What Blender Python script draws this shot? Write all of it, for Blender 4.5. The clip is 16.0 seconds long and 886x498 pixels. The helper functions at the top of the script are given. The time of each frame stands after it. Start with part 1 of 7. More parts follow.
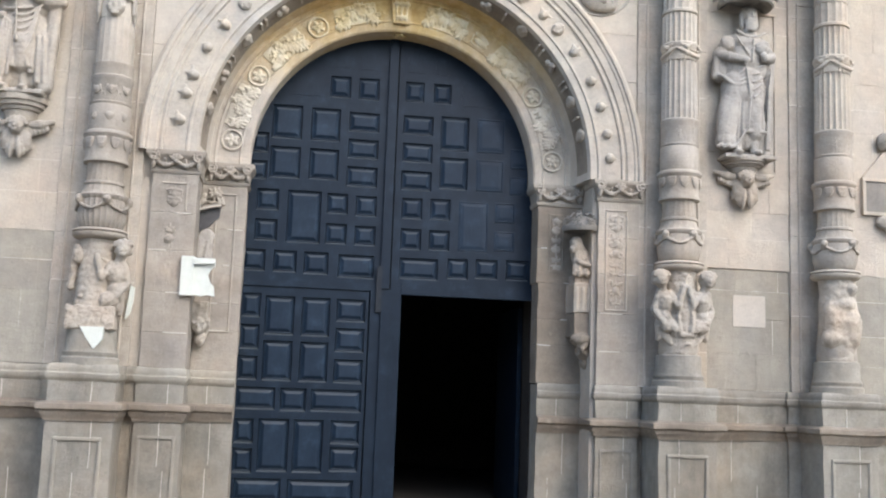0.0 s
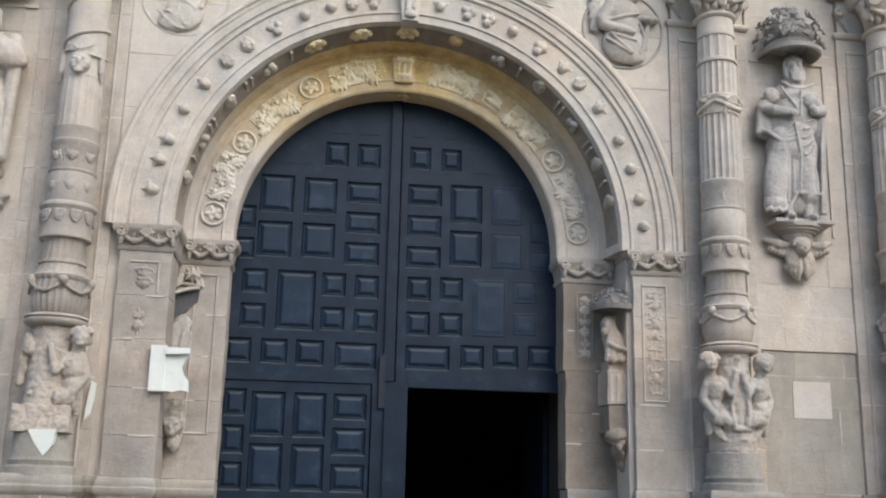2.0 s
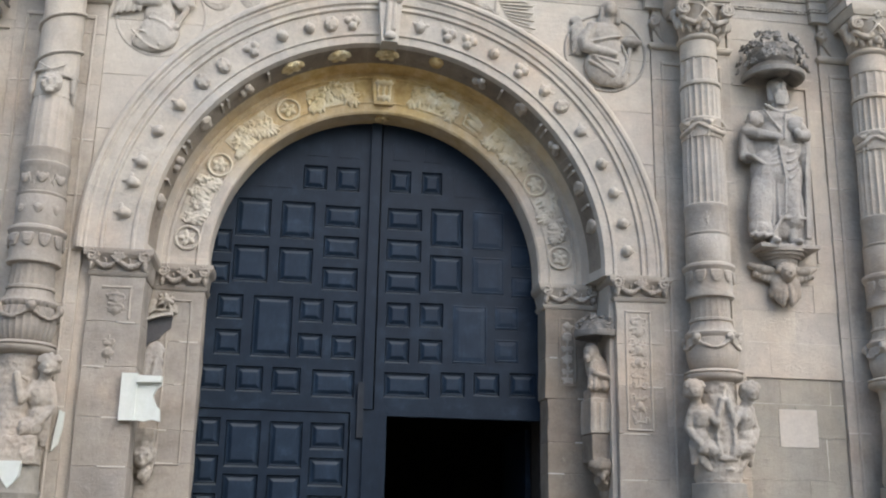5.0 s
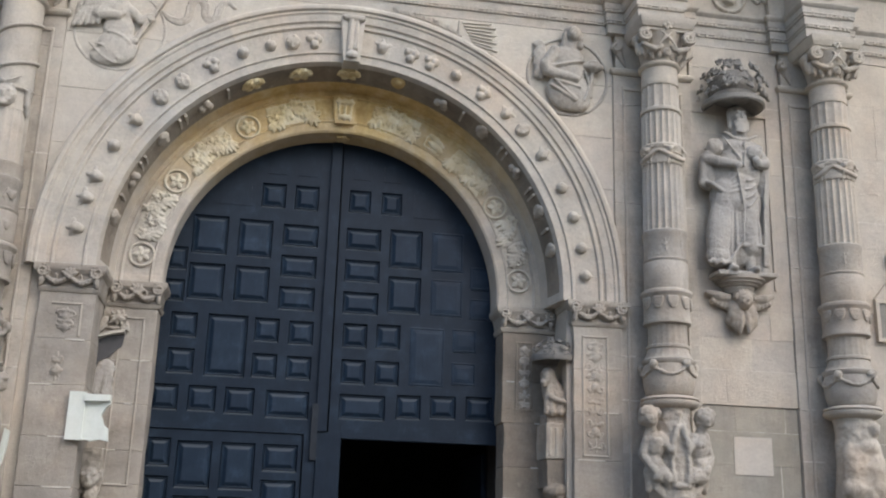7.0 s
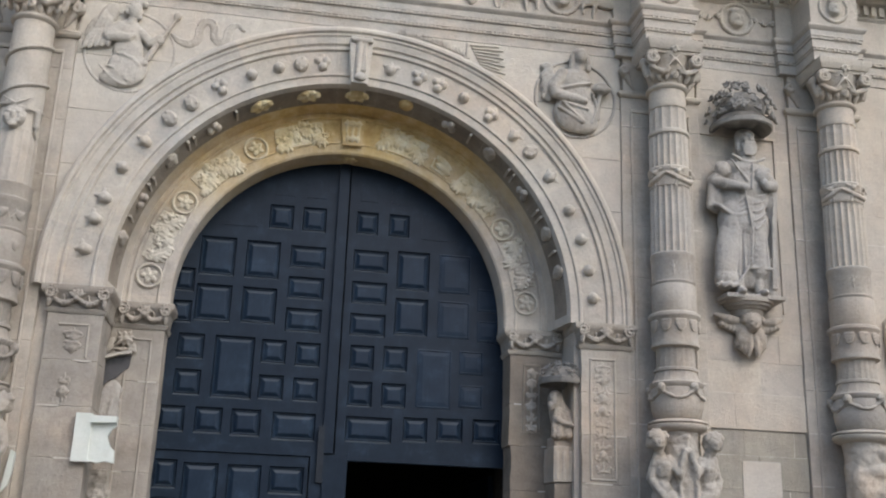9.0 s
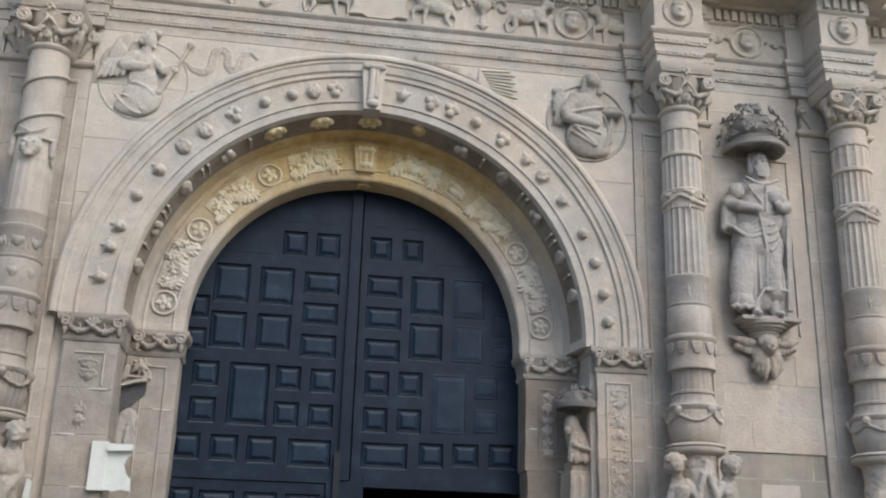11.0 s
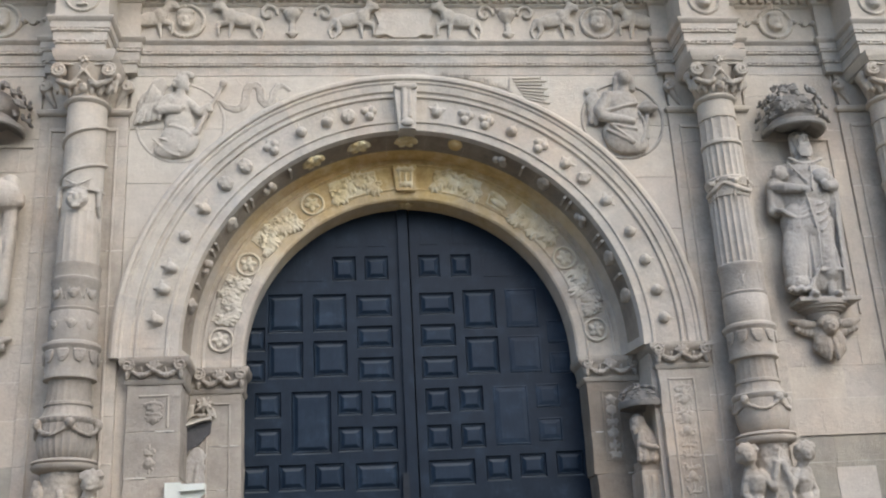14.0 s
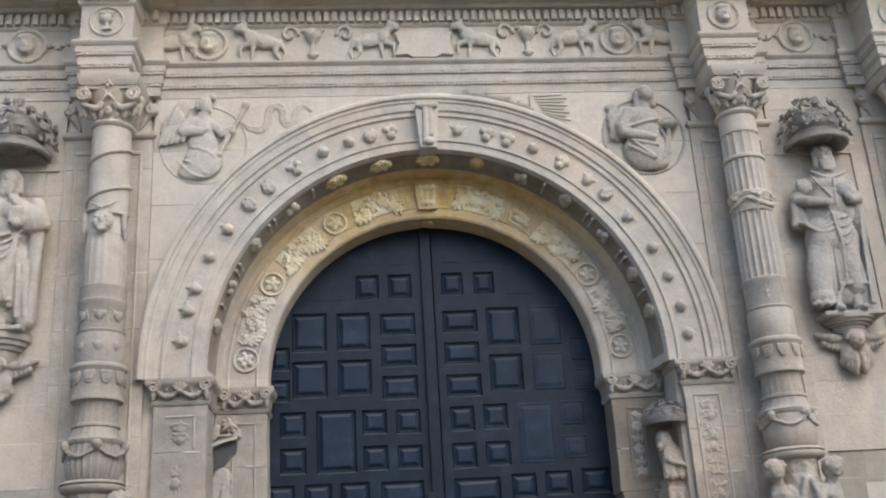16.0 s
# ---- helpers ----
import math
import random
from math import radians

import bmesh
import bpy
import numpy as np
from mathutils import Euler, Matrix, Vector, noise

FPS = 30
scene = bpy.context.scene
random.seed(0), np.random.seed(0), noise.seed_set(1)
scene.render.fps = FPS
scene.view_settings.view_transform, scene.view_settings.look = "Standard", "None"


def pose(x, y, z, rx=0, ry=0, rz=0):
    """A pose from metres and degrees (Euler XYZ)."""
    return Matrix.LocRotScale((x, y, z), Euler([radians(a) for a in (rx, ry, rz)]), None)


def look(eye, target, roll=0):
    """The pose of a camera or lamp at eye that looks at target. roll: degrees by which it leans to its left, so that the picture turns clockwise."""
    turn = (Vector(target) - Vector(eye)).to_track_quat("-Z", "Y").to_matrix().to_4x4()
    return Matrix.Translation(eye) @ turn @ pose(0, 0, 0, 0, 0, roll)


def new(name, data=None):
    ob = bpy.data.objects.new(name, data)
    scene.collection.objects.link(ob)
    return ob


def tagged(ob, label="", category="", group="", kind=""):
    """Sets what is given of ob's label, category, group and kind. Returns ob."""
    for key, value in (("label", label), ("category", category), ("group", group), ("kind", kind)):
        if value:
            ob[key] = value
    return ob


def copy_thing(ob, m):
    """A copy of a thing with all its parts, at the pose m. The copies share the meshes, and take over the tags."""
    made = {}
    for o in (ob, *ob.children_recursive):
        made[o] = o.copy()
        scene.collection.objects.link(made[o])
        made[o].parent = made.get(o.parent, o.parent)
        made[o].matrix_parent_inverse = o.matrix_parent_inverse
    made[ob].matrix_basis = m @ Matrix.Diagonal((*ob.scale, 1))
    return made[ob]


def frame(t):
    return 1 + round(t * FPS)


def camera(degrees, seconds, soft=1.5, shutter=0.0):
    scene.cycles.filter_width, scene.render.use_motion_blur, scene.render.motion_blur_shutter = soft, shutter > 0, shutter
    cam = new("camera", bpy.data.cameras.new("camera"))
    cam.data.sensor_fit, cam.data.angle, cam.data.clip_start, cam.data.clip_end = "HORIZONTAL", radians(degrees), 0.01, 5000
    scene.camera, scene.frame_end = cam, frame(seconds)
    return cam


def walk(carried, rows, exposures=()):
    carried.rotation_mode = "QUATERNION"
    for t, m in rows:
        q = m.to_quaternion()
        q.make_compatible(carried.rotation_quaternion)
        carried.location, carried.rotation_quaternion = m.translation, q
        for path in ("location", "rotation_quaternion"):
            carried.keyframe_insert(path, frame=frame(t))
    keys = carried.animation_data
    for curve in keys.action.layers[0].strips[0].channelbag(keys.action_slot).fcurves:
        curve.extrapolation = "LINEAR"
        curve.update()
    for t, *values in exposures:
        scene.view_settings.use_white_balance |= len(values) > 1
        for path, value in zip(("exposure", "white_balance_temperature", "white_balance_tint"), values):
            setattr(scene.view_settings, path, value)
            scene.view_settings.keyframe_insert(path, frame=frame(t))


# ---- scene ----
cam = camera(46.0, 16.0, soft=2.1)
PATH = [
    (0, (-1.155, -11.67, 1.404), (-0.876, -9.709, 1.683), 2.1),
    (0.1, (-1.145, -11.618, 1.405), (-0.865, -9.657, 1.685), 2.1),
    (0.3, (-0.912, -10.454, 1.411), (-0.619, -8.499, 1.72), 1.7),
    (0.5, (-0.894, -10.362, 1.412), (-0.6, -8.408, 1.723), 1.6),
    (1, (-0.887, -10.338, 1.433), (-0.565, -8.391, 1.753), 1.0),
    (1.5, (-0.854, -10.206, 1.428), (-0.58, -8.263, 1.814), 0.8),
    (2, (-0.848, -10.11, 1.44), (-0.615, -8.181, 1.911), 1.3),
    (2.5, (-0.868, -10.104, 1.443), (-0.64, -8.185, 1.959), 0.9),
    (3, (-0.875, -10.039, 1.45), (-0.565, -8.135, 1.977), 0.0),
    (3.5, (-0.87, -9.98, 1.454), (-0.563, -8.075, 1.98), 0.6),
    (4, (-0.858, -9.954, 1.46), (-0.556, -8.045, 1.976), 0.9),
    (6.3, (-0.696, -9.871, 1.539), (-0.48, -7.954, 2.065), 1.1),
    (6.5, (-0.687, -9.873, 1.541), (-0.447, -7.96, 2.073), 1.3),
    (7, (-0.676, -9.867, 1.548), (-0.357, -7.972, 2.101), 1.7),
    (7.5, (-0.675, -9.872, 1.557), (-0.351, -7.983, 2.129), 1.9),
    (8, (-0.669, -9.86, 1.566), (-0.341, -7.972, 2.14), 1.8),
    (8.5, (-0.663, -9.858, 1.575), (-0.351, -7.969, 2.153), 1.9),
    (9, (-0.669, -9.869, 1.582), (-0.368, -7.981, 2.169), 2.0),
    (9.2, (-0.673, -9.872, 1.582), (-0.377, -7.987, 2.182), 2.0),
    (11.5, (-0.738, -9.851, 1.567), (-0.47, -7.974, 2.205), 1.3),
    (12, (-0.754, -9.846, 1.566), (-0.512, -7.968, 2.212), 0.8),
    (12.5, (-0.768, -9.843, 1.566), (-0.534, -7.965, 2.215), -0.8),
    (13, (-0.789, -9.837, 1.572), (-0.585, -7.956, 2.221), -1.8),
    (13.5, (-0.81, -9.84, 1.58), (-0.6, -7.962, 2.236), -2.6),
    (14, (-0.819, -9.851, 1.589), (-0.611, -7.973, 2.245), -3.2),
    (14.5, (-0.82, -9.866, 1.596), (-0.624, -7.988, 2.254), -3.2),
    (15, (-0.813, -9.871, 1.598), (-0.624, -7.995, 2.263), -3.3),
    (15.5, (-0.826, -9.872, 1.604), (-0.647, -8.0, 2.286), -3.5),
    (16, (-0.85, -9.874, 1.609), (-0.679, -8.003, 2.295), -3.5),
]
EXPOSURES = [(0.0, 1.17), (1.0, 1.04), (2.0, 0.89), (2.5, 0.83), (3.0, 0.71), (3.5, 0.67), (4.0, 0.76), (5.5, 0.81), (6.5, 0.81), (7.0, 0.61), (8.0, 0.52), (9.0, 0.60), (12.0, 0.65), (13.0, 0.70), (14.5, 0.73), (16.0, 0.69)]
walk(cam, [(t, look(eye, target, roll)) for t, eye, target, roll in PATH], EXPOSURES)

# ---- world, sun, exposure ----
world = bpy.data.worlds.new("sky")
scene.world = world
world.use_nodes = True
wn, wl = world.node_tree.nodes, world.node_tree.links
sky = wn.new("ShaderNodeTexSky")
sky.sky_type = "NISHITA"
sky.sun_disc = False
SUN_ELEV, SUN_AZ = 42.0, 32.0          # degrees above the horizon; degrees to the right of straight out from the facade
sky.sun_elevation, sky.sun_rotation = radians(SUN_ELEV), radians(180 - SUN_AZ)
sky.air_density, sky.dust_density, sky.ozone_density = 1.0, 2.0, 1.0
wl.new(sky.outputs["Color"], wn["Background"].inputs["Color"])
wn["Background"].inputs["Strength"].default_value = 0.17
sun_data = bpy.data.lights.new("sun", "SUN")
sun_data.energy, sun_data.angle, sun_data.color = 0.75, radians(60), (1.0, 0.972, 0.93)
sun = new("sun", sun_data)
_e, _a = radians(SUN_ELEV), radians(SUN_AZ)
sun.matrix_world = look((0, 0, 0), (-math.sin(_a) * math.cos(_e), math.cos(_a) * math.cos(_e), -math.sin(_e)))


# ---- materials ----
def ramp(nt, fac, stops):
    n = nt.nodes.new("ShaderNodeValToRGB")
    els = n.color_ramp.elements
    while len(els) < len(stops):
        els.new(0.5)
    for el, (p, c) in zip(els, stops):
        el.position, el.color = p, (*c, 1)
    nt.links.new(fac, n.inputs["Fac"])
    return n.outputs["Color"]


def mix(nt, kind, fac, a, b):
    n = nt.nodes.new("ShaderNodeMix")
    n.data_type, n.blend_type = "RGBA", kind
    for sock, v in ((n.inputs["Factor"], fac), (n.inputs["A"], a), (n.inputs["B"], b)):
        if hasattr(v, "links"):
            nt.links.new(v, sock)
        else:
            sock.default_value = v if not isinstance(v, tuple) else (*v, 1)
    return n.outputs["Result"]


def noise_at(nt, vec, scale, detail=5.0, rough=0.6, stretch=None):
    if stretch:
        m = nt.nodes.new("ShaderNodeMapping")
        m.inputs["Scale"].default_value = stretch
        nt.links.new(vec, m.inputs["Vector"])
        vec = m.outputs["Vector"]
    n = nt.nodes.new("ShaderNodeTexNoise")
    n.inputs["Scale"].default_value, n.inputs["Detail"].default_value, n.inputs["Roughness"].default_value = scale, detail, rough
    nt.links.new(vec, n.inputs["Vector"])
    return n.outputs["Fac"]


def base_material(name, rough):
    m = bpy.data.materials.new(name)
    m.use_nodes = True
    nt = m.node_tree
    bsdf = nt.nodes["Principled BSDF"]
    bsdf.inputs["Roughness"].default_value = rough
    bsdf.inputs["Specular IOR Level"].default_value = 0.3
    geo = nt.nodes.new("ShaderNodeNewGeometry")
    return m, nt, bsdf, geo.outputs["Position"]


def bump(nt, bsdf, height, strength, dist):
    b = nt.nodes.new("ShaderNodeBump")
    b.inputs["Strength"].default_value, b.inputs["Distance"].default_value = strength, dist
    nt.links.new(height, b.inputs["Height"])
    nt.links.new(b.outputs["Normal"], bsdf.inputs["Normal"])


def stone(name, dark, mid, light, streak=(0.10, 0.09, 0.085), streak_amount=0.35, pit=0.45, blotch=None, blotch_at=0.62, patina=None):
    """Weathered sandstone: soft patches, fine grain, rain streaks, a tint for each piece."""
    m, nt, bsdf, pos = base_material(name, 0.9)
    col = ramp(nt, noise_at(nt, pos, 1.7, 7, 0.62), [(0.28, dark), (0.5, mid), (0.72, light)])
    hue = ramp(nt, noise_at(nt, pos, 0.9, 6, 0.6), [(0.3, (0.47, 0.49, 0.515)), (0.5, (0.5, 0.5, 0.5)), (0.7, (0.545, 0.495, 0.455))])
    col = mix(nt, "OVERLAY", 1.0, col, hue)
    mottle = noise_at(nt, pos, 6.5, 9, 0.72)
    col = mix(nt, "OVERLAY", 0.38, col, ramp(nt, mottle, [(0.3, (0.3, 0.295, 0.3)), (0.5, (0.5, 0.5, 0.5)), (0.7, (0.68, 0.675, 0.66))]))
    grain = noise_at(nt, pos, 38.0, 4, 0.7)
    col = mix(nt, "OVERLAY", 0.16, col, ramp(nt, grain, [(0.25, (0.25, 0.25, 0.25)), (0.75, (0.75, 0.75, 0.75))]))
    runs = noise_at(nt, pos, 2.6, 5, 0.65, (1.6, 1.6, 0.28))
    edge = nt.nodes.new("ShaderNodeMapRange")
    edge.inputs["From Min"].default_value, edge.inputs["From Max"].default_value = 0.55, 0.78
    edge.inputs["To Max"].default_value = streak_amount
    nt.links.new(runs, edge.inputs["Value"])
    col = mix(nt, "MIX", edge.outputs["Result"], col, streak)
    grime = nt.nodes.new("ShaderNodeMapRange")
    grime.inputs["From Min"].default_value, grime.inputs["From Max"].default_value = 0.5, 0.82
    grime.inputs["To Max"].default_value = min(1.0, streak_amount * 1.5)
    nt.links.new(noise_at(nt, pos, 0.75, 9, 0.68, (1.3, 1.3, 0.7)), grime.inputs["Value"])
    col = mix(nt, "MIX", grime.outputs["Result"], col, tuple(c * 0.52 for c in dark))
    bleach = nt.nodes.new("ShaderNodeMapRange")
    bleach.inputs["From Min"].default_value, bleach.inputs["From Max"].default_value = 0.60, 0.74
    bleach.inputs["To Max"].default_value = 0.4
    nt.links.new(noise_at(nt, pos, 3.1, 9, 0.75), bleach.inputs["Value"])
    col = mix(nt, "MIX", bleach.outputs["Result"], col, tuple(min(1.0, c * 1.16) for c in light))
    specks = nt.nodes.new("ShaderNodeMapRange")
    specks.inputs["From Min"].default_value, specks.inputs["From Max"].default_value = 0.62, 0.72
    specks.inputs["To Max"].default_value = min(0.5, streak_amount * 1.3)
    nt.links.new(noise_at(nt, pos, 11.0, 6, 0.7), specks.inputs["Value"])
    col = mix(nt, "MIX", specks.outputs["Result"], col, tuple(c * 0.6 for c in dark))
    # rubbed, paler arrises; raised carving is also painted lighter, as if lit
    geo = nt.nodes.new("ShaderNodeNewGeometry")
    rub_and_light = nt.nodes.new("ShaderNodeMapRange")
    rub_and_light.inputs["From Min"].default_value, rub_and_light.inputs["From Max"].default_value = 0.515, 0.60
    rub_and_light.inputs["To Max"].default_value = 0.32
    nt.links.new(geo.outputs["Pointiness"], rub_and_light.inputs["Value"])
    col = mix(nt, "MIX", rub_and_light.outputs["Result"], col, tuple(min(1.0, c * 1.2) for c in light))
    if blotch:
        spots = nt.nodes.new("ShaderNodeMapRange")
        spots.inputs["From Min"].default_value, spots.inputs["From Max"].default_value = blotch_at, blotch_at + 0.1
        spots.inputs["To Max"].default_value = 0.75
        nt.links.new(noise_at(nt, pos, 4.5, 8, 0.7), spots.inputs["Value"])
        col = mix(nt, "MIX", spots.outputs["Result"], col, blotch)
    if patina:
        # ochre wash that spreads from the arch's crown and frays downwards
        xyz = nt.nodes.new("ShaderNodeSeparateXYZ")
        nt.links.new(pos, xyz.inputs["Vector"])
        fray = nt.nodes.new("ShaderNodeMath")
        fray.operation = "MULTIPLY_ADD"
        fray.inputs[1].default_value = 1.6
        nt.links.new(noise_at(nt, pos, 2.2, 7, 0.7), fray.inputs[0])
        nt.links.new(xyz.outputs["Z"], fray.inputs[2])
        wash = nt.nodes.new("ShaderNodeMapRange")
        wash.inputs["From Min"].default_value, wash.inputs["From Max"].default_value = 5.6, 6.9
        wash.inputs["To Max"].default_value = 0.95
        nt.links.new(fray.outputs["Value"], wash.inputs["Value"])
        col = mix(nt, "MIX", wash.outputs["Result"], col, ramp(nt, noise_at(nt, pos, 7.0, 6, 0.65), [(0.3, patina[0]), (0.5, patina[1]), (0.68, patina[2])]))
    info = nt.nodes.new("ShaderNodeObjectInfo")
    tint = ramp(nt, info.outputs["Random"], [(0.0, (0.46, 0.455, 0.45)), (0.55, (0.5, 0.495, 0.48)), (1.0, (0.54, 0.53, 0.505))])
    col = mix(nt, "OVERLAY", 0.8, col, tint)
    nt.links.new(col, bsdf.inputs["Base Color"])
    rough = noise_at(nt, pos, 14.0, 8, 0.72)
    both = nt.nodes.new("ShaderNodeMath")
    both.operation = "ADD"
    nt.links.new(rough, both.inputs[0])
    nt.links.new(grain, both.inputs[1])
    # slow dents and scattered chips over the fine grain
    dents = nt.nodes.new("ShaderNodeMath")
    dents.operation = "MULTIPLY_ADD"
    dents.inputs[1].default_value = 1.5
    nt.links.new(mottle, dents.inputs[0])
    nt.links.new(both.outputs["Value"], dents.inputs[2])
    bump(nt, bsdf, dents.outputs["Value"], pit, 0.018)
    return m


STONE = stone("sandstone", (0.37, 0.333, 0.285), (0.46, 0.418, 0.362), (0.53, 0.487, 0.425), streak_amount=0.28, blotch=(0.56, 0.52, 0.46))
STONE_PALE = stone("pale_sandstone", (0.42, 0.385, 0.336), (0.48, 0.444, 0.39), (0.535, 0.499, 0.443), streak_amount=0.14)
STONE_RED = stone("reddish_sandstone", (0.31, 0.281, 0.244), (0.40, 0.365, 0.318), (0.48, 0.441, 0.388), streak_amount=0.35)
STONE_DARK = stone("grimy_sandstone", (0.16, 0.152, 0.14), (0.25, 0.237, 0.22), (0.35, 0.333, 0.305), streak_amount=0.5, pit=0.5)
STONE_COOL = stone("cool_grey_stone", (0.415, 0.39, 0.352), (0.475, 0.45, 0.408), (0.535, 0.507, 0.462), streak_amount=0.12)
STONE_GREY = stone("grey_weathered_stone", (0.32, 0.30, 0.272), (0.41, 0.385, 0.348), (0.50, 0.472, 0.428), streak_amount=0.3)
STONE_BASE = stone("dark_base_sandstone", (0.22, 0.209, 0.182), (0.29, 0.276, 0.242), (0.37, 0.352, 0.312), streak_amount=0.5)
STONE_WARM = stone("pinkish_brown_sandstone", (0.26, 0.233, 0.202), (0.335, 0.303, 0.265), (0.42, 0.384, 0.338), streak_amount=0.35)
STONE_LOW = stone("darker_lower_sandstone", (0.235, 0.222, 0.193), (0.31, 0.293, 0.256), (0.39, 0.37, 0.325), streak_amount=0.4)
STONE_BROWN = stone("dark_brown_sandstone", (0.185, 0.156, 0.127), (0.25, 0.215, 0.176), (0.33, 0.29, 0.242), streak=(0.06, 0.052, 0.044), streak_amount=0.45, blotch=(0.38, 0.34, 0.285), blotch_at=0.6)
# near-black colour that paints the shade inside the left jamb's hollow
HOLLOW_SHADE = stone("hollow_shade_stone", (0.035, 0.036, 0.042), (0.065, 0.066, 0.074), (0.13, 0.128, 0.13), streak_amount=0.2)
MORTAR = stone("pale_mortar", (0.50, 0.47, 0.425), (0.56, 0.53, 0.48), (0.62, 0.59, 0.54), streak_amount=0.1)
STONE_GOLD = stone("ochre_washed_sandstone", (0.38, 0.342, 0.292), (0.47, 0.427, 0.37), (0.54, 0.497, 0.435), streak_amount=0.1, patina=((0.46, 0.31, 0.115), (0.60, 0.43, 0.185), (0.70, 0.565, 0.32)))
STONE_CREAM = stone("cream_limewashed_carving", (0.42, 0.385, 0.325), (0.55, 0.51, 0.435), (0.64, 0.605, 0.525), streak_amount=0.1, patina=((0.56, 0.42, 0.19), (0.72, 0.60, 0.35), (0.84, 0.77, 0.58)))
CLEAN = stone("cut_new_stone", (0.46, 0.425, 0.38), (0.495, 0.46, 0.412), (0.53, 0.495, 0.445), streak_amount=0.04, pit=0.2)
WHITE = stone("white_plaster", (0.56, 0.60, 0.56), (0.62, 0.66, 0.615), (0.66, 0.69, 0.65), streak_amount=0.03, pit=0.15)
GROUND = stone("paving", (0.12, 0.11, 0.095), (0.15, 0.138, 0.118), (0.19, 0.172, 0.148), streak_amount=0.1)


def painted_wood(name="dark_painted_wood", tone=1.0):
    """Old blue-black paint; tone scales its lightness, higher for the panel fields."""
    m, nt, bsdf, pos = base_material(name, 0.5)
    col = ramp(nt, noise_at(nt, pos, 5.0, 7, 0.65), [(0.3, tuple(c * tone for c in (0.0040, 0.0096, 0.0190))), (0.55, tuple(c * tone for c in (0.0072, 0.0148, 0.0262))), (0.75, tuple(c * tone for c in (0.0155, 0.029, 0.048)))])
    fibre = noise_at(nt, pos, 9.0, 5, 0.6, (9, 9, 0.7))
    col = mix(nt, "OVERLAY", 0.3, col, ramp(nt, fibre, [(0.3, (0.3, 0.3, 0.3)), (0.7, (0.7, 0.7, 0.7))]))
    dust = nt.nodes.new("ShaderNodeMapRange")
    dust.inputs["From Min"].default_value, dust.inputs["From Max"].default_value = 0.6, 0.8
    dust.inputs["To Max"].default_value = 0.35
    nt.links.new(noise_at(nt, pos, 3.0, 9, 0.75), dust.inputs["Value"])
    col = mix(nt, "MIX", dust.outputs["Result"], col, (0.026, 0.037, 0.056))
    # upward faces paler: settled dust, with the ledges' skylight painted in
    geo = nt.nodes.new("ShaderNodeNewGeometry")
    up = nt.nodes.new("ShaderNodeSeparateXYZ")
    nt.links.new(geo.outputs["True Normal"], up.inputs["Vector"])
    ledge_dust_light = nt.nodes.new("ShaderNodeMapRange")
    ledge_dust_light.inputs["From Min"].default_value, ledge_dust_light.inputs["From Max"].default_value = 0.25, 0.7
    ledge_dust_light.inputs["To Max"].default_value = 0.8
    nt.links.new(up.outputs["Z"], ledge_dust_light.inputs["Value"])
    col = mix(nt, "MIX", ledge_dust_light.outputs["Result"], col, (0.075, 0.088, 0.10))
    nt.links.new(col, bsdf.inputs["Base Color"])
    bsdf.inputs["Specular IOR Level"].default_value = 0.22
    bump(nt, bsdf, fibre, 0.35, 0.006)
    return m


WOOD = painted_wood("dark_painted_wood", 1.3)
WOOD_FIELD = painted_wood("lighter_painted_wood", 1.8)


def plain(name, col, rough, metal=0.0):
    m, nt, bsdf, pos = base_material(name, rough)
    bsdf.inputs["Metallic"].default_value = metal
    nt.links.new(ramp(nt, noise_at(nt, pos, 12.0, 6, 0.7), [(0.3, tuple(c * 0.7 for c in col)), (0.7, tuple(c * 1.25 for c in col))]), bsdf.inputs["Base Color"])
    return m


IRON = plain("worn_iron", (0.020, 0.026, 0.034), 0.6, 0.2)
# near-black colour carries the darkness of the unlit room behind the wicket
DARK = plain("interior_shade_dark", (0.05, 0.045, 0.04), 0.95)
ZINC = plain("grey_flashing", (0.26, 0.27, 0.28), 0.6, 0.2)


# ---- helpers for building ----
def thing(name, loc, label, category, group="", kind=""):
    ob = new(name)
    ob.location = loc
    ob.empty_display_size = 0.1
    return tagged(ob, label, category, group, kind)


def link_mesh(name, mesh, parent=None, label="", at=None):
    """Links a mesh that is laid out in world places (or moved by the matrix at) under its thing or part."""
    ob = new(name, mesh)
    if at is not None:
        ob.matrix_basis = at
    if parent is not None:
        ob.parent = parent
        ob.matrix_parent_inverse = (Matrix.Translation(parent.location) if parent.type == "EMPTY" else parent.matrix_basis).inverted()
    if label:
        ob["label"] = label
    return ob


def to_mesh(bm, material, smooth=None, bevel=0.0):
    """smooth: the angle in degrees under which edges are shaded soft."""
    if bevel:
        sharp = [e for e in bm.edges if len(e.link_faces) == 2 and e.calc_face_angle(0) > 0.6]
        bmesh.ops.bevel(bm, geom=sharp, offset=bevel, segments=1, affect="EDGES", clamp_overlap=True)
    bmesh.ops.recalc_face_normals(bm, faces=bm.faces)
    mesh = bpy.data.meshes.new("mesh")
    if smooth:
        for f in bm.faces:
            f.smooth = True
        for e in bm.edges:
            e.smooth = len(e.link_faces) == 2 and e.calc_face_angle(0) < radians(smooth)
    bm.to_mesh(mesh)
    bm.free()
    mesh.materials.append(material)
    return mesh


def part(name, bm, material, parent=None, label="", smooth=None, bevel=0.0):
    return link_mesh(name, to_mesh(bm, material, smooth, bevel), parent, label)


def structure(ob, label="", category=""):
    return tagged(ob, label, category, kind="structure")


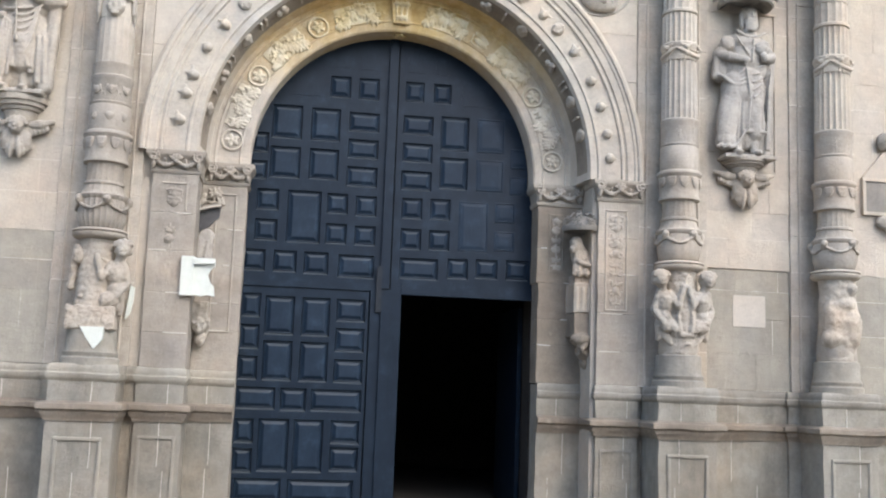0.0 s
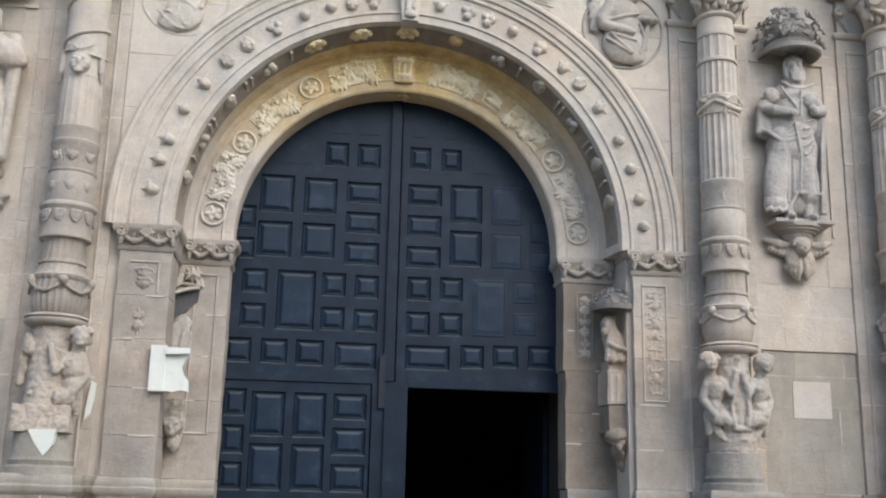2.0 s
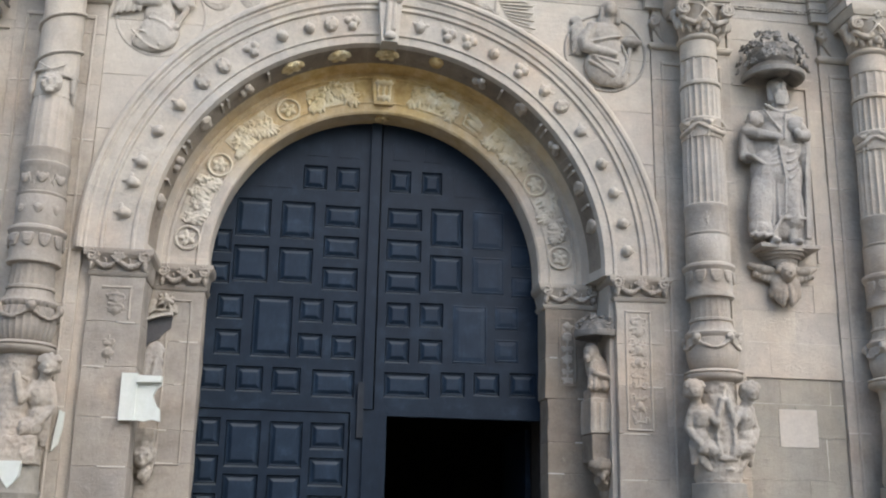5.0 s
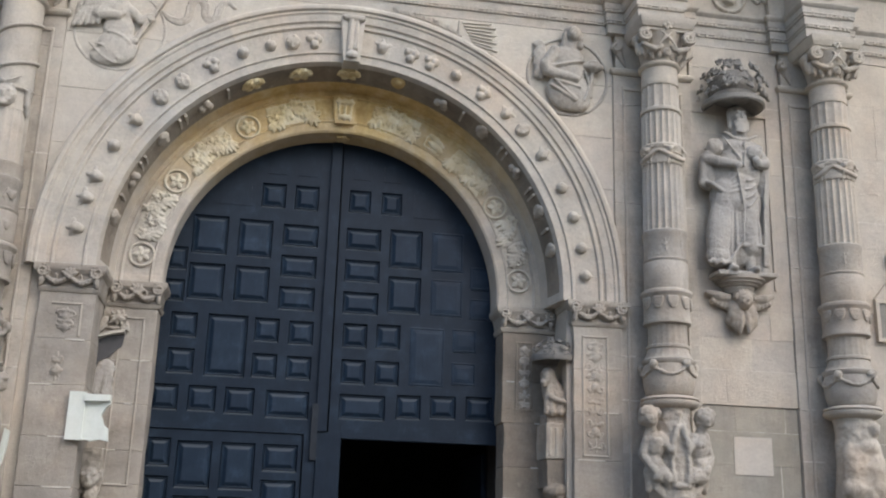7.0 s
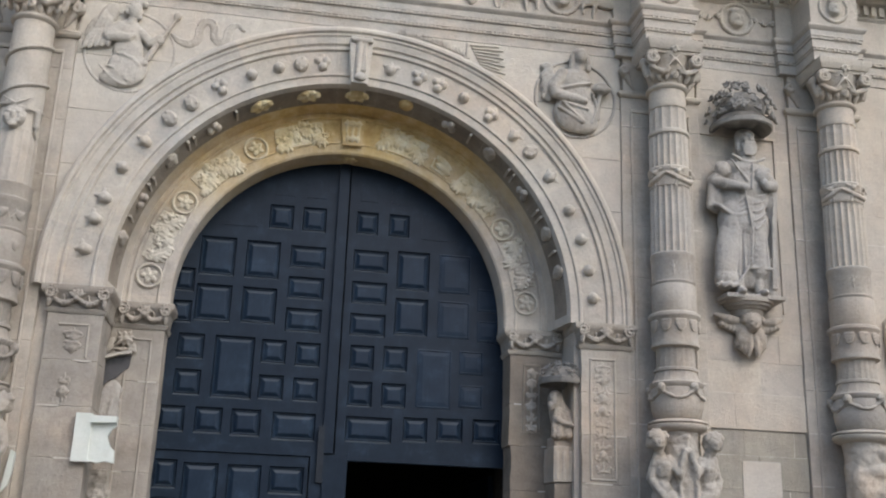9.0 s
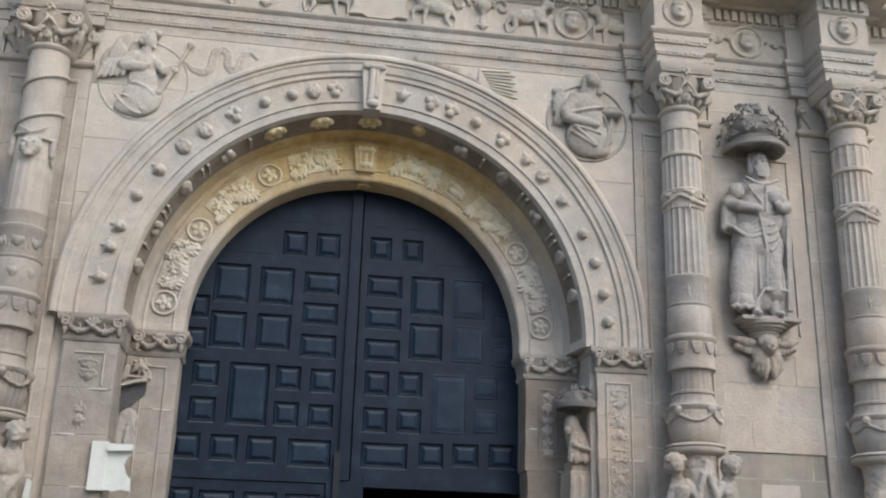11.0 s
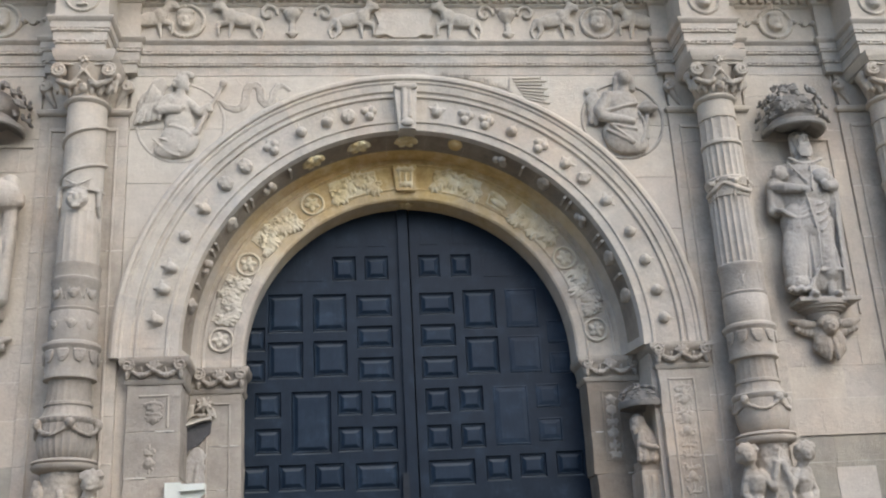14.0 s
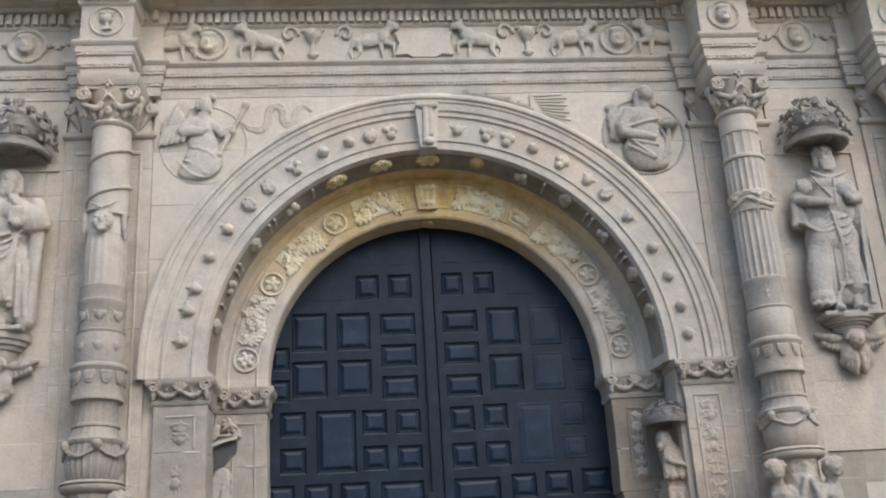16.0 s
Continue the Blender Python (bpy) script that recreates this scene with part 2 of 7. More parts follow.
def box(bm, x0, x1, y0, y1, z0, z1):
    v = [bm.verts.new((x, y, z)) for x in (x0, x1) for y in (y0, y1) for z in (z0, z1)]
    for q in ((0, 1, 3, 2), (4, 6, 7, 5), (0, 4, 5, 1), (2, 3, 7, 6), (0, 2, 6, 4), (1, 5, 7, 3)):
        bm.faces.new([v[i] for i in q])
    return bm


def boxes(*rows):
    bm = bmesh.new()
    for r in rows:
        box(bm, *r)
    return bm


def lathe(profile, cx, cy, segs=40, ripple=0, depth=0.0, turn=360.0, start=0.0):
    """Turns (r, z) rows round a vertical axis. ripple: the count of flutes."""
    bm = bmesh.new()
    rings = []
    count = segs if turn == 360 else segs + 1
    for r, z in profile:
        ring = []
        for i in range(count):
            a = radians(start + turn * i / segs)
            k = r - depth * abs(math.sin(ripple * a / 2)) ** 0.6 if ripple else r
            ring.append(bm.verts.new((cx + k * math.cos(a), cy + k * math.sin(a), z)))
        rings.append(ring)
    for a, b in zip(rings, rings[1:]):
        for i in range(segs):
            j = (i + 1) % count
            bm.faces.new((a[i], a[j], b[j], b[i]))
    if turn == 360:
        bm.faces.new(rings[0][::-1])
        bm.faces.new(rings[-1])
    return bm


def arch(profile, cx, cz, a0, a1, segs, closed=True):
    """Sweeps (r, y) rows round an arch's centre, from angle a0 to a1, with end caps."""
    bm = bmesh.new()
    rings = []
    for i in range(segs + 1):
        a = radians(a0 + (a1 - a0) * i / segs)
        rings.append([bm.verts.new((cx + r * math.cos(a), y, cz + r * math.sin(a))) for r, y in profile])
    n = len(profile)
    for p, q in zip(rings, rings[1:]):
        for i in range(n if closed else n - 1):
            j = (i + 1) % n
            bm.faces.new((p[i], p[j], q[j], q[i]))
    if closed:
        bm.faces.new(rings[0])
        bm.faces.new(rings[-1][::-1])
    return bm


def sweep(profile, path, bm=None):
    """Runs a closed (out, z) profile along a plan path with mitred corners; out is measured to the right of the way's direction."""
    bm = bm or bmesh.new()
    pts = [Vector(p) for p in path]
    ways = [(b - a).normalized() for a, b in zip(pts, pts[1:])]
    rings = []
    for i, p in enumerate(pts):
        a, b = ways[max(i - 1, 0)], ways[min(i, len(ways) - 1)]
        na, nb = Vector((a.y, -a.x)), Vector((b.y, -b.x))
        m = (na + nb) / (1 + na.dot(nb))
        rings.append([bm.verts.new((p.x + m.x * d, p.y + m.y * d, z)) for d, z in profile])
    n = len(profile)
    for p, q in zip(rings, rings[1:]):
        for i in range(n):
            j = (i + 1) % n
            bm.faces.new((p[i], p[j], q[j], q[i]))
    bm.faces.new(rings[0])
    bm.faces.new(rings[-1][::-1])
    return bm


def wear(bm, amount=0.006, cell=0.12, scale=5.0):
    """Breaks long edges up and lets them wander, as old stone does."""
    for _ in range(7):
        long = [e for e in bm.edges if e.calc_length() > cell * 1.7]
        if not long:
            break
        bmesh.ops.subdivide_edges(bm, edges=long, cuts=1, use_grid_fill=True)
    for v in bm.verts:
        v.co += noise.noise_vector(v.co * scale) * amount + noise.noise_vector(v.co * scale * 4.3) * (amount * 0.5)
    return bm


def prism(points, axis, a, b, bm=None):
    """Extrudes a polygon: axis 'z' takes (x, y) points, axis 'y' takes (x, z) points."""
    bm = bm or bmesh.new()
    place = (lambda p, k: (p[0], p[1], k)) if axis == "z" else (lambda p, k: (p[0], k, p[1]))
    lo, hi = [bm.verts.new(place(p, a)) for p in points], [bm.verts.new(place(p, b)) for p in points]
    bm.faces.new(lo)
    bm.faces.new(hi[::-1])
    for i in range(len(points)):
        j = (i + 1) % len(points)
        bm.faces.new((lo[i], lo[j], hi[j], hi[i]))
    return bm


BALLS = {}


def ball_verts(level):
    if level not in BALLS:
        bm = bmesh.new()
        bmesh.ops.create_icosphere(bm, subdivisions=level, radius=1)
        bm.verts.index_update()
        BALLS[level] = ([v.co.copy() for v in bm.verts], [tuple(v.index for v in f.verts) for f in bm.faces])
        bm.free()
    return BALLS[level]


def carve(items, voxel, material, rough=0.0, rough_scale=9.0, smooth_steps=2):
    """A carved form: ellipsoids ('e', centre, radii, turns) and tapered limbs ('c', from, to, r, r) melted into one skin."""
    verts, faces = [], []

    def add(m, size):
        unit, tris = ball_verts(3 if size > 7 * voxel else 2 if size > 2.5 * voxel else 1)
        k = len(verts)
        verts.extend(m @ v for v in unit)
        faces.extend(tuple(i + k for i in f) for f in tris)

    for it in items:
        if it[0] == "e":
            rot = Euler([radians(a) for a in it[3]]).to_matrix().to_4x4() if len(it) > 3 else Matrix.Identity(4)
            add(Matrix.Translation(it[1]) @ rot @ Matrix.Diagonal((*it[2], 1)), max(it[2]))
        elif it[0] == "c":
            p, q = Vector(it[1]), Vector(it[2])
            steps = max(2, int((q - p).length / max(min(it[3], it[4]) * 0.4, 0.004)))
            steps = min(steps, 48)
            for i in range(steps + 1):
                r = it[3] + (it[4] - it[3]) * i / steps
                add(Matrix.Translation(p.lerp(q, i / steps)) @ Matrix.Diagonal((r, r, r, 1)), r)
        elif it[0] == "b":
            (x0, y0, z0), (x1, y1, z1) = it[1], it[2]
            k = len(verts)
            verts.extend(Vector((x, y, z)) for x in (x0, x1) for y in (y0, y1) for z in (z0, z1))
            faces.extend(tuple(i + k for i in q) for q in ((0, 1, 3, 2), (4, 6, 7, 5), (0, 4, 5, 1), (2, 3, 7, 6), (0, 2, 6, 4), (1, 5, 7, 3)))
    raw = bpy.data.meshes.new("raw")
    raw.from_pydata(verts, [], faces)
    tmp = new("raw", raw)
    rem = tmp.modifiers.new("skin", "REMESH")
    rem.mode, rem.voxel_size = "VOXEL", voxel
    sm = tmp.modifiers.new("soft", "SMOOTH")
    sm.factor, sm.iterations = 0.5, smooth_steps
    dg = bpy.context.evaluated_depsgraph_get()
    mesh = bpy.data.meshes.new_from_object(tmp.evaluated_get(dg))
    bpy.data.objects.remove(tmp)
    bpy.data.meshes.remove(raw)
    if rough:
        n = len(mesh.vertices)
        places, ways = np.empty(n * 3, np.float32), np.empty(n * 3, np.float32)
        mesh.vertices.foreach_get("co", places)
        mesh.vertices.foreach_get("normal", ways)
        places, ways = places.reshape(-1, 3), ways.reshape(-1, 3)
        lift = np.array([noise.fractal(Vector(v) * rough_scale, 0.8, 2.0, 3) for v in places], np.float32)
        mesh.vertices.foreach_set("co", (places + ways * lift[:, None] * rough).ravel())
    for f in mesh.polygons:
        f.use_smooth = True
    mesh.materials.clear()
    mesh.materials.append(material)
    return mesh


def plume(p, q, width, thick):
    """A flat feather from p to q, both (x, z), lying at a depth given by its caller through p[2]."""
    dx, dz = q[0] - p[0], q[1] - p[1]
    return ("e", ((p[0] + q[0]) / 2, p[2], (p[1] + q[1]) / 2), (math.hypot(dx, dz) / 2, thick, width), (0, -math.degrees(math.atan2(dz, dx)), 0))


def at(x, y, z, sx=1.0, sz=None, turn=0.0):
    return Matrix.Translation((x, y, z)) @ Matrix.Rotation(radians(turn), 4, "Y") @ Matrix.Diagonal((sx, 1, sz or abs(sx), 1))


# ---- plan of the portal ----
CX, CZ = -0.04, 4.08                      # centre of the arch
R_OUT, R_BAND, R_SOFFIT = 2.87, 2.70, 2.26   # outer archivolt
R_IN_OUT, R_DOOR = 2.13, 1.70             # inner arch
Y_IN, Y_DOOR = 0.50, 0.85                 # faces of the inner arch and of the door
COL_X, COL_Y = 3.23, -0.22                # near columns; the second pair stands at COL2_X
COL2_X = 5.16
TOP = 9.6
PIL = {1: (2.37, 2.87), -1: (2.227, 2.725)}   # outer jamb pilasters, from the arch centre
DOOR_EDGE = {1: 1.765, -1: 1.715}          # clear half widths of the doorway

# ---- large structure ----
ground = structure(part("ground", boxes((-400, 400, -400, 60, -0.4, 0.0)), GROUND), "sandy stone paving in front of the church", "ground")

wall_bm = bmesh.new()
for s in (-1, 1):
    xs = sorted((CX + s * 2.32, s * 9.0))
    box(wall_bm, xs[0], xs[1], 0.075, 1.6, 0.0, CZ)
arc = [(CX + 2.32 * math.cos(radians(a)), CZ + 2.32 * math.sin(radians(a))) for a in range(0, 181, 4)]
prism(arc + [(-9.0, CZ), (-9.0, TOP), (9.0, TOP), (9.0, CZ)], "y", 0.075, 0.5, wall_bm)
wall = structure(part("wall_north", wall_bm, STONE), "weathered beige sandstone church wall round the portal", "wall")

inner_bm = bmesh.new()
R_CORE = R_DOOR + 0.03
ring = [(CX + R_CORE * math.cos(radians(a)), CZ + R_CORE * math.sin(radians(a))) for a in range(0, 181, 4)]
prism(ring + [(CX - R_CORE, 0), (-9, 0), (-9, TOP), (9, TOP), (9, 0), (CX + 1.87, 0), (CX + 1.87, CZ - 0.1)], "y", 0.62, 0.80, inner_bm)
structure(part("wall_core", inner_bm, STONE), "sandstone wall behind the portal's inner arch", "wall")
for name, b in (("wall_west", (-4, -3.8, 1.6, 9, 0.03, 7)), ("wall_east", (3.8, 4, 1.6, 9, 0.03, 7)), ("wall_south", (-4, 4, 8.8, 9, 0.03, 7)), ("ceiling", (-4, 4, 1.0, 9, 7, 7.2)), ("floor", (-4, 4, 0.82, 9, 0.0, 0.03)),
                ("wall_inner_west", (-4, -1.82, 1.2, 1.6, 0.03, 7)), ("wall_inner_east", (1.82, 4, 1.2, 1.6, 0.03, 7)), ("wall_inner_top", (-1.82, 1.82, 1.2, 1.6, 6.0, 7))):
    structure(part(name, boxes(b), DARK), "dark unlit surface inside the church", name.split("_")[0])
back = structure(part("wall_upper", boxes((-9, 9, 0.5, 1.6, 7.2, 16), (-9.2, -9, 0.0, 9, 0, 16), (9, 9.2, 0.0, 9, 0, 16)), STONE), "plain sandstone wall above the portal", "wall")

# added out of view: hides low sky so the lower facade gets less light
structure(part("wall_opposite", boxes((-45, 45, -27, -25, 0.0, 8.5)), GROUND), "unseen plain wall added behind the camera to block low sky", "wall")

# podium that carries columns and jambs
def podium(s):
    a, b = PIL[s]
    e, b = DOOR_EDGE[s] + (0.035 if s > 0 else 0.0), s * (CX + s * b)
    plan = [(e, 0.84), (e, 0.50), (a, 0.50), (a, 0.0), (b, 0.0), (b, 0.06), (2.90, 0.06), (2.90, -0.5), (3.57, -0.5), (3.57, 0.02), (3.74, 0.02), (3.74, 0.06), (4.68, 0.06), (4.68, 0.02), (4.83, 0.02), (4.83, -0.5), (5.50, -0.5), (5.50, 0.06), (8.9, 0.06)]
    if s < 0:
        plan = [p for p in plan if p[0] < 4.7] + [(8.9, 0.02)]
    plan = [(CX + s * x if x < 2.5 else s * x, y) for x, y in plan]
    return plan if s > 0 else plan[::-1]

LOWER = [(0, 1.02), (0.02, 1.02), (0.025, 1.05), (0.05, 1.08), (0.055, 1.12), (0.09, 1.14), (0.09, 1.19), (0.07, 1.205), (0, 1.22), (-0.1, 1.22), (-0.1, 1.02)]
UPPER = [(0, 1.42), (0.018, 1.44), (0.032, 1.465), (0.034, 1.50), (0.02, 1.515), (0.022, 1.55), (0.01, 1.585), (0, 1.60), (-0.1, 1.60), (-0.1, 1.42)]
for s in (-1, 1):
    plan = podium(s)
    stand = thing("podium", (s * 3.5, 0.3, 0), "worn sandstone podium with moulded plinth under the columns", "podium", kind="structure")
    body = part("dado", wear(prism(plan + [(8.9, 0.84)] if s > 0 else [(-8.9, 0.84)] + plan, "z", 0.0, 1.585), 0.012), STONE_BASE, stand)
    trim = plan[1:] if s > 0 else plan[:-1]
    part("plinth_moulding", wear(sweep(LOWER, trim), 0.009, 0.08), STONE_BROWN, stand, smooth=35)
    part("base_moulding", wear(sweep(UPPER, trim), 0.009, 0.08), STONE_LOW, stand, smooth=35)
    # pale mortar in the upright joints of the blocks
    rj = random.Random(70 + s)
    for (xa, ya), (xb, yb) in zip(trim, trim[1:]):
        if abs(ya - yb) < 0.01 and abs(xb - xa) > 0.3:
            for z0, z1 in ((1.215, 1.425), (0.55, 1.02), (0.0, 0.5)):
                xj = xa + (xb - xa) * rj.uniform(0.25, 0.75)
                part("mortar_joint", wear(boxes((xj - 0.003, xj + 0.004, ya - 0.005, ya + 0.03, z0, z1)), 0.005, 0.05), MORTAR, stand)
    for cx in ((COL_X, COL2_X) if s > 0 else (COL_X,)):
        # framed panel on the pedestal
        x = s * (cx + 0.005)
        for k, (a, b, z0, z1) in enumerate(((-0.24, 0.24, 0.82, 0.86), (-0.24, 0.24, 0.16, 0.20), (-0.24, -0.20, 0.20, 0.82), (0.20, 0.24, 0.20, 0.82))):
            part("panel_frame", wear(boxes((x + a, x + b, -0.522, -0.49, z0, z1)), 0.006), STONE_BASE, stand, bevel=0.008)
    x = CX + s * (PIL[s][0] + PIL[s][1]) / 2
    for a, b, z0, z1 in ((-0.2, 0.2, 0.84, 0.87), (-0.2, -0.17, 0.1, 0.84), (0.17, 0.2, 0.1, 0.84)):
        part("panel_frame", boxes((x + a, x + b, -0.018, 0.01, z0, z1)), STONE_BASE, stand, bevel=0.006)

# outer archivolt: one shared voussoir, turned round the centre
archivolt = thing("archivolt", (CX, 0, CZ), "carved sandstone outer arch with moulded edge and fruit bosses", "arch")
VOUSSOIRS = 17
STEP = 180.0 / VOUSSOIRS
OUTER = [(R_OUT + 0.03, 0.08), (R_OUT + 0.03, -0.05), (R_OUT, -0.075), (R_OUT - 0.03, -0.075), (R_OUT - 0.045, -0.05), (R_OUT - 0.07, -0.055), (R_OUT - 0.085, -0.04),
         (R_BAND + 0.01, -0.035), (R_BAND, -0.015), (R_BAND - 0.02, -0.012), (R_BAND - 0.035, -0.03), (R_BAND - 0.055, -0.03), (R_BAND - 0.065, -0.005), (R_SOFFIT + 0.13, -0.005), (R_SOFFIT + 0.12, -0.028), (R_SOFFIT + 0.095, -0.028),
         (R_SOFFIT + 0.085, -0.01), (R_SOFFIT + 0.005, -0.01), (R_SOFFIT, 0.0), (R_SOFFIT - 0.02, 0.05), (R_SOFFIT - 0.065, 0.33), (R_SOFFIT - 0.10, Y_IN + 0.01), (R_SOFFIT + 0.06, Y_IN + 0.01), (R_SOFFIT + 0.06, 0.08)]
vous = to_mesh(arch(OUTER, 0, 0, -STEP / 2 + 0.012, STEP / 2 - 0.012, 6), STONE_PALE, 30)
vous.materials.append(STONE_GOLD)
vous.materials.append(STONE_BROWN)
# underside of the arch: brown towards the front, ochre towards the back
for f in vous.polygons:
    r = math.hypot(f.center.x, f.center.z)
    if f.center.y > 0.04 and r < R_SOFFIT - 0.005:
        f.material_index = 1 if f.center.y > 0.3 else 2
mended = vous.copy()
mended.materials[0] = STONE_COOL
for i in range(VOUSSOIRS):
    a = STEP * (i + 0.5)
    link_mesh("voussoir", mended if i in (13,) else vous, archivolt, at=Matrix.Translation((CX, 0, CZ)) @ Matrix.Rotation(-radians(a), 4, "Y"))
for s in (-1, 1):
    foot = [(CX + s * r, y) for r, y in OUTER]
    part("springer", prism(foot, "z", 3.99, CZ + 0.004), STONE_PALE, archivolt)

# keystone with a carved bracket
part("keystone", prism([(CX - 0.125, 6.82), (CX + 0.125, 6.82), (CX + 0.085, 6.31), (CX - 0.085, 6.31)], "y", -0.13, 0.1), STONE_COOL, archivolt, "projecting carved keystone", bevel=0.015)
key_roll = carve([("c", (CX - 0.09, -0.14, 6.79), (CX + 0.09, -0.14, 6.79), 0.035, 0.035), ("c", (CX - 0.02, -0.14, 6.74), (CX - 0.03, -0.14, 6.42), 0.03, 0.035), ("c", (CX + 0.04, -0.14, 6.74), (CX + 0.03, -0.14, 6.45), 0.022, 0.03), ("e", (CX, -0.15, 6.37), (0.07, 0.035, 0.045))], 0.010, STONE_COOL, 0.004, 20)
link_mesh("keystone_carving", key_roll, archivolt)

# inner arch with reliefs, ochre towards the crown
inner = thing("inner_arch", (CX, Y_IN, CZ), "ochre-stained inner arch carved with leaf and rosette reliefs", "arch")
INNER = [(R_IN_OUT + 0.06, Y_IN + 0.005), (R_IN_OUT - 0.005, Y_IN + 0.005), (R_IN_OUT - 0.03, Y_IN - 0.01), (R_IN_OUT - 0.05, Y_IN + 0.012), (R_DOOR + 0.13, Y_IN + 0.012), (R_DOOR + 0.115, Y_IN - 0.008), (R_DOOR + 0.10, Y_IN + 0.005),
         (R_DOOR + 0.02, Y_IN + 0.012), (R_DOOR, Y_IN + 0.03), (R_DOOR, 0.83), (R_IN_OUT + 0.06, 0.83)]
NV = 13
STEP_IN = 180.0 / NV
vin = to_mesh(arch(INNER, 0, 0, -STEP_IN / 2 + 0.012, STEP_IN / 2 - 0.012, 7), STONE_GOLD, 30)
for i in range(NV):
    a = STEP_IN * (i + 0.5)
    link_mesh("voussoir", vin, inner, at=Matrix.Translation((CX, 0, CZ)) @ Matrix.Rotation(-radians(a), 4, "Y"))
for s in (-1, 1):
    part("springer", prism([(CX + s * r, y) for r, y in INNER], "z", 3.97, CZ + 0.004), STONE_GOLD, inner)

# jamb pilasters with capitals
def jamb(s):
    j = thing("jamb", (CX + s * 2.1, 0.3, 1.6), "stepped sandstone door jamb with carved pilaster panels", "jamb", kind="structure")
    X = lambda v: CX + s * v
    e, (p0, p1) = DOOR_EDGE[s], PIL[s]
    def bx(name, a, b, y0, y1, z0, z1, mat=STONE_RED, bev=0.006, label=""):
        x0, x1 = sorted((X(a), X(b)))
        return part(name, wear(boxes((x0, x1, y0, y1, z0, z1)), 0.010 if name == "stone" else 0.004), mat, j, label, bevel=bev)
    zs = [1.60, 1.98, 2.42, 2.88, 3.30, 3.74]
    for z0, z1 in zip(zs, zs[1:]):
        bx("stone", *PIL[s], 0.0, 0.6, z0 + 0.0008, z1 - 0.0008, STONE_WARM if z1 < 2.95 or s < 0 else STONE_RED, 0.004)
    zs = [1.60, 2.05, 2.36, 2.80, 3.22, 3.74]
    for z0, z1 in zip(zs, zs[1:]):
        bx("stone", DOOR_EDGE[s] + (0.02 if s > 0 and z1 < 2.9 else 0.0), PIL[s][0] - 0.004, Y_IN, 0.84, z0 + 0.0008, z1 - 0.0008, STONE_BROWN if s > 0 else STONE_WARM, 0.004)
    # pale mortar left in the joints
    rj = random.Random(31 + s)
    for z in (1.98, 2.42, 2.88, 3.30):
        for k in range(2):
            a = rj.uniform(p0 + 0.01, p1 - 0.2)
            bx("mortar_joint", a, a + rj.uniform(0.06, 0.19), -0.007, 0.03, z - 0.006, z + 0.005, MORTAR, 0.0)
    for z in (2.05, 2.36, 2.80, 3.22):
        a = rj.uniform(e + 0.02, p0 - 0.25)
        bx("mortar_joint", a, a + rj.uniform(0.06, 0.2), Y_IN - 0.007, Y_IN + 0.03, z - 0.006, z + 0.005, MORTAR, 0.0)
    # frames of the sunk panels
    hi = 3.62
    lo = 2.47 if s > 0 else 3.33
    pa, pb = (2.455, 2.725) if s > 0 else (2.335, 2.615)
    bars = [(pa, pb, hi, hi + 0.022), (pa, pa + 0.022, lo, hi)]
    if s > 0:      # the other panel has lost its foot and one side
        bars += [(pa, pb, lo - 0.022, lo), (pb - 0.022, pb, lo, hi)]
    for a, b, z0, z1 in bars:
        bx("panel_frame", a, b, -0.014, 0.01, z0, z1, STONE_RED if s > 0 else STONE_WARM, 0.007)
    lo = 2.95 if s > 0 else 2.05
    pa, pb = (1.90, 2.09) if s > 0 else (1.82, 2.06)
    for a, b, z0, z1 in ((pa, pb, hi, hi + 0.022), (pa, pb, lo - 0.022, lo), (pa, pa + 0.022, lo, hi), (pb - 0.022, pb, lo, hi)):
        bx("panel_frame", a, b, Y_IN - 0.012, Y_IN + 0.01, z0, z1, STONE_BROWN if s > 0 else STONE_WARM, 0.007)
    # capitals
    CAP = [(-0.1, 3.735), (0.012, 3.735), (0.025, 3.755), (0.03, 3.775), (0.015, 3.785), (0.02, 3.84), (0.035, 3.90), (0.065, 3.93), (0.075, 3.95), (0.075, 3.99), (-0.1, 3.995)]
    plan = [(X(e), 0.84), (X(e), Y_IN), (X(p0), Y_IN), (X(p0), 0.0), (X(p1), 0.0), (X(p1), 0.2)]
    plan = plan if s > 0 else plan[::-1]
    cap = part("capital", wear(sweep(CAP, plan), 0.007), STONE_RED if s > 0 else STONE_WARM, j, "carved capital band", smooth=30)
    swag = []
    for x0, x1, y in ((p0 - 0.03, p1 + 0.03, -0.045), (e - 0.03, p0 - 0.07, Y_IN - 0.045)):
        w = x1 - x0
        mid = x0 + w * 0.5
        # tight scrolls on the corners, with a leaf curling under each
        for f, way in ((0.07, -1), (0.93, 1)):
            for k in range(20):
                a = radians(90 + way * s * 30 * k)
                q = 0.062 * (1 - k / 24)
                swag.append(("e", (X(x0 + w * f) + q * math.cos(a), y - 0.012, 3.915 + q * math.sin(a)), (0.014, 0.034, 0.014)))
            swag.append(plume((X(x0 + w * f), 3.89, y), (X(x0 + w * (f + way * 0.02)), 3.775), 0.026, 0.032))
        # upright palmette in the middle
        for k in range(5):
            a = radians(90 + 32 * (k - 2))
            swag.append(plume((X(mid), 3.86, y - 0.018), (X(mid) + 0.085 * math.cos(a), 3.88 + 0.10 * math.sin(a)), 0.018, 0.022))
        swag.append(("e", (X(mid), y - 0.03, 3.865), (0.03, 0.022, 0.026)))
        # flat tablets between scroll and palmette
        for f in (0.29, 0.71):
            xa, xb = sorted((X(x0 + w * (f - 0.085)), X(x0 + w * (f + 0.085))))
